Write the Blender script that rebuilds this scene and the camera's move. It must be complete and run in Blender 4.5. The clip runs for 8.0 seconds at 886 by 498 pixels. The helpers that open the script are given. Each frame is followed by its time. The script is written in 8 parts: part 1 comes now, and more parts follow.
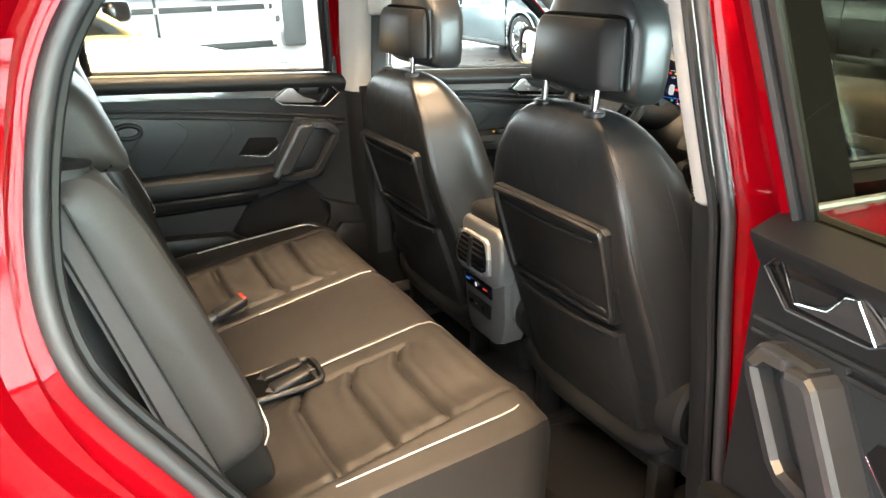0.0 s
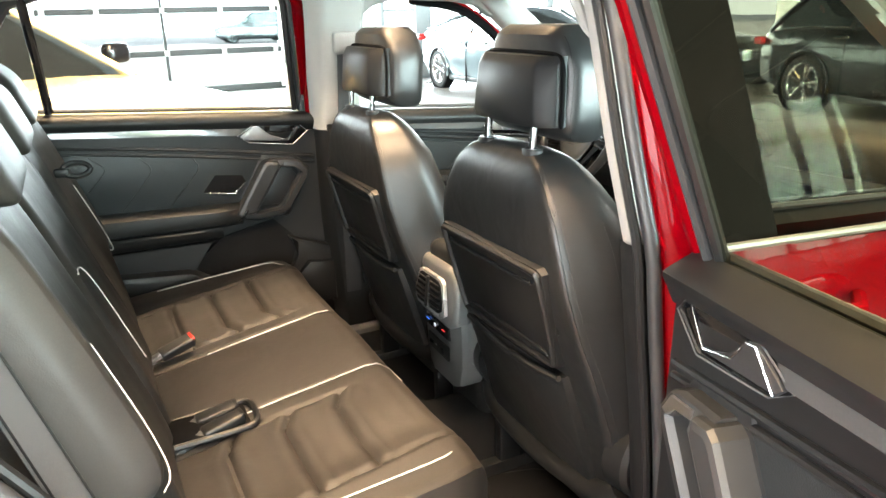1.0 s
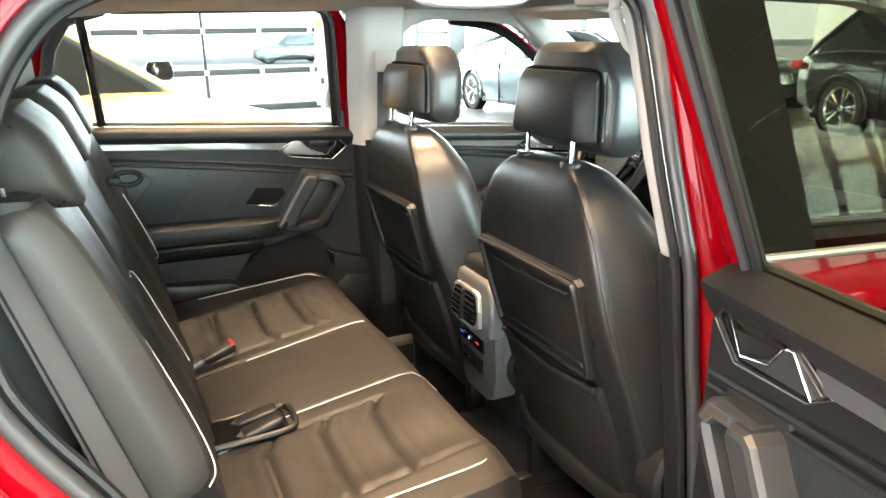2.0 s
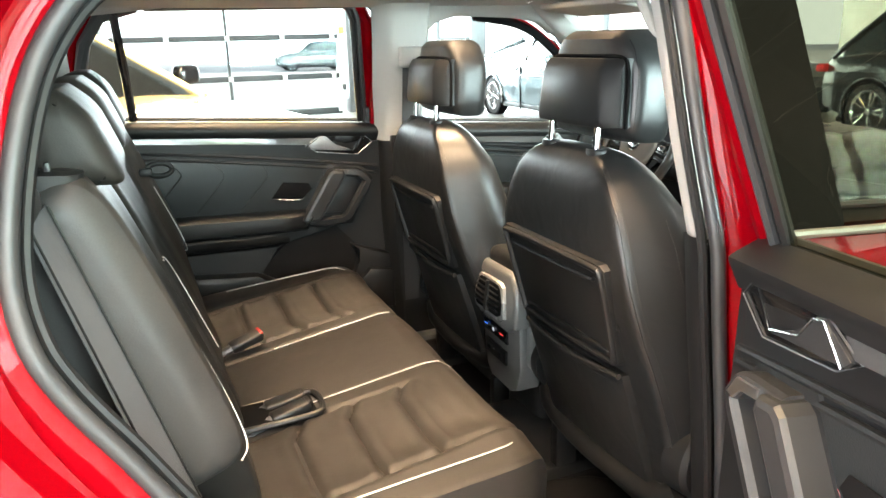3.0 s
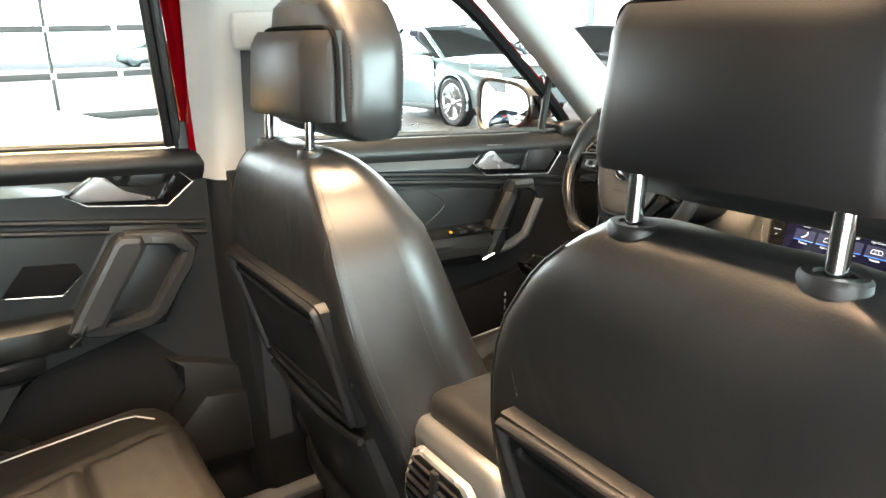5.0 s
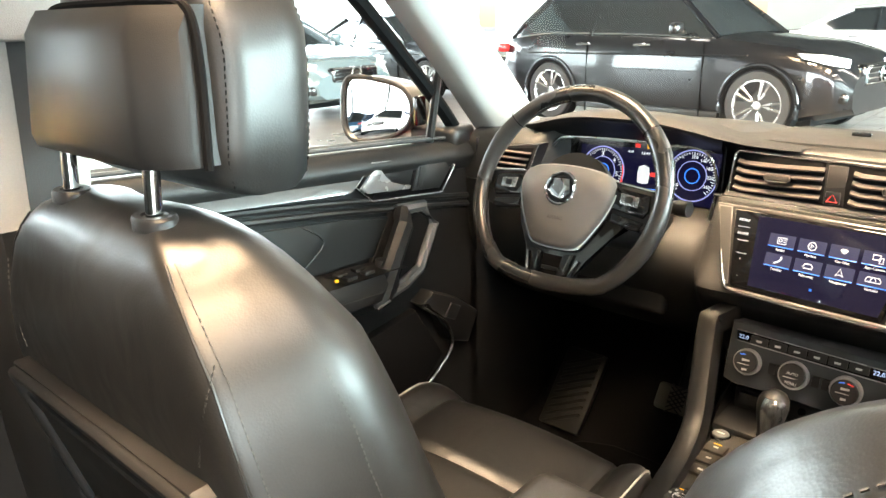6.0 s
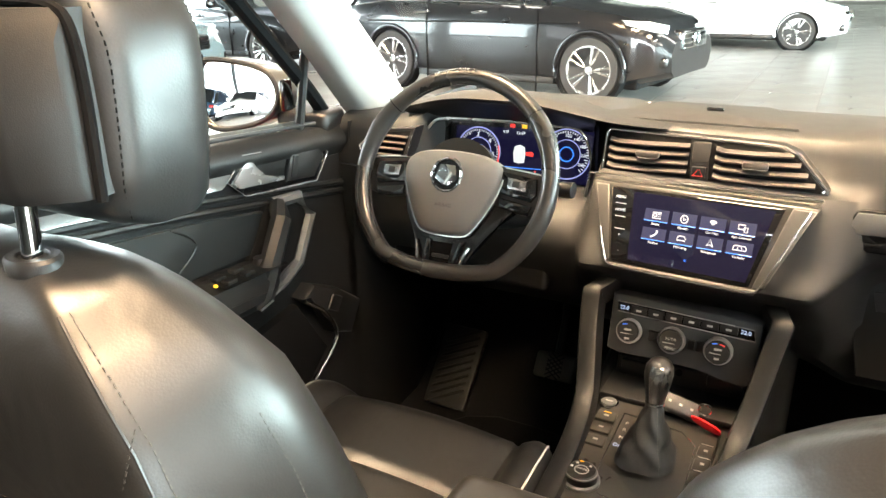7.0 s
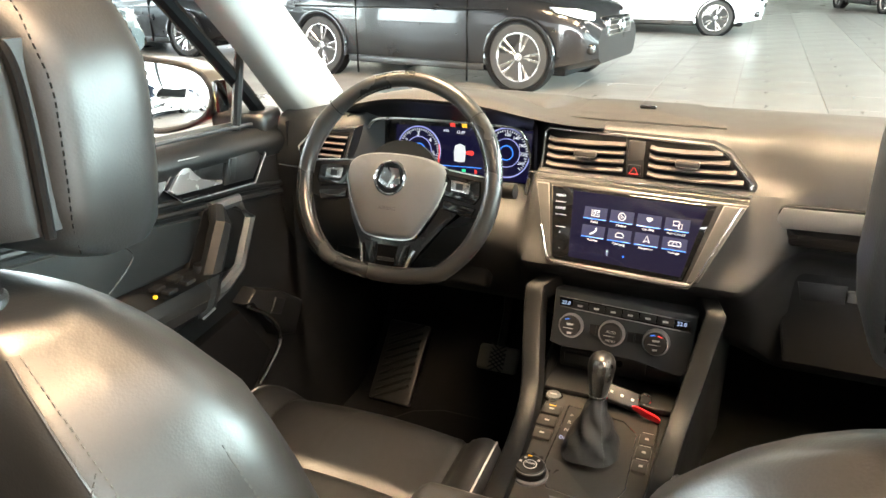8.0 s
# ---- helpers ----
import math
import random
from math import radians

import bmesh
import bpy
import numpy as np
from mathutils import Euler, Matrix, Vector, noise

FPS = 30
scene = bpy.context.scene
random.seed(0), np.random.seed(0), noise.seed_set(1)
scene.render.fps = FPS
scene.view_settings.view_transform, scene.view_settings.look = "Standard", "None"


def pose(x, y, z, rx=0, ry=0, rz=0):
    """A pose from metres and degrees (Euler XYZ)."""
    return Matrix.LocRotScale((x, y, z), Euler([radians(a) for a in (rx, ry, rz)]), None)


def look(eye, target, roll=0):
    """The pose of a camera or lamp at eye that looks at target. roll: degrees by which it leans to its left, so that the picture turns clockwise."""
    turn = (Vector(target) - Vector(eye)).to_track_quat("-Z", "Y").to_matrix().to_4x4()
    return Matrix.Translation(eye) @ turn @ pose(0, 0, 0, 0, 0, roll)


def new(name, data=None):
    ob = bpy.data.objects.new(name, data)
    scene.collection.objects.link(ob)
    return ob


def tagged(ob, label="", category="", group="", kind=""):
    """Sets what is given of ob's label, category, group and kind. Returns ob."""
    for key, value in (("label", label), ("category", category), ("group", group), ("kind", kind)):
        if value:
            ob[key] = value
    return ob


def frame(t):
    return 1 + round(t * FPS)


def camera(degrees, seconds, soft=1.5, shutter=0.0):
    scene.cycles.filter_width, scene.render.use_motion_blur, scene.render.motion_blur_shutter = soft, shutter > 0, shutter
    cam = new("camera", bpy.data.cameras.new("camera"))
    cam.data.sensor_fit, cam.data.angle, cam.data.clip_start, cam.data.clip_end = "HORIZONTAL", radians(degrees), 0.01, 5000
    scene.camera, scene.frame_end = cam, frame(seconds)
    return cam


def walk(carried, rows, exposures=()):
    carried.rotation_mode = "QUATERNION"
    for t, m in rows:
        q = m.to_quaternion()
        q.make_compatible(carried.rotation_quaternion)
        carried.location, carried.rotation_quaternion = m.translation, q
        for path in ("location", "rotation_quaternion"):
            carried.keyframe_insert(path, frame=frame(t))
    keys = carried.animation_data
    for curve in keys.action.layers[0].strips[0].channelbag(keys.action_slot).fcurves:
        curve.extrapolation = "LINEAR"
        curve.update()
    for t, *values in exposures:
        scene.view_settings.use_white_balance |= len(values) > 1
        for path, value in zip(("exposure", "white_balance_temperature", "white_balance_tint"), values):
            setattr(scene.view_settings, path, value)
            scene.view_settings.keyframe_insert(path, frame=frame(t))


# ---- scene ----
cam = camera(63.5, 8.0)
PATH = [
    (0, (-0.819, -1.41, 1.498), (0.046, 0.236, 0.761), -1.4),
    (0.5, (-0.731, -1.424, 1.48), (0.133, 0.25, 0.811), -1.4),
    (1, (-0.686, -1.445, 1.483), (0.17, 0.248, 0.85), -1.4),
    (1.5, (-0.7, -1.455, 1.483), (0.129, 0.263, 0.882), -1.1),
    (3, (-0.735, -1.484, 1.442), (0.007, 0.288, 0.885), -1.4),
    (3.5, (-0.744, -1.456, 1.439), (0.0, 0.314, 0.879), -1.5),
    (4, (-0.696, -1.282, 1.437), (0.073, 0.475, 0.87), -1.5),
    (4.5, (-0.549, -0.958, 1.398), (0.311, 0.755, 0.828), -1.5),
    (5, (-0.392, -0.617, 1.391), (0.667, 0.977, 0.811), -1.4),
    (5.2, (-0.348, -0.5, 1.381), (0.785, 1.044, 0.804), -1.2),
    (6.3, (-0.256, -0.206, 1.385), (1.26, 0.929, 0.742), -1.2),
    (6.5, (-0.259, -0.195, 1.385), (1.304, 0.864, 0.723), -1.1),
    (7, (-0.262, -0.163, 1.409), (1.379, 0.736, 0.704), -0.9),
    (7.5, (-0.268, -0.15, 1.435), (1.418, 0.636, 0.701), -0.6),
    (8, (-0.265, -0.146, 1.436), (1.442, 0.582, 0.691), -0.4),
]
walk(cam, [(t, look(eye, target, roll)) for t, eye, target, roll in PATH], exposures=((0.0, -0.15), (1.0, 0.08), (1.7, 0.05), (2.8, -0.1), (3.6, -0.12), (4.2, -0.05), (4.6, 0.05), (5.2, 0.3), (5.8, 0.36), (6.4, 0.36), (8.0, 0.36)))

# ---- light ----
world = bpy.data.worlds.new("world")
scene.world = world
world.use_nodes = True
wn = world.node_tree.nodes
sky = wn.new("ShaderNodeTexSky")
sky.sky_type = "NISHITA"
sky.sun_disc = False
sky.sun_elevation, sky.sun_rotation = radians(38), radians(60)
wn["Background"].inputs["Strength"].default_value = 0.12
world.node_tree.links.new(sky.outputs["Color"], wn["Background"].inputs["Color"])


def lamp(name, kind, m, energy, color, size=(1, 1), angle=0.5):
    data = bpy.data.lights.new(name, kind)
    data.energy, data.color = energy, color
    if kind == "AREA":
        data.shape, data.size, data.size_y = "RECTANGLE", size[0], size[1]
    else:
        data.angle = radians(angle)
    ob = new(name, data)
    ob.matrix_world = m
    return ob


lamp("sun", "SUN", look((0, 0, 0), (-0.45, -0.7, -0.65)), 5.0, (1.0, 0.95, 0.88), angle=0.6)
# daylight through the glazed side behind the open door, the gate side and the glazed end
lamp("facade_daylight", "AREA", look((-7.0, -15.9, 3.3), (-7.0, 0, 3.3)), 6000, (0.80, 0.99, 1.0), (18, 6.2))
lamp("facade_daylight", "AREA", look((13.0, -15.9, 3.3), (13.0, 0, 3.3)), 31000, (0.76, 0.99, 1.0), (22, 6.2))
lamp("gate_daylight", "AREA", look((4.0, 14.6, 2.2), (4.0, 0, 2.0)), 7000, (0.84, 0.97, 1.0), (22, 3.9))
lamp("end_daylight", "AREA", look((-21.8, -7.0, 3.2), (0, -7.0, 3.2)), 13500, (0.92, 0.97, 1.0), (17, 6.0))
# rows of warm strip lamps under the dark ceiling
for lx, ly, e, long_ in ((-2.4, -3.2, 3400, 5.6), (0.1, 0.5, 2700, 2.1), (0.1, 3.6, 500, 2.1)):
    lamp("strip_lamp", "AREA", look((lx, ly, 6.5), (lx, ly + 0.001, 0)), e, (1.0, 0.70, 0.43), (long_, 1.3))
for lx, ly, e in ((-1.5, -6.5, 1700), (-1.5, -10.5, 1500), (11.0, -4.5, 600), (18.0, -4.5, 600), (10.5, 7.0, 520)):
    lamp("hall_lamp", "AREA", look((lx, ly, 6.5), (lx, ly + 0.001, 0)), e, (1.0, 0.91, 0.82), (9.0, 0.6))

# ---- materials ----
MATS = {}


def mat(name, color, rough=0.5, metal=0.0, vary=0.15, grain=0.0, grain_scale=400.0, wear=0.0, wear_scale=6.0, spec=0.5, coat=0.0, emit=None, strength=1.0, rough_vary=0.08):
    """Principled material with mottling at two scales, fine relief and soft wear."""
    if name in MATS:
        return MATS[name]
    m = bpy.data.materials.new(name)
    m.use_nodes = True
    MATS[name] = m
    nt = m.node_tree
    n, l = nt.nodes, nt.links
    b = n["Principled BSDF"]
    b.inputs["Metallic"].default_value = metal
    b.inputs["Specular IOR Level"].default_value = spec
    b.inputs["Coat Weight"].default_value = coat
    b.inputs["Coat Roughness"].default_value = 0.04
    tc = n.new("ShaderNodeTexCoord")
    big = n.new("ShaderNodeTexNoise")
    big.inputs["Scale"].default_value, big.inputs["Detail"].default_value = wear_scale, 5.0
    l.new(tc.outputs["Object"], big.inputs["Vector"])
    fine = n.new("ShaderNodeTexNoise")
    fine.inputs["Scale"].default_value, fine.inputs["Detail"].default_value = grain_scale, 3.0
    l.new(tc.outputs["Object"], fine.inputs["Vector"])
    add = n.new("ShaderNodeMath")
    add.operation = "ADD"
    l.new(big.outputs["Fac"], add.inputs[0])
    l.new(fine.outputs["Fac"], add.inputs[1])
    ramp = n.new("ShaderNodeMapRange")
    ramp.inputs["From Min"].default_value, ramp.inputs["From Max"].default_value = 0.7, 1.3
    ramp.inputs["To Min"].default_value, ramp.inputs["To Max"].default_value = 1 - vary, 1 + vary
    l.new(add.outputs[0], ramp.inputs["Value"])
    mul = n.new("ShaderNodeVectorMath")
    mul.operation = "SCALE"
    mul.inputs[0].default_value = color[:3]
    l.new(ramp.outputs["Result"], mul.inputs["Scale"])
    l.new(mul.outputs["Vector"], b.inputs["Base Color"])
    rr = n.new("ShaderNodeMapRange")
    rr.inputs["From Min"].default_value, rr.inputs["From Max"].default_value = 0.3, 0.7
    rr.inputs["To Min"].default_value, rr.inputs["To Max"].default_value = max(rough - rough_vary, 0.0), min(rough + rough_vary, 1.0)
    l.new(big.outputs["Fac"], rr.inputs["Value"])
    l.new(rr.outputs["Result"], b.inputs["Roughness"])
    if grain:
        vor = n.new("ShaderNodeTexVoronoi")
        vor.inputs["Scale"].default_value = grain_scale
        l.new(tc.outputs["Object"], vor.inputs["Vector"])
        bump = n.new("ShaderNodeBump")
        bump.inputs["Strength"].default_value, bump.inputs["Distance"].default_value = grain, 0.0006
        l.new(vor.outputs["Distance"], bump.inputs["Height"])
        last = bump
        if wear:
            wr = n.new("ShaderNodeTexNoise")
            wr.inputs["Scale"].default_value, wr.inputs["Detail"].default_value, wr.inputs["Distortion"].default_value = 14.0, 2.0, 0.6
            l.new(tc.outputs["Object"], wr.inputs["Vector"])
            bump2 = n.new("ShaderNodeBump")
            bump2.inputs["Strength"].default_value, bump2.inputs["Distance"].default_value = wear, 0.01
            l.new(wr.outputs["Fac"], bump2.inputs["Height"])
            l.new(bump.outputs["Normal"], bump2.inputs["Normal"])
            last = bump2
        l.new(last.outputs["Normal"], b.inputs["Normal"])
    if emit:
        b.inputs["Emission Color"].default_value = (*emit, 1)
        b.inputs["Emission Strength"].default_value = strength
    return m


def glass(name, tint, gloss=0.04):
    """Thin pane: clear with a tint, and a mirror-like film that grows towards grazing angles."""
    m = bpy.data.materials.new(name)
    m.use_nodes = True
    MATS[name] = m
    n, l = m.node_tree.nodes, m.node_tree.links
    n.remove(n["Principled BSDF"])
    tr = n.new("ShaderNodeBsdfTransparent")
    tr.inputs["Color"].default_value = (*tint, 1)
    gl = n.new("ShaderNodeBsdfGlossy")
    gl.inputs["Roughness"].default_value = 0.01
    gl.inputs["Color"].default_value = (0.9, 0.95, 1, 1)
    lw = n.new("ShaderNodeLayerWeight")
    lw.inputs["Blend"].default_value = 0.5
    pw = n.new("ShaderNodeMath")
    pw.operation, pw.inputs[1].default_value = "POWER", 6.0
    l.new(lw.outputs["Facing"], pw.inputs[0])
    fr = n.new("ShaderNodeMapRange")
    fr.inputs["To Min"].default_value, fr.inputs["To Max"].default_value = gloss, 0.9
    l.new(pw.outputs[0], fr.inputs["Value"])
    mx = n.new("ShaderNodeMixShader")
    l.new(fr.outputs["Result"], mx.inputs["Fac"])
    l.new(tr.outputs["BSDF"], mx.inputs[1])
    l.new(gl.outputs["BSDF"], mx.inputs[2])
    l.new(mx.outputs["Shader"], n["Material Output"].inputs["Surface"])
    return m


LEATHER = mat("black_leather", (0.012, 0.0122, 0.0124), 0.38, spec=0.52, grain=0.12, grain_scale=520, wear=0.22, vary=0.18)
# worn black leather; brownish tint puts warm lamp sheen into the base colour
LEATHER_WORN_WARM = mat("warm_lit_worn_leather", (0.020, 0.0182, 0.0163), 0.52, spec=0.32, grain=0.2, grain_scale=480, wear=0.16, vary=0.2)
LEATHER_BLUE = mat("blue_grey_leather", (0.0135, 0.0162, 0.0175), 0.5, spec=0.4, grain=0.25, grain_scale=520, wear=0.12)
# lighter than the other leathers: outside light on the flank put into the colour
LEATHER_SIDE_LIT = mat("side_lit_leatherette", (0.027, 0.0263, 0.0255), 0.47, spec=0.32, grain=0.15, grain_scale=480, wear=0.15, vary=0.12)
PIPING = mat("light_piping", (0.48, 0.465, 0.44), 0.5, vary=0.12)
STITCH = mat("dark_stitching", (0.045, 0.044, 0.043), 0.7)
PLASTIC = mat("soft_black_plastic", (0.0085, 0.0087, 0.009), 0.44, spec=0.28, grain=0.12, grain_scale=1200, vary=0.12)
PLASTIC_GRIP = mat("satin_dark_silver", (0.03, 0.0304, 0.0315), 0.36, metal=0.3, spec=0.5, grain=0.1, grain_scale=1200, vary=0.12)
PLASTIC_HARD = mat("hard_black_plastic", (0.008, 0.008, 0.0083), 0.42, grain=0.2, grain_scale=1100, vary=0.15)
PLASTIC_GREY = mat("satin_grey_plastic", (0.13, 0.135, 0.14), 0.36, metal=0.5, vary=0.08)
GLOSS_BLACK = mat("piano_black", (0.006, 0.006, 0.0065), 0.08, vary=0.1, coat=0.6)
RUBBER = mat("rubber_seal", (0.023, 0.0237, 0.025), 0.5, grain=0.15, grain_scale=700, vary=0.15)
CHROME = mat("chrome", (0.78, 0.78, 0.78), 0.07, metal=1.0, vary=0.03, rough_vary=0.03)
SATIN = mat("satin_metal", (0.62, 0.62, 0.62), 0.24, metal=1.0, vary=0.05)
DECOR = mat("gloss_grey_decor", (0.085, 0.085, 0.086), 0.16, metal=0.45, vary=0.1, coat=0.7)
RED = mat("red_car_paint", (0.155, 0.0005, 0.0028), 0.5, vary=0.06, coat=0.16, rough_vary=0.04, spec=0.0)
HEADLINER = mat("light_grey_fabric", (0.32, 0.312, 0.295), 0.85, grain=0.35, grain_scale=700, vary=0.07)
CARPET = mat("black_carpet", (0.007, 0.0071, 0.0075), 0.95, spec=0.1, grain=1.0, grain_scale=700, vary=0.5)
WEBBING = mat("seat_belt_webbing", (0.07, 0.073, 0.078), 0.4, grain=0.5, grain_scale=900, vary=0.2)
REDPLASTIC = mat("red_plastic", (0.6, 0.02, 0.012), 0.4)
# near-black for seals and thread; on recesses and linings it paints in hollow shade
DARK = mat("black_trim_void_shade", (0.004, 0.004, 0.0043), 0.8, spec=0.06)
CLEAR = glass("clear_glass", (0.93, 0.96, 0.95), 0.008)
PRIVACY = glass("privacy_glass", (0.12, 0.13, 0.13))
ROOFGLASS = glass("tinted_roof_glass", (0.6, 0.59, 0.57))
TINT = glass("tinted_glass", (0.26, 0.265, 0.19), 0.010)
MIRROR = mat("mirror_silver", (0.9, 0.92, 0.93), 0.0, metal=1.0, vary=0.0, rough_vary=0.0)
SCREEN = mat("screen_glow", (0.004, 0.004, 0.006), 0.07, vary=0.0, emit=(0.014, 0.012, 0.055), strength=0.4)
ICON = mat("screen_icons", (0.2, 0.2, 0.2), 0.3, vary=0.0, emit=(0.8, 0.85, 0.95), strength=0.9)
ICON_BLUE = mat("screen_blue", (0.02, 0.05, 0.2), 0.3, vary=0.0, emit=(0.04, 0.22, 0.95), strength=1.2)
ICON_RED = mat("screen_red", (0.3, 0.01, 0.01), 0.3, vary=0.0, emit=(0.9, 0.06, 0.05), strength=0.9)
ICON_AMBER = mat("screen_amber", (0.3, 0.15, 0.01), 0.3, vary=0.0, emit=(1.0, 0.5, 0.03), strength=1.0)
ICON_GREEN = mat("screen_green", (0.01, 0.3, 0.1), 0.3, vary=0.0, emit=(0.05, 0.8, 0.35), strength=0.8)
TILE_DIM = mat("screen_tiles", (0.01, 0.01, 0.015), 0.2, vary=0.0, emit=(0.055, 0.06, 0.13), strength=0.8)
DARK_SATIN = mat("dark_satin_frame", (0.032, 0.031, 0.03), 0.25, metal=0.15, vary=0.08)
SLAT = mat("vent_slat_plastic", (0.045, 0.04, 0.036), 0.45, vary=0.1)
DASH_SOFT = mat("soft_touch_dash", (0.0145, 0.0146, 0.0148), 0.56, grain=0.3, grain_scale=900, vary=0.1)
GAITER = mat("dark_gaiter_leather", (0.011, 0.0115, 0.0125), 0.55, grain=0.3, grain_scale=600, wear=0.3)
DECK_SATIN = mat("brown_black_deck", (0.034, 0.031, 0.028), 0.32, vary=0.1, spec=0.35)
LEVER = mat("satin_lever", (0.3, 0.3, 0.305), 0.3, metal=0.6, vary=0.05)
RING = mat("bright_knob_ring", (0.33, 0.33, 0.34), 0.3, metal=0.5, vary=0.05)
PRINT = mat("grey_print", (0.5, 0.5, 0.5), 0.5, vary=0.0)
PRINT_DIM = mat("dim_print", (0.06, 0.06, 0.06), 0.6, vary=0.0)

# ---- mesh tools ----
V = Vector


def part(name, bm, material, parent=None, label="", smooth=38):
    """Link a bmesh as one mesh object, under a thing or a part."""
    bmesh.ops.recalc_face_normals(bm, faces=bm.faces)
    me = bpy.data.meshes.new(name)
    bm.to_mesh(me)
    bm.free()
    me.materials.append(material)
    me.polygons.foreach_set("use_smooth", [True] * len(me.polygons))
    me.set_sharp_from_angle(angle=radians(smooth))
    ob = new(name, me)
    if parent is not None:
        ob.parent = parent
    if label:
        ob["label"] = label
    return ob


def thing(name, label, category, group="", kind="", at=(0, 0, 0)):
    e = new(name)
    e.empty_display_size = 0.1
    e.location = at
    return tagged(e, label, category, group, kind)


def lerp_table(table, t):
    """Smooth value from rows (t, value), sorted by t."""
    if t <= table[0][0]:
        return table[0][1]
    for (a, va), (b, vb) in zip(table, table[1:]):
        if t <= b:
            f = (t - a) / (b - a)
            return va + (vb - va) * f
    return table[-1][1]


def loft(rings, closed=True, caps=True, bm=None):
    bm = bm or bmesh.new()
    rows = [[bm.verts.new(p) for p in r] for r in rings]
    n = len(rows[0])
    for a, b in zip(rows, rows[1:]):
        for i in range(n if closed else n - 1):
            j = (i + 1) % n
            bm.faces.new((a[i], a[j], b[j], b[i]))
    if caps and closed:
        bm.faces.new(rows[0][::-1])
        bm.faces.new(rows[-1])
    return bm


def grid(f, nu, nv, bm=None):
    """Open surface from f(u, v) with u, v in 0..1."""
    rings = [[f(i / nu, j / nv) for j in range(nv + 1)] for i in range(nu + 1)]
    return loft(rings, closed=False, caps=False, bm=bm)


def rbox(c, s, r=0.004, seg=2, m=None, bm=None):
    """Box with rounded edges, centre c, sizes s."""
    b = bmesh.new()
    bmesh.ops.create_cube(b, size=1)
    bmesh.ops.scale(b, vec=s, verts=b.verts)
    r = min(r, min(s) * 0.49)
    if r > 0:
        bmesh.ops.bevel(b, geom=list(b.edges), offset=r, segments=seg, profile=0.5, affect="EDGES")
    if m is not None:
        bmesh.ops.transform(b, matrix=m, verts=b.verts)
    bmesh.ops.translate(b, vec=c, verts=b.verts)
    return merge(bm, b)


def merge(bm, b):
    if bm is None:
        return b
    tmp = bpy.data.meshes.new("tmp")
    b.to_mesh(tmp)
    b.free()
    bm.from_mesh(tmp)
    bpy.data.meshes.remove(tmp)
    return bm


def prism(poly, to3d, d0, d1, bevel=0.0, seg=2, bm=None):
    """Polygon (a, b) carried to 3D by to3d(a, b, d), between depths d0 and d1; the face at d1 has bevelled edges."""
    b = bmesh.new()
    lo = [b.verts.new(to3d(x, y, d0)) for x, y in poly]
    hi = [b.verts.new(to3d(x, y, d1)) for x, y in poly]
    n = len(poly)
    for i in range(n):
        b.faces.new((lo[i], lo[(i + 1) % n], hi[(i + 1) % n], hi[i]))
    b.faces.new(lo[::-1])
    top = b.faces.new(hi)
    if bevel > 0:
        bmesh.ops.bevel(b, geom=list(top.edges), offset=bevel, segments=seg, profile=0.5, affect="EDGES")
    return merge(bm, b)


def chaikin(pts, times=2, closed=False):
    pts = [V(p) for p in pts]
    for _ in range(times):
        out = []
        n = len(pts)
        if not closed:
            out.append(pts[0])
        for i in range(n if closed else n - 1):
            a, b = pts[i], pts[(i + 1) % n]
            out += [a.lerp(b, 0.25), a.lerp(b, 0.75)]
        if not closed:
            out.append(pts[-1])
        pts = out
    return pts


def sweep(pts, r, sides=8, closed=False, flat=1.0, up=(0, 0, 1), bm=None):
    """Tube of radius r (a number, or one for each point) along pts; flat squeezes it along its side axis."""
    pts = [V(p) for p in pts]
    n = len(pts)
    rings = []
    for i, p in enumerate(pts):
        a = pts[(i - 1) % n] if closed or i else p
        b = pts[(i + 1) % n] if closed or i < n - 1 else p
        t = (b - a).normalized()
        side = t.cross(V(up))
        if side.length < 1e-4:
            side = t.cross(V((1, 0, 0)))
        side.normalize()
        nrm = side.cross(t).normalized()
        rr = r[i] if isinstance(r, (list, tuple)) else r
        rings.append([p + side * (rr * flat * math.cos(q)) + nrm * (rr * math.sin(q)) for q in (2 * math.pi * k / sides for k in range(sides))])
    if closed:
        rings.append(rings[0])
        b = loft(rings, caps=False)
        bmesh.ops.remove_doubles(b, verts=b.verts, dist=1e-6)
        return merge(bm, b)
    return merge(bm, loft(rings))


def revolve(profile, sides=24, m=None, bm=None):
    """Turn (radius, height) pairs about z, then place by m."""
    rings = [[V((r * math.cos(q), r * math.sin(q), h)) for q in (2 * math.pi * k / sides for k in range(sides))] for r, h in profile]
    b = loft(rings)
    if m is not None:
        bmesh.ops.transform(b, matrix=m, verts=b.verts)
    return merge(bm, b)


def facing(p, normal, up=(0, 0, 1)):
    """Matrix at p whose z axis is normal and whose y axis points up."""
    z = V(normal).normalized()
    x = V(up).cross(z).normalized()
    y = z.cross(x)
    return Matrix.Translation(p) @ Matrix((x, y, z)).transposed().to_4x4()


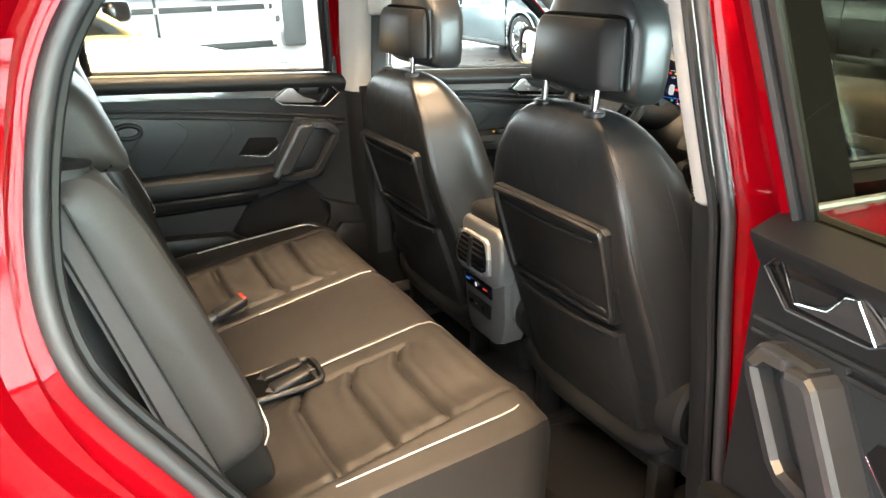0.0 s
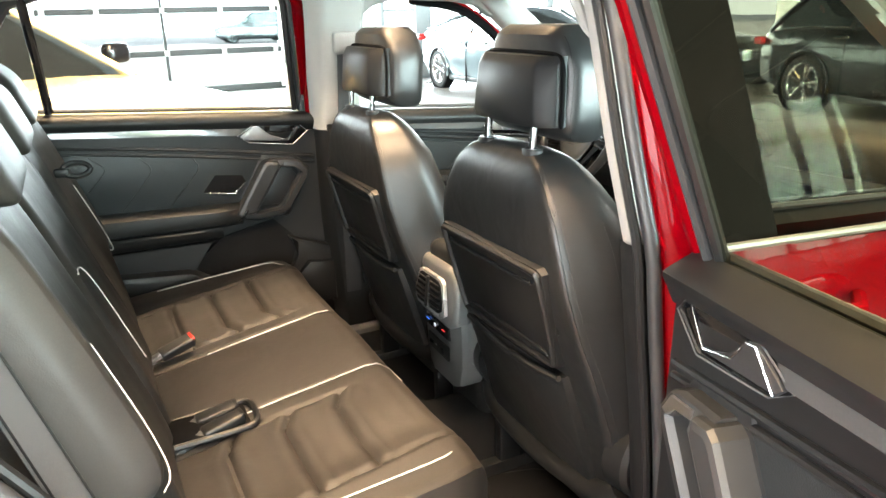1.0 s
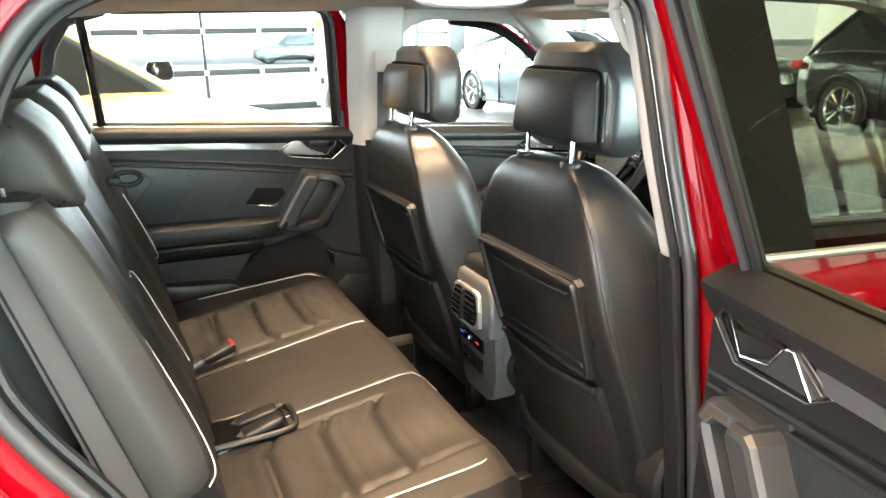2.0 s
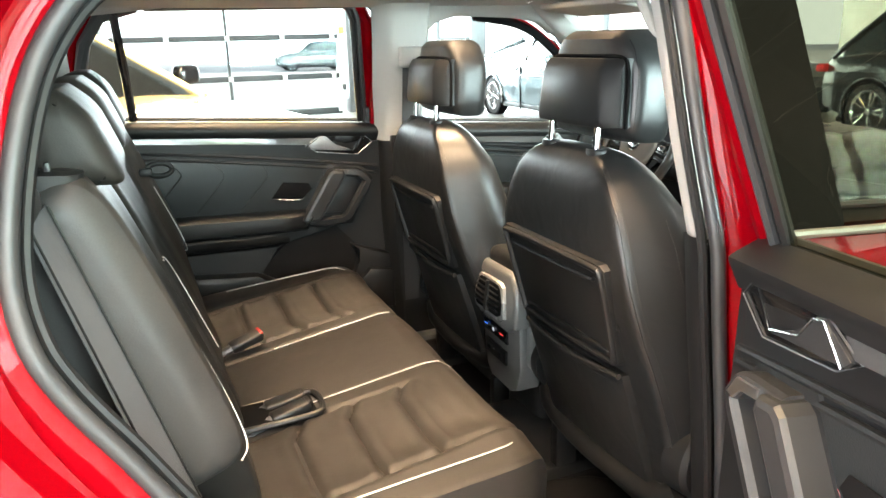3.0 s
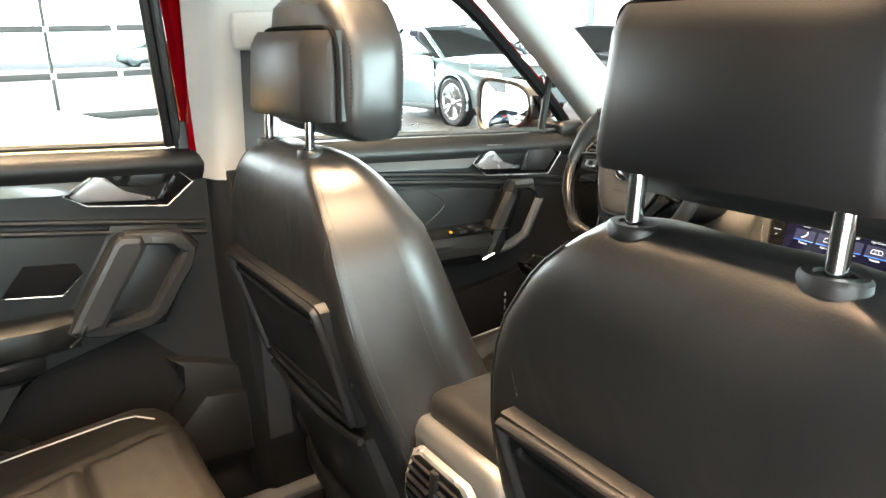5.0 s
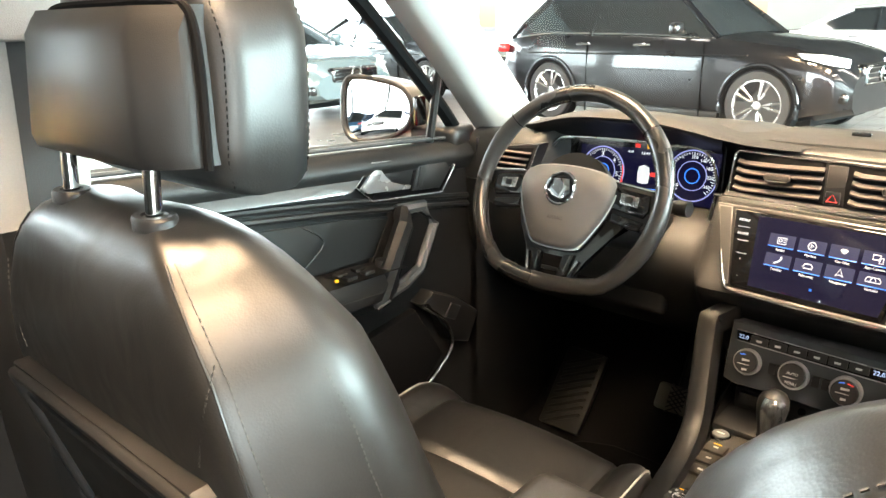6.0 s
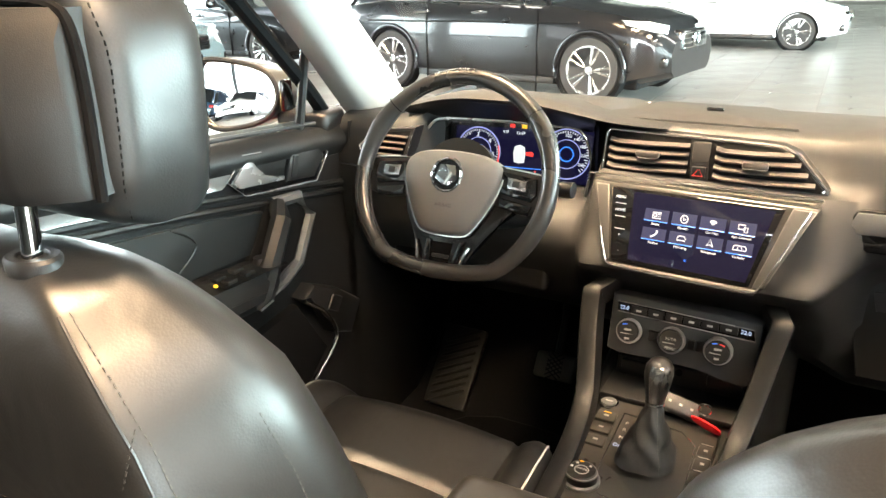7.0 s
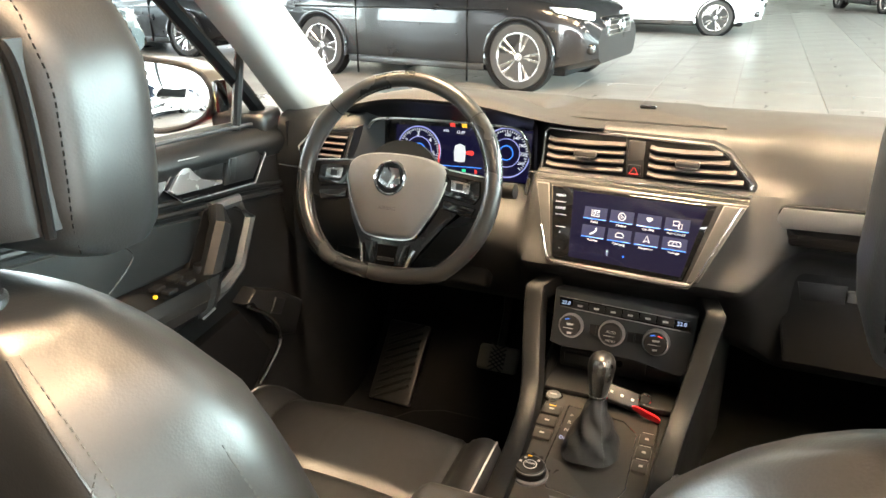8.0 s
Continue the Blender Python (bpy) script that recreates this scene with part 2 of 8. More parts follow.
def stitches(pts, step=0.006, size=0.0034, r=0.0007, bm=None):
    """Row of short thread dashes along pts."""
    pts = [V(p) for p in pts]
    bm = bm or bmesh.new()
    left = 0.0
    for a, b in zip(pts, pts[1:]):
        d = (b - a).length
        if d < 1e-6:
            continue
        t = (b - a) / d
        s = left
        while s < d:
            c = a + t * s
            side = t.cross(V((0.3, 0.5, 0.81))).normalized() * r
            nrm = side.cross(t).normalized() * r
            e = t * size * 0.5
            vs = [bm.verts.new(c - e + q) for q in (side, nrm, -side, -nrm)] + [bm.verts.new(c + e + q) for q in (side, nrm, -side, -nrm)]
            for i in range(4):
                bm.faces.new((vs[i], vs[(i + 1) % 4], vs[4 + (i + 1) % 4], vs[4 + i]))
            s += step
        left = s - d
    return bm


def text_part(name, words, size, m, material, parent, depth=0.0003):
    """Writing in the built-in font, turned into a mesh and laid on m."""
    cu = bpy.data.curves.new(name, "FONT")
    cu.body, cu.size, cu.extrude, cu.align_x, cu.align_y, cu.resolution_u = words, size, depth, "CENTER", "CENTER", 2
    tmp = bpy.data.objects.new("tmp_text", cu)
    scene.collection.objects.link(tmp)
    me = bpy.data.meshes.new_from_object(tmp.evaluated_get(bpy.context.evaluated_depsgraph_get()))
    bpy.data.objects.remove(tmp)
    me.materials.clear()
    me.materials.append(material)
    me.transform(m)
    me.name = name
    ob = new(name, me)
    ob.parent = parent
    return ob

# ---- front seats ----
BACK_X = [(0.50, 0.13), (0.60, 0.105), (0.70, 0.08), (0.80, 0.05), (0.88, 0.022), (0.95, -0.004), (1.05, -0.026), (1.13, -0.03), (1.19, -0.026), (1.22, -0.019), (1.238, -0.008), (1.247, 0.004), (1.251, 0.016)]
HALF_W = [(0.50, 0.235), (0.60, 0.262), (0.75, 0.272), (0.90, 0.267), (1.00, 0.256), (1.10, 0.238), (1.15, 0.218), (1.19, 0.190), (1.22, 0.158), (1.238, 0.128), (1.247, 0.104), (1.251, 0.07)]
DEEP = [(0.50, 0.22), (0.70, 0.225), (0.90, 0.21), (1.03, 0.195), (1.10, 0.182), (1.15, 0.166), (1.19, 0.140), (1.22, 0.112), (1.238, 0.082), (1.247, 0.055), (1.251, 0.03)]


SEAM_Q = 0.322 * math.pi


def seat_ring(c, z, q):
    """Point on the backrest at height z; q runs round it, 0 at the rear middle: flat rear panel, slanting flank, front bolster."""
    w, xb, d = lerp_table(HALF_W, z), lerp_table(BACK_X, z), lerp_table(DEEP, z)
    k = d / 0.2
    m = min(1.0, w / 0.2)
    wr = w - 0.030 * m
    q = math.atan2(math.sin(q), math.cos(q)) / math.pi
    sect_ = [
        (0.0, (0.0, 0.0)), (0.14, (0.001 * k, wr * 0.58)), (0.24, (0.003 * k, wr - 0.022 * m)), (0.285, (0.006 * k, wr - 0.008 * m)),
        (0.322, (0.012 * k, wr - 0.001 * m)), (0.35, (0.020 * k, wr + 0.0025 * m)), (0.40, (0.035 * k, wr + 0.0075 * m)), (0.50, (0.072 * k, wr + 0.019 * m)),
        (0.60, (0.108 * k, w - 0.0025 * m)), (0.635, (0.122 * k, w)), (0.67, (0.138 * k, w - 0.002 * m)), (0.71, (0.158 * k, w - 0.010 * m)),
        (0.76, (0.180 * k, w - 0.028 * m)), (0.81, (0.194 * k, w - 0.055 * m)), (0.86, (0.194 * k, w - 0.085 * m)), (0.92, (0.178 * k, wr * 0.45)), (1.0, (0.168 * k, 0.0)),
    ]
    t = abs(q)
    for (a, pa), (b, pb) in zip(sect_, sect_[1:]):
        if t <= b + 1e-9:
            f = (t - a) / (b - a)
            return V((xb + pa[0] + (pb[0] - pa[0]) * f, c + math.copysign(pa[1] + (pb[1] - pa[1]) * f, q), z))


def back_point(c, y, z, out=0.0):
    """Point on the rear face of a front backrest, y from its middle, lifted by out."""
    w = lerp_table(HALF_W, z)
    k = min(1.0, abs(y) / w)
    d = lerp_table(DEEP, z)
    bow = d / 2 * (1 - (max(0.0, 1 - k ** 6.67)) ** 0.17)
    return V((lerp_table(BACK_X, z) + bow - out, c + y, z))


def front_seat(c, side, label):
    """Seat with its middle at y = c; side is +1 when its outer flank is towards +y."""
    seat = thing("front_seat", label, "car seat", "front seats", at=(0.3, c, 0.45))
    inv = Matrix.Translation((-0.3, -c, -0.45))

    def add(name, bm, material, parent=None, label=""):
        bmesh.ops.transform(bm, matrix=inv, verts=bm.verts)
        return part(name, bm, material, parent or seat, label)

    zs = [0.50, 0.53, 0.57, 0.62, 0.68, 0.75, 0.82, 0.88, 0.93, 0.98, 1.03, 1.08, 1.12, 1.15, 1.175, 1.195, 1.212, 1.226, 1.237, 1.244, 1.2485, 1.251]
    n = 88
    back = add("backrest", loft([[seat_ring(c, z, 2 * math.pi * k / n) for k in range(n)] for z in zs]), LEATHER)
    # piping seams down both flanks of the rear face, with thread beside them
    for sgn in (1, -1):
        line = [seat_ring(c, z, sgn * SEAM_Q) + V((-0.0006, sgn * 0.0006, 0.0006 if z > 1.15 else 0)) for z in reversed(zs[2:18])]
        add("seam", sweep(line, 0.0013, 6), LEATHER, back)
        off = [seat_ring(c, z, sgn * 0.365 * math.pi) + V((-0.0008, sgn * 0.0008, 0.0008 if z > 1.15 else 0)) for z in reversed(zs[2:18])]
        add("stitching", stitches(off), STITCH, back)
        front = [seat_ring(c, z, sgn * math.pi * 0.60) + V((0, sgn * 0.0022, 0.001)) for z in (0.6, 0.7, 0.8, 0.9, 1.0, 1.06, 1.10, 1.13, 1.15)]
        add("stitching", stitches([p + V((-0.006, sgn * 0.001, 0)) for p in chaikin(front)]), STITCH, back)
    # upper back piece: slanting seam from the flank to the tray
    for sgn in (1, -1):
        add("stitching", stitches(chaikin([back_point(c, sgn * 0.19, z, 0.0015) + V((0, -sgn * max(0, 1.16 - z) * 0.33, 0)) for z in (1.168, 1.14, 1.11, 1.08)])), STITCH, back)
    # folding tray on the back
    tray_poly = [(-0.180, 1.058), (-0.170, 1.068), (0.170, 1.068), (0.180, 1.058), (0.170, 0.874), (0.158, 0.862), (-0.158, 0.862), (-0.170, 0.874)]

    def on_back(y, z, d):
        return V((-0.027 + 0.056 * (1.068 - z) / 0.206 - d + 0.008 * (y / 0.18) ** 4, c + y, z))

    tray = add("tray_table", prism(tray_poly, on_back, -0.03, 0.021, 0.005), PLASTIC_HARD, None, "fold-down black plastic tray")
    frame_line = chaikin([on_back(y, z, 0.0215) for y, z in ((-0.172, 1.052), (-0.166, 1.060), (0.166, 1.060), (0.172, 1.052), (0.163, 0.877), (0.155, 0.869), (-0.155, 0.869), (-0.163, 0.877))], 2, closed=True)
    add("tray_frame", sweep(frame_line, 0.0075, 10, closed=True, flat=0.8, up=(1, 0, 0)), PLASTIC_HARD, tray, "raised rounded rim")
    add("tray_rib", sweep(chaikin([on_back(y, z, 0.0205) for y, z in ((-0.15, 1.038), (-0.142, 1.031), (0.142, 1.031), (0.15, 1.038))], 2), 0.0042, 8), PLASTIC_HARD, tray)
    add("tray_rib", sweep(chaikin([on_back(y, z, 0.0205) for y, z in ((-0.146, 0.886), (-0.138, 0.893), (0.138, 0.893), (0.146, 0.886))], 2), 0.0036, 8), PLASTIC_HARD, tray)
    for sgn in (1, -1):
        add("tray_hinge", rbox(on_back(sgn * 0.178, 0.955, 0.006), (0.014, 0.012, 0.028), 0.003), PLASTIC_HARD, tray)
        add("tray_hinge", rbox(on_back(sgn * 0.181, 0.985, 0.006), (0.012, 0.010, 0.012), 0.003), PLASTIC_HARD, tray)
    # leather pocket below the tray
    pocket = [(-0.168, 0.845), (0.168, 0.845), (0.178, 0.60), (0.16, 0.575), (-0.16, 0.575), (-0.178, 0.60)]

    def on_low(y, z, d):
        return V((lerp_table(BACK_X, z) - d - 0.010 * (1 - (y / 0.19) ** 2), c + y, z))

    pk = add("map_pocket", prism(pocket, on_low, -0.06, 0.012, 0.006), LEATHER, None, "slack leather map pocket")
    add("pocket_hem", sweep([on_low(y, 0.845 - 0.012 * (1 - (y / 0.168) ** 2), 0.016) for y in [-0.166 + 0.332 * i / 12 for i in range(13)]], 0.006, 8), LEATHER, pk)
    add("stitching", stitches([on_low(y, 0.826 - 0.012 * (1 - (y / 0.168) ** 2), 0.0135) for y in [-0.164 + 0.328 * i / 12 for i in range(13)]]), STITCH, pk)
    # lower frame cover, recliner covers, rails
    add("lower_cover", sweep(chaikin([V((0.115, c - 0.235, 0.62)), V((0.10, c - 0.20, 0.585)), V((0.09, c, 0.572)), V((0.10, c + 0.20, 0.585)), V((0.115, c + 0.235, 0.62))]), 0.024, 10), PLASTIC)
    for sgn in (1, -1):
        m = facing((0.155, c + sgn * 0.245, 0.685), (0.15, sgn, 0.0))
        add("recliner_cover", revolve([(0.001, -0.03), (0.078, -0.03), (0.078, 0.012), (0.07, 0.022), (0.058, 0.024), (0.05, 0.014), (0.001, 0.014)], 32, m), PLASTIC)
        add("side_cover", rbox((0.36, c + sgn * 0.262, 0.60), (0.46, 0.03, 0.13), 0.014, 3), PLASTIC)
        add("seat_rail", rbox((0.36, c + sgn * 0.2, 0.40), (0.62, 0.035, 0.05), 0.006), PLASTIC_HARD)
        for sx in (0.14, 0.58):
            add("seat_leg", rbox((sx, c + sgn * 0.2, 0.47), (0.06, 0.03, 0.14), 0.006), PLASTIC_HARD)
    # cushion: bolsters at both edges, rounded nose
    x0, x1 = 0.16, 0.712

    def cushion(u, v):
        x = x0 + (x1 - x0) * u
        y = -0.25 + 0.5 * v
        k = abs(y) / 0.25
        nose = max(0.0, (u - 0.80) / 0.20)
        wy = 1 - 0.13 * nose ** 2
        crown = 0.012 * (1 - min(1.0, k / 0.68) ** 2)
        ridge = 0.024 * math.exp(-((k - 0.83) / 0.12) ** 2) * (1 - 0.4 * nose)
        z = 0.70 + 0.034 * u + crown + ridge - 0.08 * max(0, (k - 0.88) / 0.12) ** 2 - 0.085 * nose ** 2.4
        z -= 0.009 * math.exp(-((k - 0.68) / 0.022) ** 2)
        if k < 0.68:
            z -= 0.007 * math.exp(-((u - 0.60 + 0.06 * max(0.0, k - 0.4)) / 0.013) ** 2) + 0.004 * math.exp(-((u - 0.30) / 0.013) ** 2)
        return V((x, c + y * wy, z))

    bm = grid(cushion, 72, 72)
    edge = [cushion(u, 0) for u in [i / 20 for i in range(21)]] + [cushion(1, v) for v in [i / 20 for i in range(1, 21)]] + [cushion(u, 1) for u in [1 - i / 20 for i in range(1, 21)]]
    skirt = [[p, V((p.x - 0.004, c + (p.y - c) * 1.0, 0.60)), V((p.x - 0.02, c + (p.y - c) * 0.95, 0.54))] for p in edge]
    loft(skirt, closed=False, caps=False, bm=bm)
    cu = add("seat_cushion", bm, LEATHER)
    for sgn in (1, -1):
        pts = [cushion(u, 0.5 + sgn * 0.446) + V((0, 0, 0.001)) for u in [0.05 + 0.89 * i / 24 for i in range(25)]]
        pts += [cushion(u, 0.5 + sgn * q) + V((0.001, 0, 0.001)) for u, q in ((0.965, 0.435), (0.985, 0.41), (0.992, 0.37), (0.985, 0.345), (0.94, 0.338), (0.88, 0.34))]
        add("piping", sweep(pts, 0.0018, 6), PIPING, cu)
    # headrest: posts, collars, rear shell, padded front
    hr = new("headrest")
    hr.parent = seat
    hr["label"] = "padded headrest with black plastic rear shell"
    for sgn in (1, -1):
        y = c + sgn * 0.0755
        add("post", sweep([V((0.012, y, 1.215)), V((0.012, y, 1.25)), V((0.018, y, 1.33))], 0.0068, 14), CHROME, hr, "chrome headrest post")
        add("collar", revolve([(0.001, -0.008), (0.0195, -0.008), (0.0195, 0.0005), (0.0175, 0.003), (0.0115, 0.003), (0.0105, 0.001), (0.001, 0.001)], 28, Matrix.Translation((0.012, y, 1.2495)) @ Matrix.Diagonal((0.85, 1.1, 1, 1))), PLASTIC_HARD, hr)

    def shell_ring(z, k=1.0, x_front=0.046, lift=0.0):
        f = (z - 1.295) / 0.112
        t = 0.010 * max(0.0, f - 0.86) / 0.14 + 0.004 * max(0.0, 0.08 - f) / 0.08
        g = 0.010 * f
        a, b = 0.100 - 0.010 * f, 0.1255 - 0.006 * f
        pts = [(x_front, b * k), (0.024 + t, b * k), (0.019 + t, (b - 0.001) * k), (-0.004 + t, (a + 0.003) * k), (-0.0075 + t, (a - 0.006) * k), (-0.009 + t, 0)]
        full = pts + [(x, -y) for x, y in pts[-2::-1]]
        return [V((x + g + lift, c + y, z)) for x, y in full]

    b = loft([shell_ring(z) for z in (1.292, 1.295, 1.303, 1.35, 1.388, 1.400, 1.407)])
    bmesh.ops.bevel(b, geom=[e for e in b.edges if e.calc_face_angle(0) > 0.3], offset=0.0032, segments=2, affect="EDGES")
    add("rear_shell", b, PLASTIC, hr, "matt black plastic shell with bevelled flanks").data.set_sharp_from_angle(angle=radians(34))
    def pad_ring(z):
        f = (z - 1.262) / 0.193
        w = 0.1385 * (1 - 0.40 * max(0, f - 0.58) ** 2 / 0.1764) * (1 - 0.09 * max(0, 0.16 - f) / 0.16)
        d = 0.058 * min(1.0, 0.62 + 2.4 * max(0.0, min(f, 1 - f)) ** 0.7)
        cx = 0.088 + 0.014 * f - 0.012 * max(0, f - 0.6) / 0.4 + 0.010 * max(0, 0.12 - f) / 0.12
        ring = []
        for k in range(48):
            q = 2 * math.pi * k / 48
            sy, sx = math.sin(q), math.cos(q)
            ex = 0.75 if sx > 0 else 0.42
            ring.append(V((cx + d * math.copysign(abs(sx) ** ex, sx), c + w * math.copysign(abs(sy) ** 0.46, sy), z)))
        return ring

    zz = [1.262 + 0.193 * f for f in (0, 0.008, 0.025, 0.06, 0.12, 0.22, 0.35, 0.5, 0.65, 0.78, 0.86, 0.92, 0.96, 0.985, 0.996, 1.0)]
    add("pad", loft([pad_ring(z) for z in zz]), LEATHER, hr)
    groove_line = []
    for yk, z in ((-1, 1.29), (-1, 1.32), (-1, 1.36), (-1, 1.395), (-0.93, 1.409), (-0.5, 1.411), (0, 1.411), (0.5, 1.411), (0.93, 1.409), (1, 1.395), (1, 1.36), (1, 1.32), (1, 1.29)):
        groove_line.append(V((min(p.x for p in pad_ring(z)) + 0.001, c + yk * (0.1285 - 0.006 * (z - 1.295) / 0.112), z)))
    add("shell_groove", sweep(chaikin(groove_line, 2), 0.0036, 8, up=(1, 0, 0)), DARK, hr)
    # welted seam round the rear edge of the pad, with thread beside it
    def pad_at(z, k, sgn):
        """Point on the flank of the pad; k from -1 at its rear edge to 1 at its front edge."""
        r_ = pad_ring(z)
        xs_ = [p.x for p in r_]
        goal = (max(xs_) + min(xs_)) / 2 + k * (max(xs_) - min(xs_)) / 2
        side_ = sorted((p for p in r_ if (p.y - c) * sgn > 0), key=lambda p: p.x)
        for a, b in zip(side_, side_[1:]):
            if a.x <= goal <= b.x:
                return a.lerp(b, (goal - a.x) / (b.x - a.x + 1e-9)) + V((0, sgn * 0.0008, 0))
        return side_[-1].copy()

    for sgn in (1, -1):
        for k in (-0.72, 0.74):
            line = chaikin([pad_at(z, k * (1 if z < 1.42 else 0.9), sgn) for z in (1.272, 1.29, 1.32, 1.35, 1.38, 1.405, 1.425, 1.44)], 1)
            add("stitching", stitches(line, 0.0058, 0.0034, 0.0006), DARK, hr)
    return seat


driver_seat = front_seat(0.365, 1, "black leather driver's seat with raised headrest and back tray")
driver_seat.location += V((-0.015, 0.0, -0.010))
front_seat(-0.342, -1, "black leather front passenger seat with chevron tray on its back")

# ---- rear bench ----
bench = thing("rear_bench", "black leather rear bench with light piping, quilted outer seats", "car seat", at=(-0.4, 0, 0.45))
BINV = Matrix.Translation((0.4, 0, -0.45))


def bench_part(name, bm, material, parent=None, label=""):
    bmesh.ops.transform(bm, matrix=BINV, verts=bm.verts)
    return part(name, bm, material, parent or bench, label)


CUSH_Z = [(-0.68, 0.735), (-0.6, 0.747), (-0.5, 0.757), (-0.4, 0.766), (-0.3, 0.774), (-0.23, 0.78), (-0.2, 0.777), (-0.18, 0.766), (-0.166, 0.745), (-0.158, 0.715), (-0.16, 0.70)]


def y_inner(x, sgn):
    """Joint between the middle and an outer seat."""
    f = (x + 0.52) / 0.32
    return -0.197 + 0.037 * f if sgn < 0 else 0.105 + 0.06 * f


def groove(d, w):
    return math.exp(-(d / w) ** 2)


def bench_cushion(kind, label):
    xs = [-0.68 + 0.50 * i / 76 for i in range(77)] + [-0.174, -0.169, -0.164, -0.16, -0.157]

    def point(i, v):
        x = xs[i]
        if kind < 0:
            y0, y1 = -0.592, y_inner(x, -1) - 0.003
        elif kind > 0:
            y0, y1 = y_inner(x, 1) + 0.003, 0.612
        else:
            y0, y1 = y_inner(x, -1) + 0.001, y_inner(x, 1) - 0.001
        if kind and x > -0.25:
            k = ((x + 0.25) / 0.1) ** 2 * 0.05
            y0, y1 = (y0 + k, y1) if kind < 0 else (y0, y1 - k)
        y = y0 + (y1 - y0) * v
        z = lerp_table(CUSH_Z[:-1], x)
        edge = min(v, 1 - v) * (y1 - y0)
        z -= 0.004 * max(0, 1 - edge / 0.007) ** 2
        if kind == 0:
            z += 0.008 * math.sin(math.pi * v) - 0.002
            z += 0.0016 * noise.noise(V((x * 9, y * 14, 3)))
        else:
            a = (y - y_inner(x, kind)) * kind  # distance from the inner joint
            outer = 0.39 - a
            z += 0.012 * groove(outer - 0.06, 0.05)
            bend = 0.022 * max(0.0, 1 - (a - 0.065) / 0.045) if a < 0.11 else 0.0
            inside = 1.0 if 0.058 < a < 0.325 else 0.0
            for g in (-0.545, -0.438, -0.333):
                z -= 0.0105 * groove(x - (g + bend), 0.0042) * inside
                z += 0.004 * groove(x - (g + bend) - 0.02, 0.012) * inside + 0.004 * groove(x - (g + bend) + 0.02, 0.012) * inside
            z -= 0.006 * groove(a - 0.055, 0.005) * (1 if x < -0.29 else 0)
            z -= 0.005 * groove(a - 0.325, 0.006)
            z += 0.0015 * noise.noise(V((x * 11, y * 9, 5 + kind))) * inside + 0.0012 * noise.noise(V((x * 40, y * 18, 9 + kind))) * inside
        return V((x, y, z))

    n = 66
    rows = [[point(i, j / n) for j in range(n + 1)] for i in range(len(xs))]
    bm = loft(rows, closed=False, caps=False)
    front = [[p, V((-0.158, p.y, 0.70)), V((-0.168, p.y, 0.62)), V((-0.19, p.y, 0.545))] for p in rows[-1]]
    loft(front, closed=False, caps=False, bm=bm)
    for row in ([r[0] for r in rows], [r[-1] for r in rows]):
        loft([[p, V((p.x - 0.002, p.y, 0.68)), V((p.x - 0.01, p.y, 0.545))] for p in row], closed=False, caps=False, bm=bm)
    bmesh.ops.remove_doubles(bm, verts=bm.verts, dist=1e-5)
    cu = bench_part("seat_cushion", bm, LEATHER_WORN_WARM, None, label)
    return cu


CR = bench_cushion(-1, "quilted outer seat, creased leather")
bench_cushion(0, "plain smooth middle seat")
CL = bench_cushion(1, "quilted outer seat, creased leather")


def cush_z(x):
    return lerp_table(CUSH_Z, x)


# piping along the joints and round the outer edges
for sgn, cu in ((-1, CR), (1, CL)):
    xs = [-0.505 + 0.305 * i / 20 for i in range(21)]
    pts = [V((x, y_inner(x, sgn), cush_z(x) - 0.0015)) for x in xs]
    tail = [V((-0.182, y_inner(-0.18, sgn) + sgn * 0.02, 0.767)), V((-0.166, y_inner(-0.17, sgn) + sgn * 0.055, 0.748))]
    bench_part("piping", sweep(pts + (tail if sgn < 0 else []), 0.0015, 6), PIPING, cu)
    o = 0.548 if sgn < 0 else 0.565
    pts = [V((x, sgn * (o + (0.0 if x > -0.4 else 0.0)), cush_z(x) + 0.011)) for x in [-0.56 + 0.30 * i / 14 for i in range(15)]]
    pts += [V((-0.235, sgn * (o - 0.004), cush_z(-0.235) + 0.009)), V((-0.21, sgn * (o - 0.02), cush_z(-0.21) + 0.004)), V((-0.20, sgn * (o - 0.04), cush_z(-0.2)))]
    bench_part("piping", sweep(pts, 0.0015, 6), PIPING, cu)
    pts = [V((-0.157, sgn * y, 0.716)) for y in (0.53, 0.48, 0.4, 0.3, 0.22)]
    bench_part("stitching", stitches(pts, 0.008, 0.005), STITCH, cu)

# buckles in their wells
def buckle(name, at, m, red, parent=None):
    b = thing(name, "black seat belt buckle with a red release button" if red else "black seat belt buckle tucked into the bench", "seat belt buckle", "seat belt buckles", at=at)
    body = part("body", rbox((0, 0, 0), (0.078, 0.034, 0.022), 0.006, 3, m), PLASTIC_HARD, b)
    part("slot_plate", rbox(m @ V((0.0385, 0, 0.002)), (0.004, 0.024, 0.013), 0.001, 1, m), DARK, b)
    part("button", rbox(m @ V((0.037, 0, 0.0085)), (0.008, 0.028, 0.007), 0.002, 2, m), REDPLASTIC if red else PLASTIC, b)
    part("stalk", sweep([m @ V((-0.03, 0, 0)), m @ V((-0.07, 0.002, -0.004)), m @ V((-0.10, 0.004, -0.02))], 0.009, 8, flat=1.5), WEBBING, b)
    return b


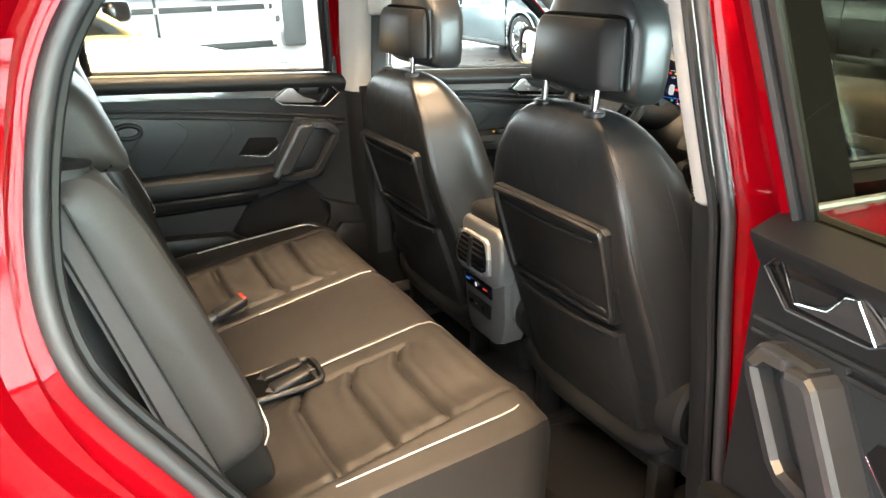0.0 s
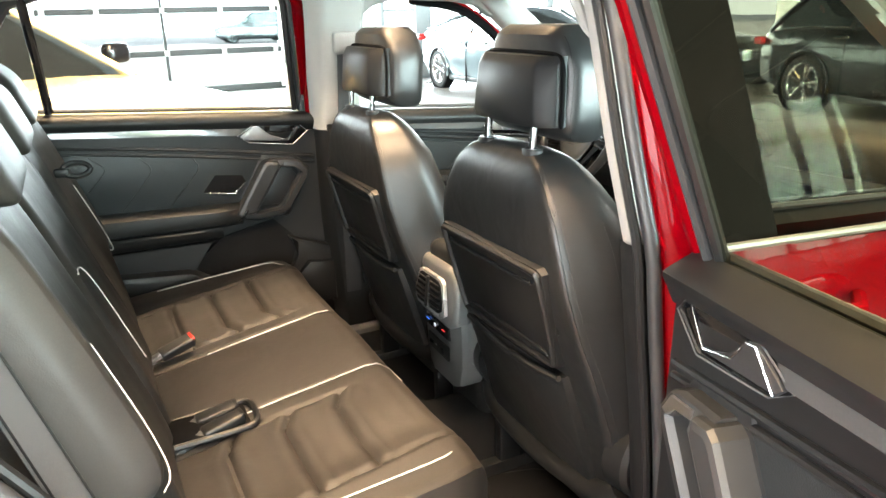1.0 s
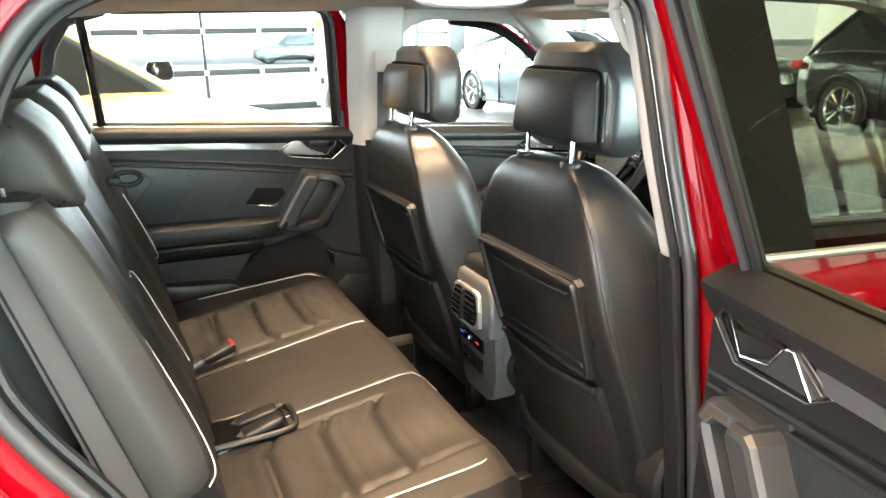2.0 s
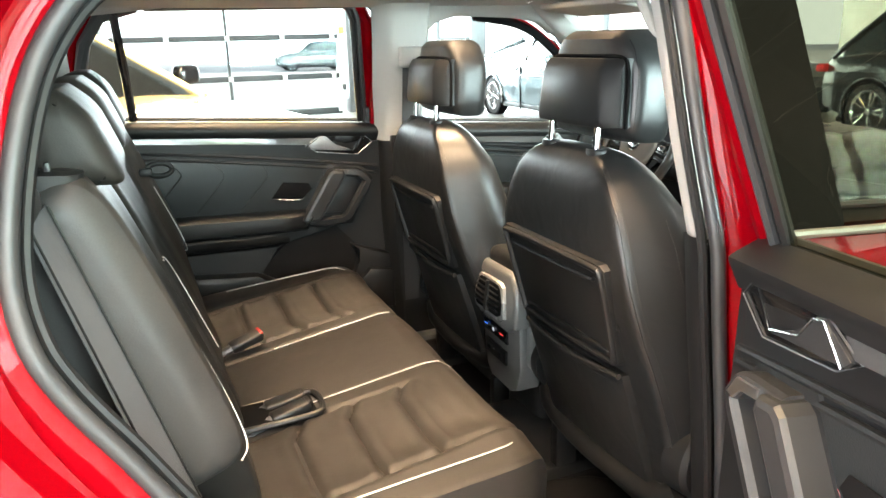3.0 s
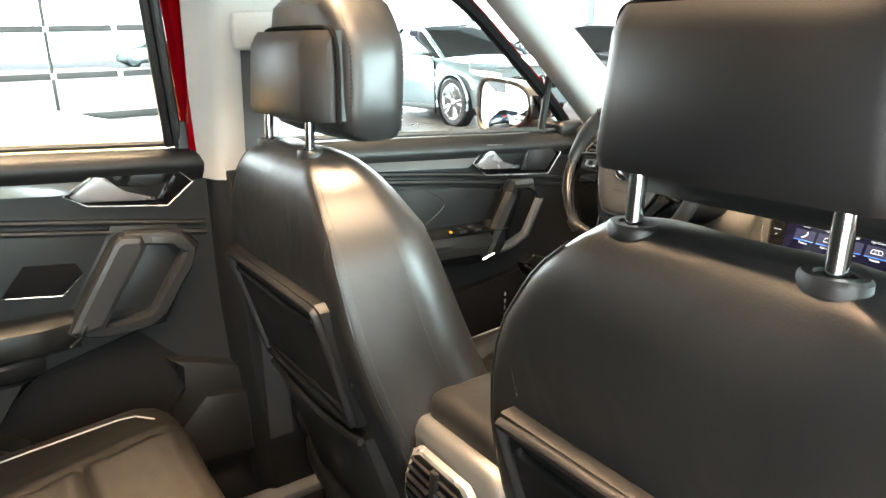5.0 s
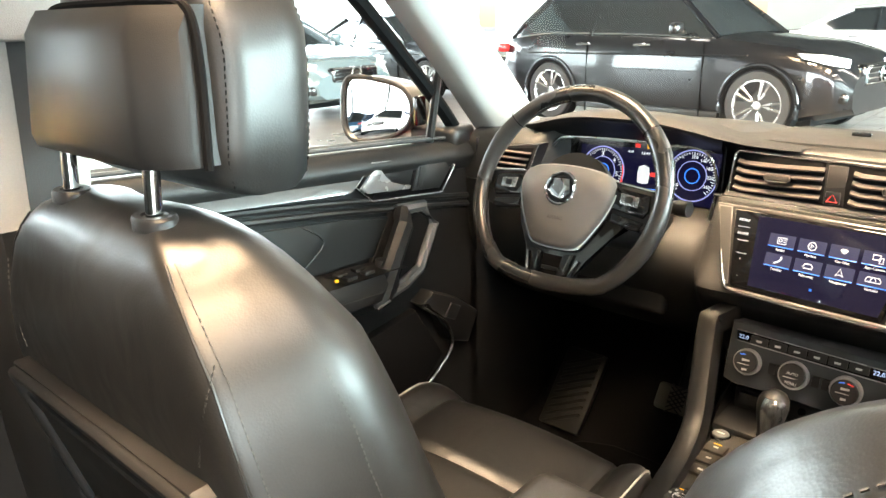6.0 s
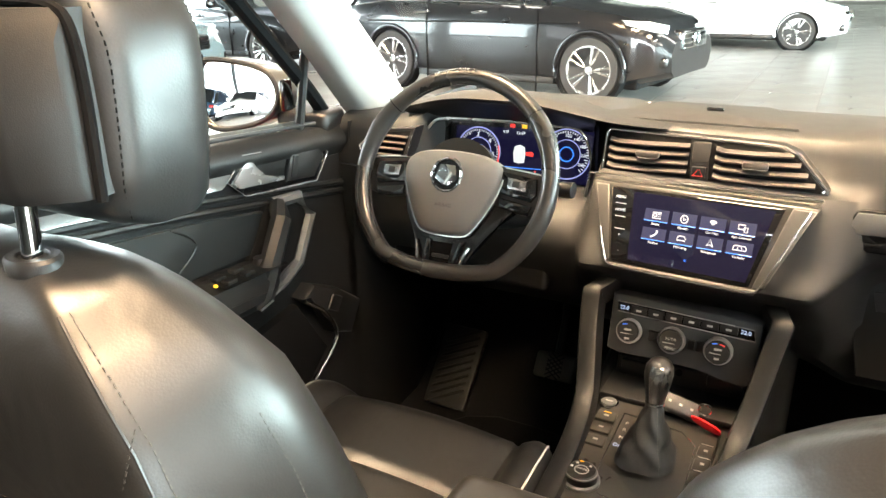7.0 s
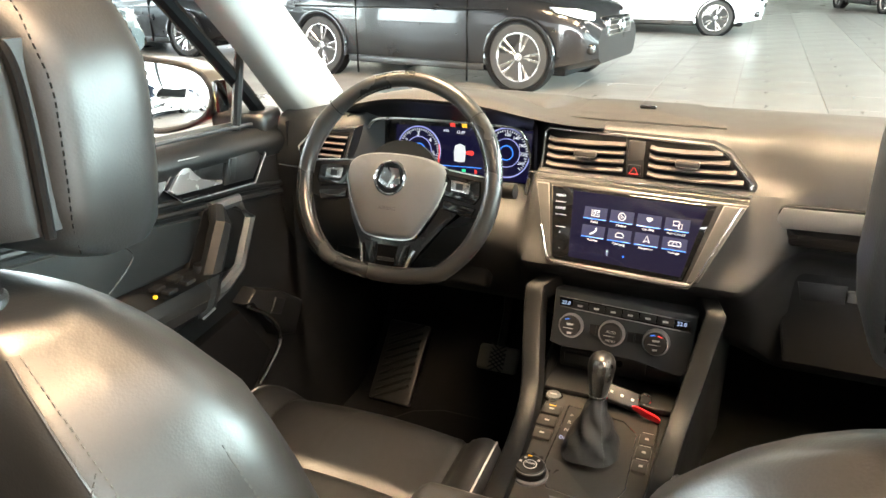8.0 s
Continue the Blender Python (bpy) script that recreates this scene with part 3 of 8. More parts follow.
E3 = lambda rx, ry, rz: Euler((radians(rx), radians(ry), radians(rz))).to_matrix().to_4x4()
buckle("belt_buckle", (-0.535, -0.232, 0.768), E3(0, -10, 8), False)
buckle("belt_buckle", (-0.538, -0.185, 0.766), E3(0, -8, 2), False)
buckle("belt_buckle", (-0.565, 0.135, 0.777), E3(10, -14, 12), True)
# leather-lined well of the two near buckles
well = thing("buckle_well", "recessed black well for two belt buckles in the bench", "buckle well", at=(-0.54, -0.21, 0.76))
rim_pts = [V((-0.085, -0.045, 0.0)), V((0.05, -0.05, 0.006)), V((0.07, -0.03, 0.008)), V((0.07, 0.045, 0.006)), V((0.05, 0.055, 0.004)), V((-0.085, 0.05, -0.002))]
part("rim", sweep(chaikin(rim_pts, 2), 0.006, 8), PLASTIC_HARD, well)
part("floor_pad", rbox((-0.02, 0.002, 0.0), (0.15, 0.09, 0.012), 0.004), DARK, well)

# backrests: lean back, rounded ends, side wings that stop above the cushion
LEAN = 0.364
UP_ = V((-LEAN, 0, 1)).normalized()
FWD_ = V((1, 0, LEAN)).normalized()
BACK_O = V((-0.690, 0, 0.95))


def ease(a, b, t):
    f = min(1.0, max(0.0, (t - a) / (b - a)))
    return f * f * (3 - 2 * f)


def backrest_section(y0, y1, label, outer=0):
    w = y1 - y0

    def shape(y):
        """Bottom, top, front and rear of the side outline at y, along the lean and across it."""
        e = (y - y0) if outer < 0 else (y1 - y)
        i_ = min(y - y0, y1 - y)
        wing = (1 - ease(0.07, 0.15, e)) if outer else 0.0
        s0 = -0.235 + 0.172 * wing
        s1 = 0.386 - 0.012 * groove(i_, 0.05)
        front = 0.024 * wing * (1 - 0.5 * groove(e, 0.02)) + 0.008 * groove(i_ - 0.02, 0.03) + (0.004 if not outer else 0.0)
        return s0, s1, front, -0.125

    def ring(y, shrink):
        s0, s1, f, r = shape(y)
        c_s, c_d, h_s, h_d = (s0 + s1) / 2, (f + r) / 2, (s1 - s0) / 2 - shrink, (f - r) / 2 - shrink
        pts = []
        for i in range(56):
            q = 2 * math.pi * i / 56
            cs, sn = math.cos(q), math.sin(q)
            al = math.copysign(abs(cs) ** 0.32, cs)
            ac = math.copysign(abs(sn) ** 0.42, sn)
            # creases run slack over the front; the flank swells in its middle
            swell = 0.004 * math.cos(al * 1.4) if sn > 0 else 0.0
            p = BACK_O + UP_ * (c_s + h_s * al) + FWD_ * (c_d + (h_d + swell) * ac)
            pts.append(V((p.x, y, p.z)))
        return pts

    R = 0.034
    ends = [R * (1 - math.cos(math.pi / 2 * k / 7)) for k in range(8)]
    ys = [(y0 + d, R - math.sqrt(max(0.0, R * R - (R - d) ** 2))) for d in ends]
    ys += [(y0 + R + (w - 2 * R) * k / 20, 0.0) for k in range(1, 20)]
    ys += [(y1 - d, R - math.sqrt(max(0.0, R * R - (R - d) ** 2))) for d in reversed(ends)]
    b = bench_part("backrest", loft([ring(y, k) for y, k in ys]), LEATHER_WORN_WARM, None, label)

    # thin lighter shell over the flank, paints in the light from outside
    if outer:
        rows = []
        for d, k in [(d, R - math.sqrt(max(0.0, R * R - (R - d) ** 2))) for d in ends[:6]]:
            yy = (y0 + d) if outer < 0 else (y1 - d)
            rows.append([p + V((0, outer * 0.0014, 0)) + (p - (BACK_O + UP_ * 0.15 - FWD_ * 0.05 + V((0, p.y, 0)))).normalized() * 0.0012 for p in ring(yy, k)])
        bm_ = loft(rows, closed=True, caps=False)
        bm_.faces.new([v for v in list(bm_.verts)[:56]])
        bench_part("side_panel", bm_, LEATHER_SIDE_LIT, b, "leatherette side panel, light on the flank put into its colour")

    def face(y, z, out=0.0012):
        s_ = (z - BACK_O.z) / UP_.z
        p = BACK_O + UP_ * s_ + FWD_ * (shape(y)[2] + 0.003 + out)
        return V((p.x, y, p.z))

    if outer:
        o = y0 if outer < 0 else y1
        pipe = [face(o - outer * 0.085, 1.085), face(o - outer * 0.078, 1.04), face(o - outer * 0.07, 0.97), face(o - outer * 0.06, 0.915, -0.002), face(o - outer * 0.04, 0.893, -0.010), face(o - outer * 0.018, 0.893, -0.022)]
        bench_part("piping", sweep(chaikin(pipe, 2), 0.0013, 6), PIPING, b)
        # flank seam: thread beside a welt
        seam = []
        for k in range(15):
            z = 0.915 + 0.355 * k / 14
            p = BACK_O + UP_ * ((z - BACK_O.z) / UP_.z) + FWD_ * (-0.016 - 0.012 * ease(1.18, 1.28, z))
            seam.append(V((p.x, o - outer * 0.0035, p.z)))
        bench_part("stitching", stitches([p + V((-0.006, outer * 0.0012, 0)) for p in seam], 0.0075, 0.0042, 0.0009), DARK, b)
        bench_part("side_seam", sweep(seam, 0.0016, 6), PLASTIC_HARD, b)
    else:
        inn = [face(y0 + 0.012, 1.078), face(y0 + 0.09, 1.066), face(y0 + 0.15, 1.05), face(y0 + 0.185, 1.01), face(y0 + 0.20, 0.94), face(y0 + 0.21, 0.82)]
        bench_part("piping", sweep(chaikin(inn, 2), 0.0015, 6), PIPING, b)
    return b


backrest_section(-0.594, -0.198, "outer backrest with stitched flank and side wing", -1)
backrest_section(-0.192, 0.165, "middle backrest with a piped panel")
backrest_section(0.171, 0.60, "outer backrest with stitched flank and side wing", 1)
for y in (-0.375, 0.0, 0.395):
    hr = new("headrest")
    hr.parent = bench
    hr["label"] = "padded black leather rear headrest, lowered"
    W_ = 0.138

    def side(f, k):
        """Side outline of the pad, f from 0 to 1 round it, shrunk by k."""
        q = 2 * math.pi * f
        cs, sn = math.cos(q), math.sin(q)
        al, ac = math.copysign(abs(cs) ** 0.5, cs), math.copysign(abs(sn) ** 0.55, sn)
        dz = 0.061 * al
        front = 0.052 - 0.026 * (dz + 0.058) / 0.116 - 0.020 * max(0.0, (dz - 0.02) / 0.04) ** 2
        lip = -0.010 * max(0.0, ac) ** 2 * (0.5 - 0.5 * al)
        p = V((-0.810 + (front if ac > 0 else 0.062) * ac - 0.18 * dz, 0, 1.336 + dz + lip))
        return p.lerp(V((-0.815, 0, 1.334)), k / 0.062)

    def hring(d):
        r_ = 0.042
        k = r_ - math.sqrt(max(0.0, r_ * r_ - (r_ - d) ** 2)) if d < r_ else 0.0
        return [side(i / 44, k) for i in range(44)]

    ds = [0.042 * (1 - math.cos(math.pi / 2 * k / 8)) for k in range(9)]
    rows = [[p + V((0, y - W_ + d, 0)) for p in hring(d)] for d in ds]
    rows += [[p + V((0, y + W_ - d, 0)) for p in hring(d)] for d in reversed(ds)]
    bench_part("pad", loft(rows), LEATHER_WORN_WARM, hr)
    for sgn in (1, -1):
        line = [side(f, 0.010) + V((-0.012, y + sgn * (W_ - 0.0075), 0)) for f in (0.43, 0.40, 0.36, 0.31, 0.25, 0.19, 0.14, 0.10, 0.06)]
        bench_part("stitching", stitches(chaikin(line, 2), 0.0075, 0.0045, 0.0010), DARK, hr)
        bench_part("post", sweep([V((-0.82, y + sgn * 0.07, 1.27)), V((-0.82, y + sgn * 0.07, 1.31))], 0.006, 10), CHROME, hr)
    bench_part("guide_plate", rbox((-0.832, y, 1.308), (0.07, 0.2, 0.010), 0.004), PLASTIC_HARD, hr)
# release lever on top of the near outer backrest, loop on the far one
lev = thing("release_lever", "flat rounded black backrest release cover", "lever", at=(-0.833, -0.532, 1.302))
cover_ = chaikin([V((a, b, 0)) for a, b in ((-0.05, -0.045), (0.02, -0.045), (0.035, -0.02), (0.03, 0.02), (-0.01, 0.05), (-0.05, 0.05))], 3, closed=True)
part("cover", prism([(p.x, p.y) for p in cover_], lambda a, b, d: V((a, b, d - 0.10 * a - 0.05 * (b + 0.02) ** 2 / 0.05)), -0.02, 0.005, 0.003), PLASTIC, lev)
part("release_tab", rbox((-0.005, -0.01, 0.009), (0.008, 0.006, 0.014), 0.002), PLASTIC_HARD, lev)
loop = thing("belt_guide", "black loop guiding the far seat belt", "belt guide", at=(-0.70, 0.30, 1.17))
part("loop", sweep([V((0.028 * math.cos(q), 0.006 * math.sin(q), 0.014 * math.sin(q))) for q in [2 * math.pi * i / 20 for i in range(20)]], 0.006, 8, closed=True), PLASTIC, loop)
part("tongue", rbox((-0.03, 0, -0.004), (0.03, 0.02, 0.02), 0.006), PLASTIC, loop)
# belt webbing outside the near backrest
belt = thing("seat_belt", "grey-black woven seat belt running down beside the backrest", "seat belt", at=(-0.75, -0.62, 1.2))
def belt_row(f):
    a = V((-0.855, -0.662, 1.27)).lerp(V((-0.752, -0.655, 0.88)), f)
    b = V((-0.838, -0.606, 1.28)).lerp(V((-0.722, -0.610, 0.88)), f)
    ripple = V((0.003 * math.sin(9 * f), -0.004 * math.sin(7 * f + 1), 0))
    o = V((0.75, 0.62, 1.2))
    mid_ = (a + b) / 2 + V((0.002, -0.003, 0)) + ripple
    q = V((-0.0012, 0.0008, 0))
    return [p - V((-0.75, -0.62, 1.2)) for p in (a, mid_, b, b + q, mid_ + q, a + q)]


part("webbing", loft([belt_row(i / 14) for i in range(15)]), WEBBING, belt)

for k_ in (0.06, 0.94):
    edge_ = []
    for i in range(15):
        r_ = belt_row(i / 14)
        edge_.append(r_[0].lerp(r_[2], k_) + V((0.003, -0.002, 0)))
    part("woven_edge", sweep(edge_, 0.0016, 6), PLASTIC, belt)
part("belt_anchor", rbox(belt_row(0.0)[1] + V((-0.012, 0.0, 0.012)), (0.03, 0.075, 0.03), 0.008, 2), PLASTIC_HARD, belt)

# ---- car body shell ----
car = thing("red_car_body", "glossy red family car body with its rear side door open", "car body", at=(0, 0, 0))


def tumble(z, base=0.745):
    """Half width of the cabin side at height z."""
    return base - 0.26 * max(0.0, z - 1.16)


# rear door opening of the open side, as a path (x, z) from the roof down the rear edge to the sill
REAR_EDGE = [(-0.6, 1.558), (-0.7, 1.541), (-0.765, 1.511), (-0.813, 1.45), (-0.84, 1.385), (-0.861, 1.3), (-0.87, 1.225), (-0.86, 1.16), (-0.832, 1.098), (-0.79, 1.03), (-0.752, 0.96), (-0.709, 0.89), (-0.659, 0.81), (-0.599, 0.725), (-0.524, 0.64), (-0.42, 0.568), (-0.32, 0.528)]
B_EDGE = [(-0.32, 0.525), (0.0, 0.52), (0.05, 0.535), (0.06, 0.6), (0.047, 0.69), (0.027, 0.885), (0.01, 1.0), (-0.01, 1.165), (-0.022, 1.3), (-0.028, 1.46), (-0.036, 1.52), (-0.085, 1.552), (-0.3, 1.56), (-0.6, 1.558)]


def opening(sgn=-1):
    pts = [V((x, 0, z)) for x, z in REAR_EDGE] + [V((x, 0, z)) for x, z in B_EDGE[1:-1]]
    return chaikin(pts, 2, closed=True)


LOOP = opening()


def offset_loop(loop, d):
    """The opening widened by d in its own plane."""
    out = []
    n = len(loop)
    for i, p in enumerate(loop):
        t = (loop[(i + 1) % n] - loop[i - 1]).normalized()
        nrm = V((-t.z, 0, t.x))
        out.append(p - nrm * d)
    return out


cx_, cz_ = sum(p.x for p in LOOP) / len(LOOP), sum(p.z for p in LOOP) / len(LOOP)
if (offset_loop(LOOP, 0.02)[0] - V((cx_, 0, cz_))).length < (LOOP[0] - V((cx_, 0, cz_))).length:
    LOOP = LOOP[::-1]


def jamb(d, y):
    return [V((p.x, -(tumble(p.z, y)), p.z)) for p in offset_loop(LOOP, d)]


# stepped red jamb all round the opening, out to the outer skin
STEPS = [(0.004, 0.752), (0.022, 0.754), (0.034, 0.762), (0.042, 0.782), (0.052, 0.806), (0.07, 0.814), (0.085, 0.822), (0.093, 0.842), (0.098, 0.87), (0.106, 0.884), (0.125, 0.889), (0.16, 0.882)]
rings = [jamb(d, y) for d, y in STEPS]
bm = bmesh.new()
rows = [[bm.verts.new(p) for p in r] for r in rings]
n = len(LOOP)
front_side = lambda p: p.x > -0.12 and 0.56 < p.z < 1.54
for a, b in zip(rows, rows[1:]):
    for i in range(n):
        j = (i + 1) % n
        if not (front_side(LOOP[i]) and front_side(LOOP[j])):
            bm.faces.new((a[i], a[j], b[j], b[i]))
bmesh.ops.delete(bm, geom=[v for v in bm.verts if not v.link_faces], context="VERTS")
part("door_jamb", bm, RED, car, "glossy red door jamb")
# outer quarter panel behind the opening, bulging over the wheel
SKIN_EDGE = sorted((p.z, p.x) for p in offset_loop(LOOP, 0.124) if p.x < -0.28 and p.z < 1.60)


def quarter(u, v):
    z = 0.45 + 1.0 * v
    edge = lerp_table(SKIN_EDGE, z)
    x = edge + (-1.75 - edge) * u
    y = tumble(z, 0.889) + 0.012 * math.exp(-((z - 0.98) / 0.05) ** 2) * min(1, u * 4)
    return V((x, -y, z))


part("quarter_panel", grid(quarter, 30, 40), RED, car)
part("jamb_backing", grid(lambda u, v: V((lerp_table(SKIN_EDGE, 0.6 + 0.85 * v) + 0.105 - 0.2 * u, -tumble(0.6 + 0.85 * v, 0.775 + 0.06 * u), 0.6 + 0.85 * v)), 6, 30), RED, car)
part("sill_panel", rbox((0.4, -0.83, 0.46), (2.4, 0.12, 0.16), 0.03, 3), RED, car)
part("sill_tread", rbox((-0.05, -0.69, 0.515), (1.2, 0.10, 0.03), 0.01), PLASTIC_HARD, car)
# two-lipped rubber seal along the opening
def seal_pts(d, y):
    return [V((p.x, -tumble(p.z, y), p.z)) for p in offset_loop(LOOP, d)]


part("door_seal", sweep(seal_pts(-0.003, 0.75), 0.0105, 10, closed=True, up=(0, 1, 0)), RUBBER, car, "dark grey rubber door seal")
part("seal_lip", sweep(seal_pts(-0.016, 0.735), 0.007, 8, closed=True, up=(0, 1, 0)), PLASTIC, car)

# pillar between the doors on the open side
def strip(zs, prof, sgn=-1):
    """Upright strip: prof(z) gives (x, half width y) pairs, outline open."""
    return grid_rows([[V((x, sgn * y, z)) for x, y in prof(z)] for z in zs])


def grid_rows(rows):
    return loft(rows, closed=False, caps=False)


def b_x(z):
    return lerp_table([(0.5, 0.062), (0.69, 0.047), (0.885, 0.027), (1.0, 0.010), (1.165, -0.010), (1.30, -0.022), (1.46, -0.028), (1.56, -0.036)], z)


ZS = [0.5 + 0.01 * i for i in range(0, 106, 3)]
part("pillar_jamb", strip(ZS, lambda z: [(b_x(z) - 0.002, tumble(z, 0.75)), (b_x(z) + 0.014, tumble(z, 0.752)), (b_x(z) + 0.02, tumble(z, 0.762)), (b_x(z) + 0.032, tumble(z, 0.775)), (b_x(z) + 0.06, tumble(z, 0.783)), (b_x(z) + 0.066, tumble(z, 0.786)), (b_x(z) + 0.075, tumble(z, 0.80)), (b_x(z) + 0.10, tumble(z, 0.812)), (b_x(z) + 0.108, tumble(z, 0.835))]), RED, car, "glossy red pillar between the doors")
up = [z for z in ZS if z >= 1.13]
part("pillar_trim", strip([1.142] + up[1:], lambda z: [(b_x(z) - 0.008, tumble(z, 0.735)), (b_x(z) - 0.010, tumble(z, 0.715)), (b_x(z) - 0.004, tumble(z, 0.69)), (b_x(z) + 0.012, tumble(z, 0.672)), (b_x(z) + 0.12, tumble(z, 0.668)), (b_x(z) + 0.14, tumble(z, 0.70))]), HEADLINER, car, "light grey pillar trim")
low = [z for z in ZS if z < 1.142] + [1.14, 1.165]
part("lower_pillar_trim", strip(low, lambda z: [(b_x(z) - 0.010, 0.735), (b_x(z) - 0.014, 0.71), (b_x(z) - 0.006, 0.685), (b_x(z) + 0.02, 0.668), (b_x(z) + 0.13, 0.664), (b_x(z) + 0.15, 0.70)]), PLASTIC, car, "black lower pillar trim")
# pillar and side trim of the closed side
part("pillar_trim", strip([1.148] + up[1:], lambda z: [(b_x(z) - 0.035, tumble(z, 0.70)), (-0.03 - 0.02 * (z - 1.15), tumble(z, 0.655)), (-0.015, tumble(z, 0.642)), (0.085, tumble(z, 0.642)), (0.10, tumble(z, 0.66)), (0.105, tumble(z, 0.70))], 1), HEADLINER, car, "light grey pillar trim")
part("lower_pillar_trim", strip(low, lambda z: [(-0.035 + 0.06 * max(0, 0.9 - z), 0.70), (-0.028 + 0.06 * max(0, 0.9 - z), 0.655), (-0.01 + 0.06 * max(0, 0.9 - z), 0.638), (0.11, 0.638), (0.13, 0.70)], 1), PLASTIC, car, "black lower pillar trim")
part("pillar_edge", strip([z for z in ZS if z > 1.18], lambda z: [(-0.058, tumble(z, 0.735)), (-0.058, tumble(z, 0.705)), (-0.03, tumble(z, 0.70)), (-0.028, tumble(z, 0.72))], 1), RED, car)
part("pillar_filler", rbox((-0.05, 0.722, 1.17), (0.05, 0.035, 0.16), 0.006), PLASTIC, car)
# belt outlet recess on the far pillar
part("belt_outlet", rbox((0.035, tumble(1.40) - 0.118, 1.40), (0.075, 0.016, 0.06), 0.008, 3), HEADLINER, car)
part("belt_slot", rbox((0.035, tumble(1.37) - 0.126, 1.378), (0.06, 0.01, 0.014), 0.004), PLASTIC_HARD, car)
part("belt_webbing", loft([[V((0.012, y, z)), V((0.06, y, z)), V((0.06, y + 0.0015, z)), V((0.012, y + 0.0015, z))] for y, z in ((0.575, 1.37), (0.60, 1.2), (0.628, 0.9), (0.63, 0.62))]), mat("black_webbing", (0.018, 0.018, 0.019), 0.6, grain=0.5, grain_scale=900), car)
part("coat_hook", sweep(chaikin([V((-0.015, 0.625, 1.515)), V((-0.018, 0.60, 1.51)), V((-0.018, 0.592, 1.488)), V((-0.015, 0.605, 1.478))]), 0.007, 8), HEADLINER, car)
part("grab_handle", sweep(chaikin([V((-0.02, -0.60, 1.535)), V((-0.035, -0.57, 1.515)), V((-0.005, -0.575, 1.455)), V((0.0, -0.60, 1.44))]), 0.009, 8), HEADLINER, car, "light grey grab handle")

# rear side trim behind the bench
REAR_X = sorted((z, x) for x, z in REAR_EDGE)
# near-black linings here and below: shade behind the bench put into their colour
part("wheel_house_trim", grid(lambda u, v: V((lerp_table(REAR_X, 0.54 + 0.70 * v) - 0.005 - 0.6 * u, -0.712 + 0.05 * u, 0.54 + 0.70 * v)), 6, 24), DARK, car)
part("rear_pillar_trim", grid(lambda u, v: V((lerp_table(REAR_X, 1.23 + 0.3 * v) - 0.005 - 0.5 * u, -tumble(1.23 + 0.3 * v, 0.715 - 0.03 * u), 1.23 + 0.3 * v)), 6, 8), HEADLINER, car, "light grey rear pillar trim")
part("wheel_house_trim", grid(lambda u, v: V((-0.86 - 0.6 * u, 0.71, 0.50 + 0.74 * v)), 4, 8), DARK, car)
part("rear_pillar_trim", grid(lambda u, v: V((-0.875 - 0.4 * u, tumble(1.23 + 0.34 * v, 0.69), 1.23 + 0.34 * v)), 6, 8), HEADLINER, car, "light grey rear pillar trim")
part("load_bay_cover", rbox((-1.15, 0, 1.03), (0.56, 1.36, 0.02), 0.008), PLASTIC, car)
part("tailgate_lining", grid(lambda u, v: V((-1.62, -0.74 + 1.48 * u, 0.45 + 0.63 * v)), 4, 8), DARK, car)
part("tailgate_skin", grid(lambda u, v: V((-1.66, -0.80 + 1.60 * u, 0.40 + 0.66 * v)), 4, 8), RED, car)
part("rear_window", grid(lambda u, v: V((-1.62 + 0.12 * v, -0.72 + 1.44 * u - (u - 0.5) * 0.3 * v, 1.08 + 0.47 * v)), 4, 4), PRIVACY, car, "tinted rear window")

# headliner with a shallow dome, side rails and front pillars
def roof_z(x, y):
    return 1.575 - 0.03 * (abs(y) / 0.58) ** 3 - 0.05 * max(0, (x - 0.45) / 0.25) ** 2


head = thing("headliner", "light grey woven headliner", "headliner", kind="structure")
# unseen roof opening, added and sized to let warm lamp light onto the seats
SKY = (-0.52, 0.42, -0.40, 0.40)


def roof_band(x0, x1, y0, y1, f, n1=16, n2=12, bm=None):
    return grid(lambda u, v: V((x0 + (x1 - x0) * u, y0 + (y1 - y0) * v, f(x0 + (x1 - x0) * u, y0 + (y1 - y0) * v))), n1, n2, bm)


def holed(x0, x1, w, f):
    """Roof sheet with the added, unseen opening of the glass roof."""
    a, b, c, d = SKY
    bm = roof_band(x0, a, -w, w, f)
    roof_band(b, x1, -w, w, f, bm=bm)
    roof_band(a, b, -w, c, f, bm=bm)
    roof_band(a, b, d, w, f, bm=bm)
    bmesh.ops.remove_doubles(bm, verts=bm.verts, dist=1e-5)
    return bm


part("lining", holed(-1.55, 0.63, 0.6, roof_z), HEADLINER, head)
rim_ = [V((x, y, roof_z(x, y) + 0.012)) for x, y in ((SKY[0], SKY[2]), (SKY[1], SKY[2]), (SKY[1], SKY[3]), (SKY[0], SKY[3]))]
part("roof_opening_rim", sweep(chaikin(rim_, 1, closed=True), 0.016, 8, closed=True), HEADLINER, head)
part("added_glass_roof", roof_band(SKY[0] - 0.04, SKY[1] + 0.04, SKY[2] - 0.04, SKY[3] + 0.04, lambda x, y: roof_z(x, y) + 0.034, 4, 4), ROOFGLASS, head, "added unseen roof glass that lets lamp light in")
part("roof_skin", holed(-1.65, 0.70, 0.66, lambda x, y: roof_z(x, 0.0) + 0.045 - 0.05 * (y / 0.66) ** 4), RED, head)
W_TOP = [(-1.5, 1.50), (-0.9, 1.515), (-0.6, 1.545), (-0.08, 1.548), (-0.03, 1.50), (0.10, 1.46), (0.13, 1.495), (0.2, 1.515), (0.4, 1.508), (0.50, 1.49), (0.664, 1.38), (0.80, 1.275), (0.93, 1.168)]
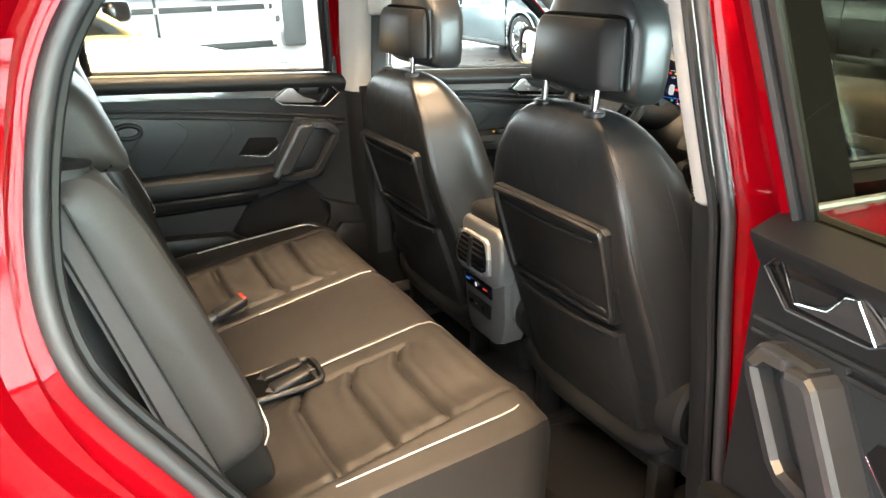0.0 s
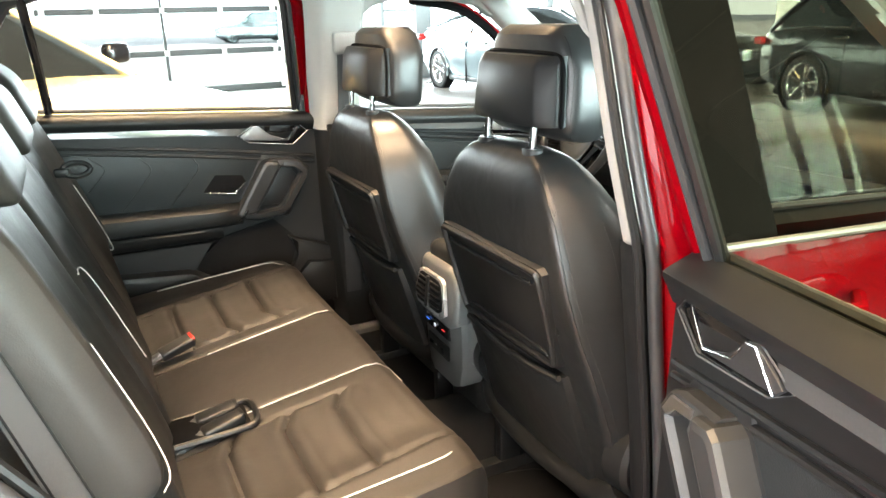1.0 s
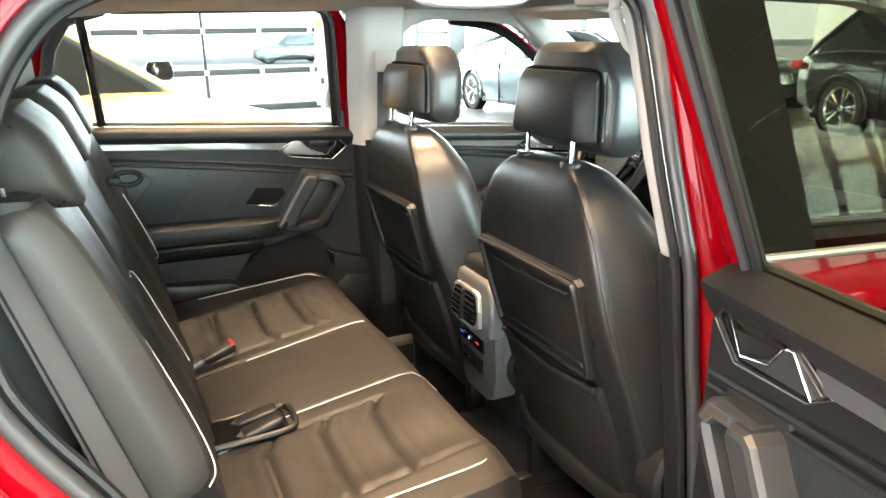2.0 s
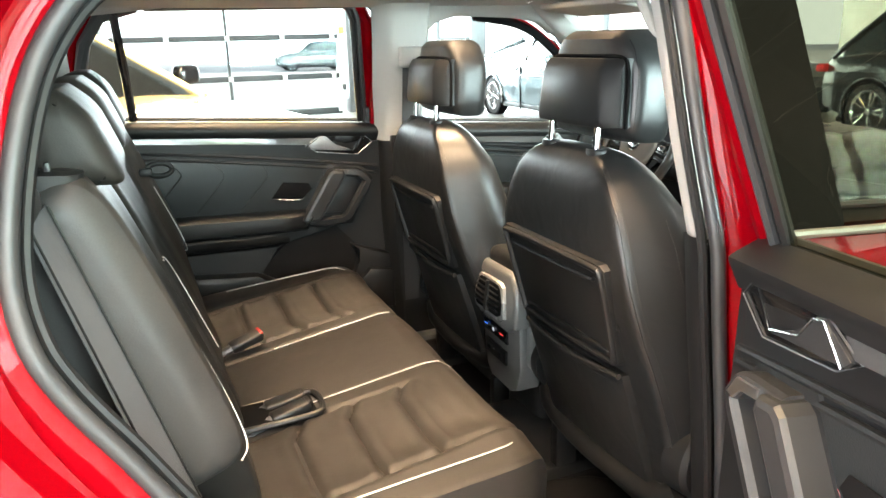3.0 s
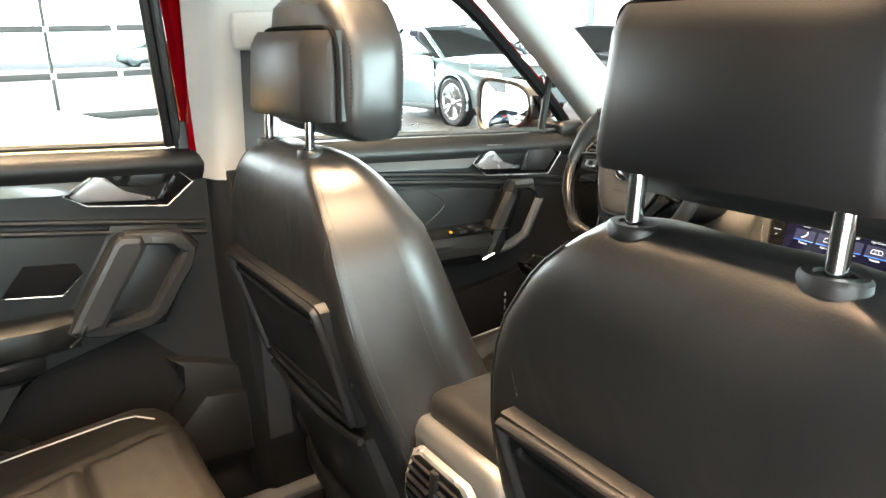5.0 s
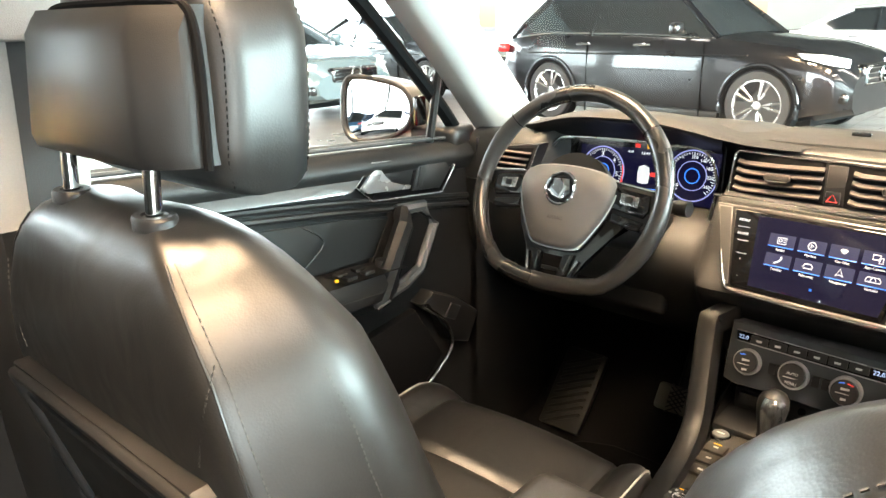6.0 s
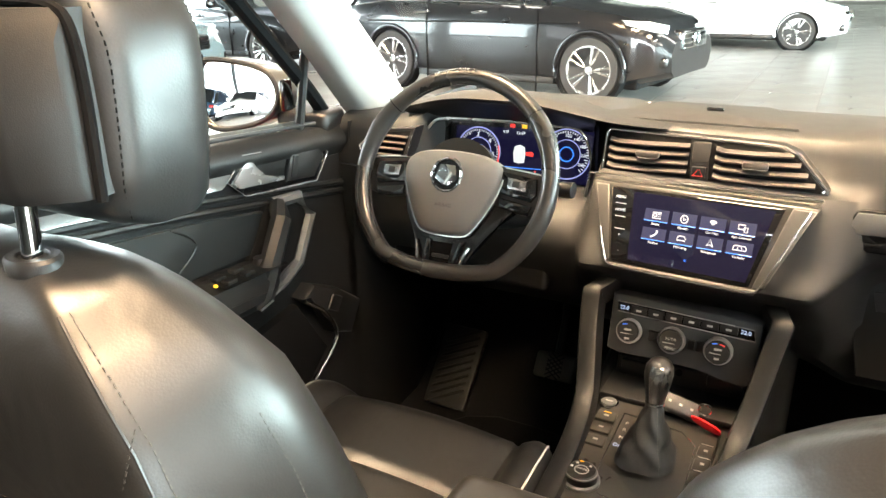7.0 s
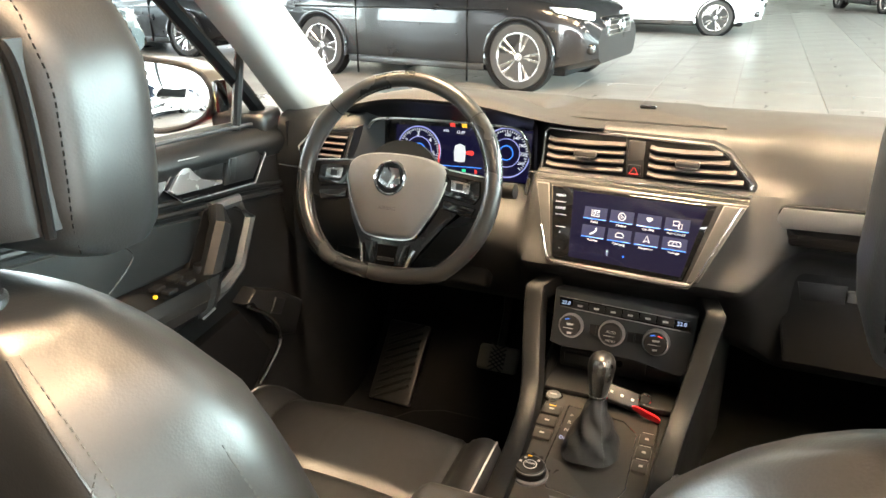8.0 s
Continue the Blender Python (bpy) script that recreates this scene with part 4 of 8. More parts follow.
for sgn in (1, -1):
    rows = []
    for i in range(76):
        x = -1.5 + 2.05 * i / 75
        zl = lerp_table(W_TOP, x)
        zu = max(zl + 0.012, roof_z(x, 0.6))
        yl = tumble(zl, 0.70)
        yu = min(0.6, tumble(zu, 0.70) - 0.012)
        rows.append([V((x, sgn * (yl + 0.03), zl + 0.004)), V((x, sgn * yl, zl)), V((x, sgn * (yl - 0.012), zl + 0.008)), V((x, sgn * ((yl + yu) / 2 - 0.012), (zl + zu) / 2 + 0.008)), V((x, sgn * (yu - 0.004), zu + 0.002)), V((x, sgn * (yu + 0.02), zu + 0.01))])
    part("side_rail", grid_rows(rows), HEADLINER, head, "light grey roof rail")
    rows = []
    for i in range(24):
        f = i / 23
        z = 1.545 - 0.40 * f
        xo = lerp_table([(1.13, 0.975), (1.168, 0.93), (1.275, 0.80), (1.38, 0.664), (1.49, 0.52), (1.55, 0.44)], z)
        xi = xo + 0.125 + 0.05 * f
        y0 = tumble(z, 0.685) - 0.012
        rows.append([V((xo - 0.004, sgn * (y0 + 0.045), z)), V((xo, sgn * (y0 + 0.008), z)), V((xo + 0.014, sgn * (y0 - 0.006), z)), V((xo + 0.5 * (xi - xo), sgn * (y0 - 0.022), z)), V((xi - 0.014, sgn * (y0 - 0.014), z)), V((xi, sgn * y0, z)), V((xi + 0.01, sgn * (y0 + 0.03), z))])
    part("front_pillar_trim", grid_rows(rows), HEADLINER, head, "light grey front pillar trim")
# dark seal and red outer edge of the far front pillar
a_line = [V((x, tumble(z, 0.735), z)) for x, z in ((0.30, 1.525), (0.46, 1.505), (0.56, 1.452), (0.655, 1.38), (0.79, 1.275), (0.86, 1.22), (0.925, 1.16))]
part("front_pillar_seal", sweep(chaikin([p + V((-0.018, 0.008, -0.010)) for p in a_line]), 0.014, 8), DARK, car)
part("front_pillar_skin", sweep(chaikin([p + V((0.0, 0.03, 0.002)) for p in a_line]), 0.008, 8), RED, car)
wind = thing("windscreen", "clear sloping windscreen with a small outlined sticker", "windscreen")
part("pane", grid(lambda u, v: V((0.66 + 0.73 * u, (-0.56 - 0.12 * u) + (1.12 + 0.24 * u) * v, 1.555 - 0.47 * u - 0.02 * u * u)), 4, 4), CLEAR, wind)
tp = lambda u, v: V((0.66 + 0.73 * u, (-0.56 - 0.12 * u) + (1.12 + 0.24 * u) * v, 1.5545 - 0.47 * u - 0.02 * u * u))
part("sticker_edge", sweep([tp(0.86, 0.705), tp(0.80, 0.705), tp(0.80, 0.63)], 0.0008, 4), PRINT, wind)
for sgn in (1,):
    visor = thing("sun_visor", "light grey folded sun visor", "sun visor", at=(0.52, 0.33, 1.525))
    part("flap", rbox((0, 0, 0), (0.16, 0.38, 0.018), 0.008, 3, E3(0, 8, 0)), HEADLINER, visor)
    part("hinge_clip", rbox((-0.06, -0.21, 0.012), (0.04, 0.03, 0.02), 0.006), HEADLINER, visor)
lampc = thing("roof_console", "light grey roof lamp console", "lamp console", at=(0.45, 0.0, 1.545))
part("housing", rbox((0, 0, 0), (0.2, 0.17, 0.03), 0.012, 3), HEADLINER, lampc)
part("lens", rbox((-0.02, 0.0, -0.014), (0.07, 0.12, 0.008), 0.003), mat("lamp_lens", (0.6, 0.6, 0.58), 0.3), lampc)
for sgn in (-1,):
    part("ceiling_handle", sweep(chaikin([V((-0.35, sgn * 0.585, 1.54)), V((-0.34, sgn * 0.57, 1.515)), V((-0.18, sgn * 0.57, 1.515)), V((-0.17, sgn * 0.585, 1.54))]), 0.009, 8), HEADLINER, head)

# cabin floor with tunnel, carpet and mats
flo = thing("cabin_floor", "black carpeted cabin floor with a raised tunnel", "car floor", kind="structure")


def floor_z(x, y):
    f = max(0.0, min(1.0, (x - 1.12) / 0.35))
    t = 0.14 * math.exp(-(y / 0.13) ** 4)
    return 0.375 + t + 0.42 * f ** 1.5 + 0.05 * max(0, (abs(y) - 0.6) / 0.1) + (0.02 if x < 0 else 0)


part("carpet", grid(lambda u, v: V((-0.72 + 2.22 * u, -0.7 + 1.4 * v, floor_z(-0.72 + 2.22 * u, -0.7 + 1.4 * v))), 60, 56), CARPET, flo)
part("far_side_trim", grid(lambda u, v: V((-0.75 + 2.3 * u, 0.745, 0.36 + 0.5 * v)), 6, 4), PLASTIC, flo)
part("kick_panel", grid(lambda u, v: V((0.885 + 0.6 * u, 0.675 + 0.01 * u, 0.36 + 0.79 * v)), 6, 4), PLASTIC, flo)
# near-black sheet, the shade under the dashboard put into its colour
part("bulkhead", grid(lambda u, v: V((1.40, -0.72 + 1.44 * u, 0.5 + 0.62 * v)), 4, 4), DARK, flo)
part("near_side_trim", grid(lambda u, v: V((0.1 + 1.45 * u, -0.69, 0.36 + 0.75 * v)), 6, 4), PLASTIC, flo)
part("sill_strip", rbox((-0.05, 0.655, 0.47), (0.7, 0.05, 0.02), 0.006), PLASTIC_GREY, flo)
for x, y, sx, sy in ((0.06, -0.37, 0.42, 0.42), (0.06, 0.38, 0.42, 0.42), (0.88, 0.37, 0.5, 0.44), (0.88, -0.37, 0.5, 0.44)):
    fm = thing("floor_mat", "black carpet floor mat with a bound edge", "floor mat", "floor mats", at=(x, y, floor_z(x, y) + 0.006))
    poly = chaikin([V((a * sx / 2, b * sy / 2, 0)) for a, b in ((-1, -1), (0.6, -1), (1, -0.7), (1, 1), (-1, 1), (-1, 0.2), (-0.92, 0))], 2, closed=True)
    part("carpet_pad", prism([(p.x, p.y) for p in poly], lambda a, b, d: V((a, b, d)), 0, 0.010, 0.003), CARPET, fm)
    part("binding", sweep([p + V((0, 0, 0.006)) for p in poly], 0.004, 6, closed=True), PLASTIC, fm)

# ---- doors ----
def sill(x):
    return 1.204 - 0.065 * (x + 0.034)


DOORS = []


def door(s, x0, x1, kind, label, m=None, glass_mat=None):
    """Side door in its closed place; s is +1 for the far side. kind: rear or front."""
    DOORS.append(s)
    d = thing("door_%d" % len(DOORS), label, "car door", "car doors", kind="structure")
    if m is not None:
        d.matrix_world = m
    front = kind == "front"
    lean = 0.18 if s < 0 and not front else 0.0

    def P(x, dz, depth):
        z = sill(x) + dz
        return V((x, s * (tumble(z, 0.70) - depth - lean * max(0.0, dz)), z))

    def poly(pts, d0, d1, bevel=0.0):
        return prism(pts, P, d0, d1, bevel)

    def band(pts, r, depth, flat=1.0):
        return sweep([P(x, dz, depth) for x, dz in pts], r, 8, flat=flat)

    # outer skin and inner card
    ox0 = -0.055 if front and s < 0 else x0
    def skin(u, v):
        top = 0.045 if s > 0 else 0.004 if front else 0.085
        z = 0.47 + (sill(ox0 + (x1 - ox0) * u) - top - 0.47) * v
        y = tumble(z, 0.885) + 0.008 * math.exp(-((z - 1.02) / 0.03) ** 2)
        x = ox0 + (x1 - ox0) * u
        if not front and z < 1.16:
            lim = lerp_table([(0.47, -0.36), (0.60, -0.47), (0.735, -0.61), (0.9, -0.72), (1.04, -0.80), (1.16, -0.86)], z)
            x = max(x, lim - 0.01)
        return V((x, s * y, z))

    part("outer_skin", grid(skin, 24, 30), RED, d, "glossy red door skin")
    if s < 0 and not front:
        part("belt_shoulder", grid(lambda u, v: V((x0 + (x1 - x0) * u, s * (tumble(1.12, 0.885) - 0.14 * v), sill(x0 + (x1 - x0) * u) - 0.085 + 0.072 * v ** 0.8)), 16, 6), RED, d)
    lower = [(-0.36, -0.74), (-0.47, -0.62), (-0.61, -0.49), (-0.72, -0.34), (-0.80, -0.20), (x0, -0.06)] if not front else [(x0, -0.70), (x0, -0.06)]
    card = [(x1, -0.06), (x1 + 0.004, -0.16), (x1 + 0.01, -0.40), (x1, -0.72)] + lower
    part("inner_card", poly(card, -0.05, 0.0), PLASTIC, d, "black moulded door card")
    part("edge_frame", poly([(x, min(z, -0.11) if s < 0 and not front else z) for x, z in card], -0.14, -0.05), RED, d)
    # top rail, chrome line, decor strip
    xs = [x0 + 0.01 + (x1 - x0 - 0.015) * i / 14 for i in range(15)]
    prof = ((-0.06, -0.02), (-0.058, 0.004), (-0.044, 0.014), (-0.034, 0.018), (-0.026, 0.017), (-0.014, 0.008), (-0.004, -0.010), (-0.004, -0.035), (-0.02, -0.06)) if s > 0 else ((-0.062, -0.02), (-0.060, 0.008), (-0.036, 0.0165), (-0.025, 0.019), (-0.020, 0.0178), (-0.017, 0.0135), (-0.007, -0.008), (0.002, -0.028), (0.003, -0.036), (-0.02, -0.06))
    rail = [[P(x, a, b) for a, b in prof] for x in xs]
    part("top_rail", loft(rail), PLASTIC, d, "soft black top rail")
    hx = -0.21 if not front else 0.60
    part("chrome_line", band([(x0 + 0.03, -0.030), (hx, -0.035)], 0.0042, 0.011), CHROME, d, "thin bright metal line")
    rows = []
    for i in range(15):
        f = i / 14
        xt, xb = x0 + 0.03 + (hx - x0 - 0.03) * f, x0 + 0.03 + (hx - 0.055 - x0 - 0.03) * f
        rows.append([P(xt, -0.033 - 0.006 * f, -0.004), P(xt, -0.034 - 0.006 * f, 0.004), P((xt + xb) / 2, -0.049 - 0.006 * f, 0.0125), P(xb, -0.062 - 0.008 * f, 0.017), P(xb, -0.066 - 0.008 * f, 0.0)])
    part("decor_strip", loft(rows), DECOR, d, "glossy dark grey decor strip")
    # handle bezel, recess and lever
    if not front:
        bez = [(-0.272, -0.073), (-0.216, -0.034), (-0.088, -0.037), (-0.062, -0.061), (-0.110, -0.101), (-0.238, -0.092)]
        rec = [(-0.225, -0.066), (-0.20, -0.045), (-0.098, -0.047), (-0.128, -0.09), (-0.19, -0.086)]
        lever = [(-0.262, -0.074), (-0.222, -0.042), (-0.205, -0.045), (-0.178, -0.074), (-0.128, -0.083), (-0.13, -0.089), (-0.25, -0.084)]
        cap = [(-0.096, -0.044), (-0.078, -0.058), (-0.116, -0.09), (-0.125, -0.088)]
    else:
        bez = [(0.562, -0.062), (0.602, -0.022), (0.80, -0.026), (0.83, -0.048), (0.79, -0.098), (0.60, -0.092)]
        rec = [(0.615, -0.062), (0.63, -0.035), (0.712, -0.037), (0.695, -0.08), (0.64, -0.08)]
        lever = [(0.57, -0.066), (0.607, -0.032), (0.622, -0.036), (0.645, -0.066), (0.698, -0.073), (0.696, -0.08), (0.585, -0.077)]
        cap = [(0.722, -0.035), (0.798, -0.036), (0.815, -0.05), (0.782, -0.088), (0.702, -0.085)]
    bz = part("handle_bezel", poly(bez, 0.0, 0.013, 0.004), GLOSS_BLACK, d, "gloss black handle surround")
    # near door: darker line and lever, their dimmer reflections put into the material
    part("bezel_line", sweep([P(x, z, 0.0135) for x, z in bez], 0.0011, 6, closed=True), RING if s > 0 else PLASTIC_GREY, bz)
    part("recess", poly(rec, 0.0, 0.0138, 0.001), PLASTIC, bz)
    part("release_lever", poly(lever, 0.0, 0.018, 0.004), LEVER if s > 0 else PLASTIC_GRIP, bz, "satin chrome release lever" if s > 0 else "release lever, dim reflection and edge glint put into its colours")
    if s < 0 and not front:
        # bright strip paints in the glint along the lever's edge
        part("lever_edge_glint", sweep([P(a, b, 0.0185) for a, b in ((-0.250, -0.0835), (-0.222, -0.0445), (-0.205, -0.047), (-0.180, -0.0745), (-0.13, -0.0845))], 0.0014, 6), SATIN, bz)
    cp = part("switch_cap" if front else "end_cap", poly(cap, 0.0, 0.0165, 0.003), PLASTIC_HARD if front else GLOSS_BLACK, bz)
    if front:
        part("lock_switch", poly([(0.725, -0.04), (0.74, -0.04), (0.728, -0.078), (0.713, -0.078)], 0.0, 0.019, 0.001), PLASTIC_HARD, cp)
    # ridges under the decor
    q = 0.0 if not front else 0.02
    for k, (a, b, c) in enumerate(((-0.088, -0.100, -0.140), (-0.104, -0.118, -0.158))):
        xm = x0 + 0.42 * (x1 - x0)
        pts = [P(x0 + 0.02, a + q, 0.002), P(xm, b + q, 0.004), P(x1 - 0.22, (b + c) / 2 + q, 0.005), P(x1 - 0.01, c + q + (0.0 if not front else -0.0), 0.0)]
        part("ridge", sweep(chaikin(pts, 2), 0.006, 8), PLASTIC, d)
    # leather insert with chevron seams
    ax = x1 - 0.20 if not front else 0.665
    ins = [(x0 + 0.02, -0.118 + q), (ax - 0.14, -0.138 + q), (ax, -0.15 + q), (ax - 0.055, -0.265 if not front else -0.20), (x0 + 0.10, -0.285 if not front else -0.215)]
    if not front:
        ins = [(x0 + 0.015, -0.112), (-0.70, -0.113), (-0.35, -0.126), (-0.208, -0.14), (-0.29, -0.274), (-0.71, -0.288), (x0 + 0.05, -0.290)]
    insert = part("insert_panel", poly(ins, 0.0, 0.008, 0.004), LEATHER_BLUE, d, "blue-grey leather insert with chevron seams")
    if front:
        seams = [[(cx0 - 0.02, -0.115), (cx0 + 0.025, -0.14), (cx0 + 0.025, -0.16), (cx0 - 0.05, -0.208)] for cx0 in (0.16, 0.31, 0.46)]
    else:
        seams = [[(-0.673, -0.118), (-0.632, -0.148), (-0.642, -0.169), (-0.721, -0.254), (-0.742, -0.28)], [(-0.545, -0.125), (-0.512, -0.154), (-0.529, -0.183), (-0.613, -0.279)], [(-0.403, -0.13), (-0.386, -0.160), (-0.41, -0.19), (-0.479, -0.268)]]
    for line in seams:
        pts = chaikin([P(a, b, 0.0080) for a, b in line], 2)
        part("seam", sweep(pts, 0.0017, 6), PLASTIC_HARD, insert)
    if not front:
        spk = [(-0.386, -0.234), (-0.347, -0.184), (-0.270, -0.188), (-0.260, -0.208), (-0.297, -0.241)]
        sp = part("speaker_grille", poly(spk, 0.004, 0.0105, 0.001), mat("speaker_mesh", (0.005, 0.005, 0.0055), 0.75, spec=0.1, grain=0.8, grain_scale=900), insert, "black hexagonal speaker grille")
        part("grille_line", sweep([P(-0.380, -0.2345, 0.0125), P(-0.298, -0.2415, 0.0125), P(-0.262, -0.2085, 0.0125)], 0.0009, 6), SATIN, sp)
    # armrest, pull grip and pockets
    if front:
        a0, a1 = x0 + 0.02, 0.64
        rows = []
        for i in range(22):
            f = i / 21
            x = a0 + (a1 - a0) * f
            k = 0.06 + 0.02 * math.sin(f * math.pi * 0.9)
            k *= min(1.0, f * 6 + 0.15) * (1.0 if f < 0.85 else 1.0 - 0.5 * ((f - 0.85) / 0.15) ** 2)
            top = -0.270 + (0.014 * f if not front else 0.060)
            rows.append([P(x, a, b) for a, b in ((top, -0.01), (top + 0.002, k * 0.5), (top - 0.004, k * 0.88), (top - 0.02, k), (top - 0.05, k * 0.95), (top - 0.075, k * 0.6), (top - 0.10, -0.01))])
        arm = part("armrest", loft(rows), PLASTIC, d, "padded black armrest")
        part("stitching", stitches([P(a0 + (a1 - a0) * f, -0.300 + (0.014 * f if not front else 0.060), 0.0805) for f in [0.2 + 0.75 * i / 10 for i in range(11)]]), STITCH, arm)
        # pull grip: angular bridge
        g = 0.0 if not front else 0.845
        h = 0.0 if not front else 0.028
        outer = [(-0.29 + g, -0.298 + h), (-0.193 + g, -0.142 + h), (-0.15 + g, -0.146 + h), (-0.085 + g, -0.178 + h), (-0.125 + g, -0.275 + h), (-0.20 + g, -0.302 + h)]
        part("grip_bowl", poly([(a, b) for a, b in outer], -0.002, 0.010, 0.004), PLASTIC, d)
        # near-black plate on the bowl paints in the shade of the hollow
        part("grip_recess_shade", poly([(-0.215 + g, -0.275 + h), (-0.158 + g, -0.163 + h), (-0.14 + g, -0.165 + h), (-0.185 + g, -0.285 + h)], 0.004, 0.014, 0.002), DARK, d)
        part("pull_bar", sweep([P(-0.292 + g, -0.303 + h, 0.05), P(-0.275 + g, -0.285 + h, 0.056), P(-0.205 + g, -0.163 + h, 0.05), P(-0.185 + g, -0.148 + h, 0.026)], [0.018, 0.021, 0.021, 0.018], 8, flat=0.9), PLASTIC, d, "angular black pull bar")
        part("pull_frame", sweep([P(-0.185 + g, -0.146 + h, 0.012), P(-0.112 + g, -0.146 + h, 0.012), P(-0.082 + g, -0.186 + h, 0.012), P(-0.13 + g, -0.272 + h, 0.014), P(-0.18 + g, -0.292 + h, 0.02), P(-0.285 + g, -0.300 + h, 0.045)], 0.012, 8), PLASTIC_GREY if front else PLASTIC, d)
        part("chrome_corner", sweep([P(-0.296 + g, -0.304 + h, 0.066), P(-0.27 + g, -0.292 + h, 0.072)], 0.004, 6), CHROME, d)
        wing = [(0.70, -0.315), (0.735, -0.295), (0.81, -0.325), (0.885, -0.375), (0.845, -0.44), (0.79, -0.42), (0.76, -0.36)]
        w = part("pocket_wing", poly(wing, 0.0, 0.035, 0.010), PLASTIC, d, "black pocket end with a bright edge")
        part("pocket_edge", sweep(chaikin([P(0.70, -0.318, 0.037), P(0.765, -0.362, 0.038), P(0.79, -0.42, 0.038), P(0.77, -0.45, 0.036), P(0.715, -0.495, 0.03)], 2), 0.0042, 6), SATIN, w)
        part("tailgate_switch", poly([(0.785, -0.33), (0.815, -0.345), (0.795, -0.372), (0.765, -0.357)], 0.02, 0.039, 0.002), PLASTIC_HARD, w)
        # near-black raised plate, pocket shade put into its colour
        part("pocket", poly([(x0 + 0.1, -0.42), (0.70, -0.33), (0.78, -0.45), (0.70, -0.52), (x0 + 0.1, -0.56)], 0.0, 0.02, 0.01), DARK, d)
        sw = part("switch_plate", prism([(0.47, -0.285), (0.585, -0.28), (0.62, -0.278), (0.62, -0.285), (0.58, -0.293), (0.47, -0.296)], lambda a, b, c: V((a, s * (0.69 - 0.012 - c), sill(a) + b * 0 - 0.207)), 0.0, 0.055, 0.002), PLASTIC_HARD, d)
        for i, (wx, wy) in enumerate(((0.49, 0.66), (0.49, 0.635), (0.535, 0.665), (0.535, 0.64))):
            part("window_switch", rbox((wx, s * wy, sill(wx) - 0.203), (0.022, 0.018, 0.008), 0.003), PLASTIC, sw)
        part("switch_lamp", rbox((0.462, s * 0.636, sill(0.462) - 0.2025), (0.006, 0.006, 0.005), 0.0015), ICON_AMBER, sw)
        part("mirror_knob", revolve([(0.001, 0), (0.013, 0), (0.012, 0.012), (0.001, 0.013)], 20, Matrix.Translation((0.59, s * 0.66, sill(0.59) - 0.206))), PLASTIC_HARD, sw)
    else:
        # padded armrest bulge and the flatter band under it
        rows, low_rows = [], []
        for i in range(27):
            f = i / 26
            x = x0 + 0.04 + (-0.285 - x0 - 0.04) * f
            k = 0.058 * min(1.0, 0.25 + f * 7) * (1 - 0.35 * ease(0.88, 1.0, f))
            t_, b_ = -0.288 + 0.014 * f, -0.356 + 0.022 * f
            m_ = (t_ + b_) / 2
            rows.append([P(x, z, d_) for z, d_ in ((t_ + 0.006, -0.01), (t_ + 0.004, k * 0.25), (t_, k * 0.62), (t_ - 0.010, k * 0.92), (m_, k), (b_ + 0.012, k * 0.93), (b_ + 0.003, k * 0.72), (b_, k * 0.55), (b_, -0.01))])
            xl = x0 + 0.05 + (-0.345 - x0 - 0.05) * f
            t_, b_ = -0.357 + 0.022 * f, -0.398 + 0.026 * f
            low_rows.append([P(xl, z, d_ * k / 0.058) for z, d_ in ((t_ + 0.006, -0.01), (t_, 0.042), (t_ - 0.006, 0.046), ((t_ + b_) / 2, 0.044), (b_ + 0.006, 0.036), (b_, 0.028), (b_, -0.01))])
        arm = part("armrest", loft(rows), PLASTIC, d, "padded black armrest")
        part("armrest_band", loft(low_rows), PLASTIC, d)
        part("chrome_corner", sweep(chaikin([P(-0.305, -0.318, 0.056), P(-0.288, -0.304, 0.060), P(-0.274, -0.284, 0.058)], 1), 0.0028, 6), CHROME, d)
        # hexagonal pull grip: slanting bridge, angular frame and the hollow between them
        part("grip_bowl", poly([(-0.318, -0.318), (-0.208, -0.128), (-0.098, -0.136), (-0.060, -0.180), (-0.138, -0.322), (-0.24, -0.335)], -0.004, 0.009, 0.008), PLASTIC, d)
        part("grip_hollow", poly([(-0.228, -0.283), (-0.162, -0.168), (-0.122, -0.172), (-0.105, -0.196), (-0.163, -0.283)], 0.006, 0.0115, 0.002), PLASTIC_HARD, d)
        part("pull_bar", poly([(-0.303, -0.300), (-0.290, -0.310), (-0.246, -0.300), (-0.160, -0.164), (-0.166, -0.146), (-0.199, -0.143), (-0.212, -0.152)], 0.006, 0.052, 0.010), PLASTIC_GRIP, d, "angular black pull bar", smooth=20)
        loop = [(-0.190, -0.152), (-0.120, -0.154), (-0.102, -0.160), (-0.086, -0.181), (-0.090, -0.196), (-0.150, -0.288), (-0.168, -0.302), (-0.235, -0.311), (-0.275, -0.305)]
        rows = []
        for i, (a, b) in enumerate(loop):
            t_ = (V(loop[min(i + 1, len(loop) - 1)]) - V(loop[max(i - 1, 0)])).normalized()
            n_ = V((-t_.y, t_.x))
            wd = 0.0125
            rows.append([P(a + n_.x * q, b + n_.y * q, h_) for q, h_ in ((wd, 0.002), (wd, 0.026), (wd * 0.72, 0.034), (-wd * 0.55, 0.037), (-wd, 0.028), (-wd, 0.002))])
        part("pull_frame", loft(rows), PLASTIC_GRIP, d, "angular grey-black grip frame", smooth=16)
        # near cap is a brighter copy, strong light on it put into the material
        part("grip_cap", poly([(-0.150, -0.148), (-0.106, -0.151), (-0.088, -0.176), (-0.100, -0.180), (-0.116, -0.163), (-0.150, -0.161)], 0.034, 0.0385, 0.001), SATIN if s < 0 else PLASTIC_GRIP, d)
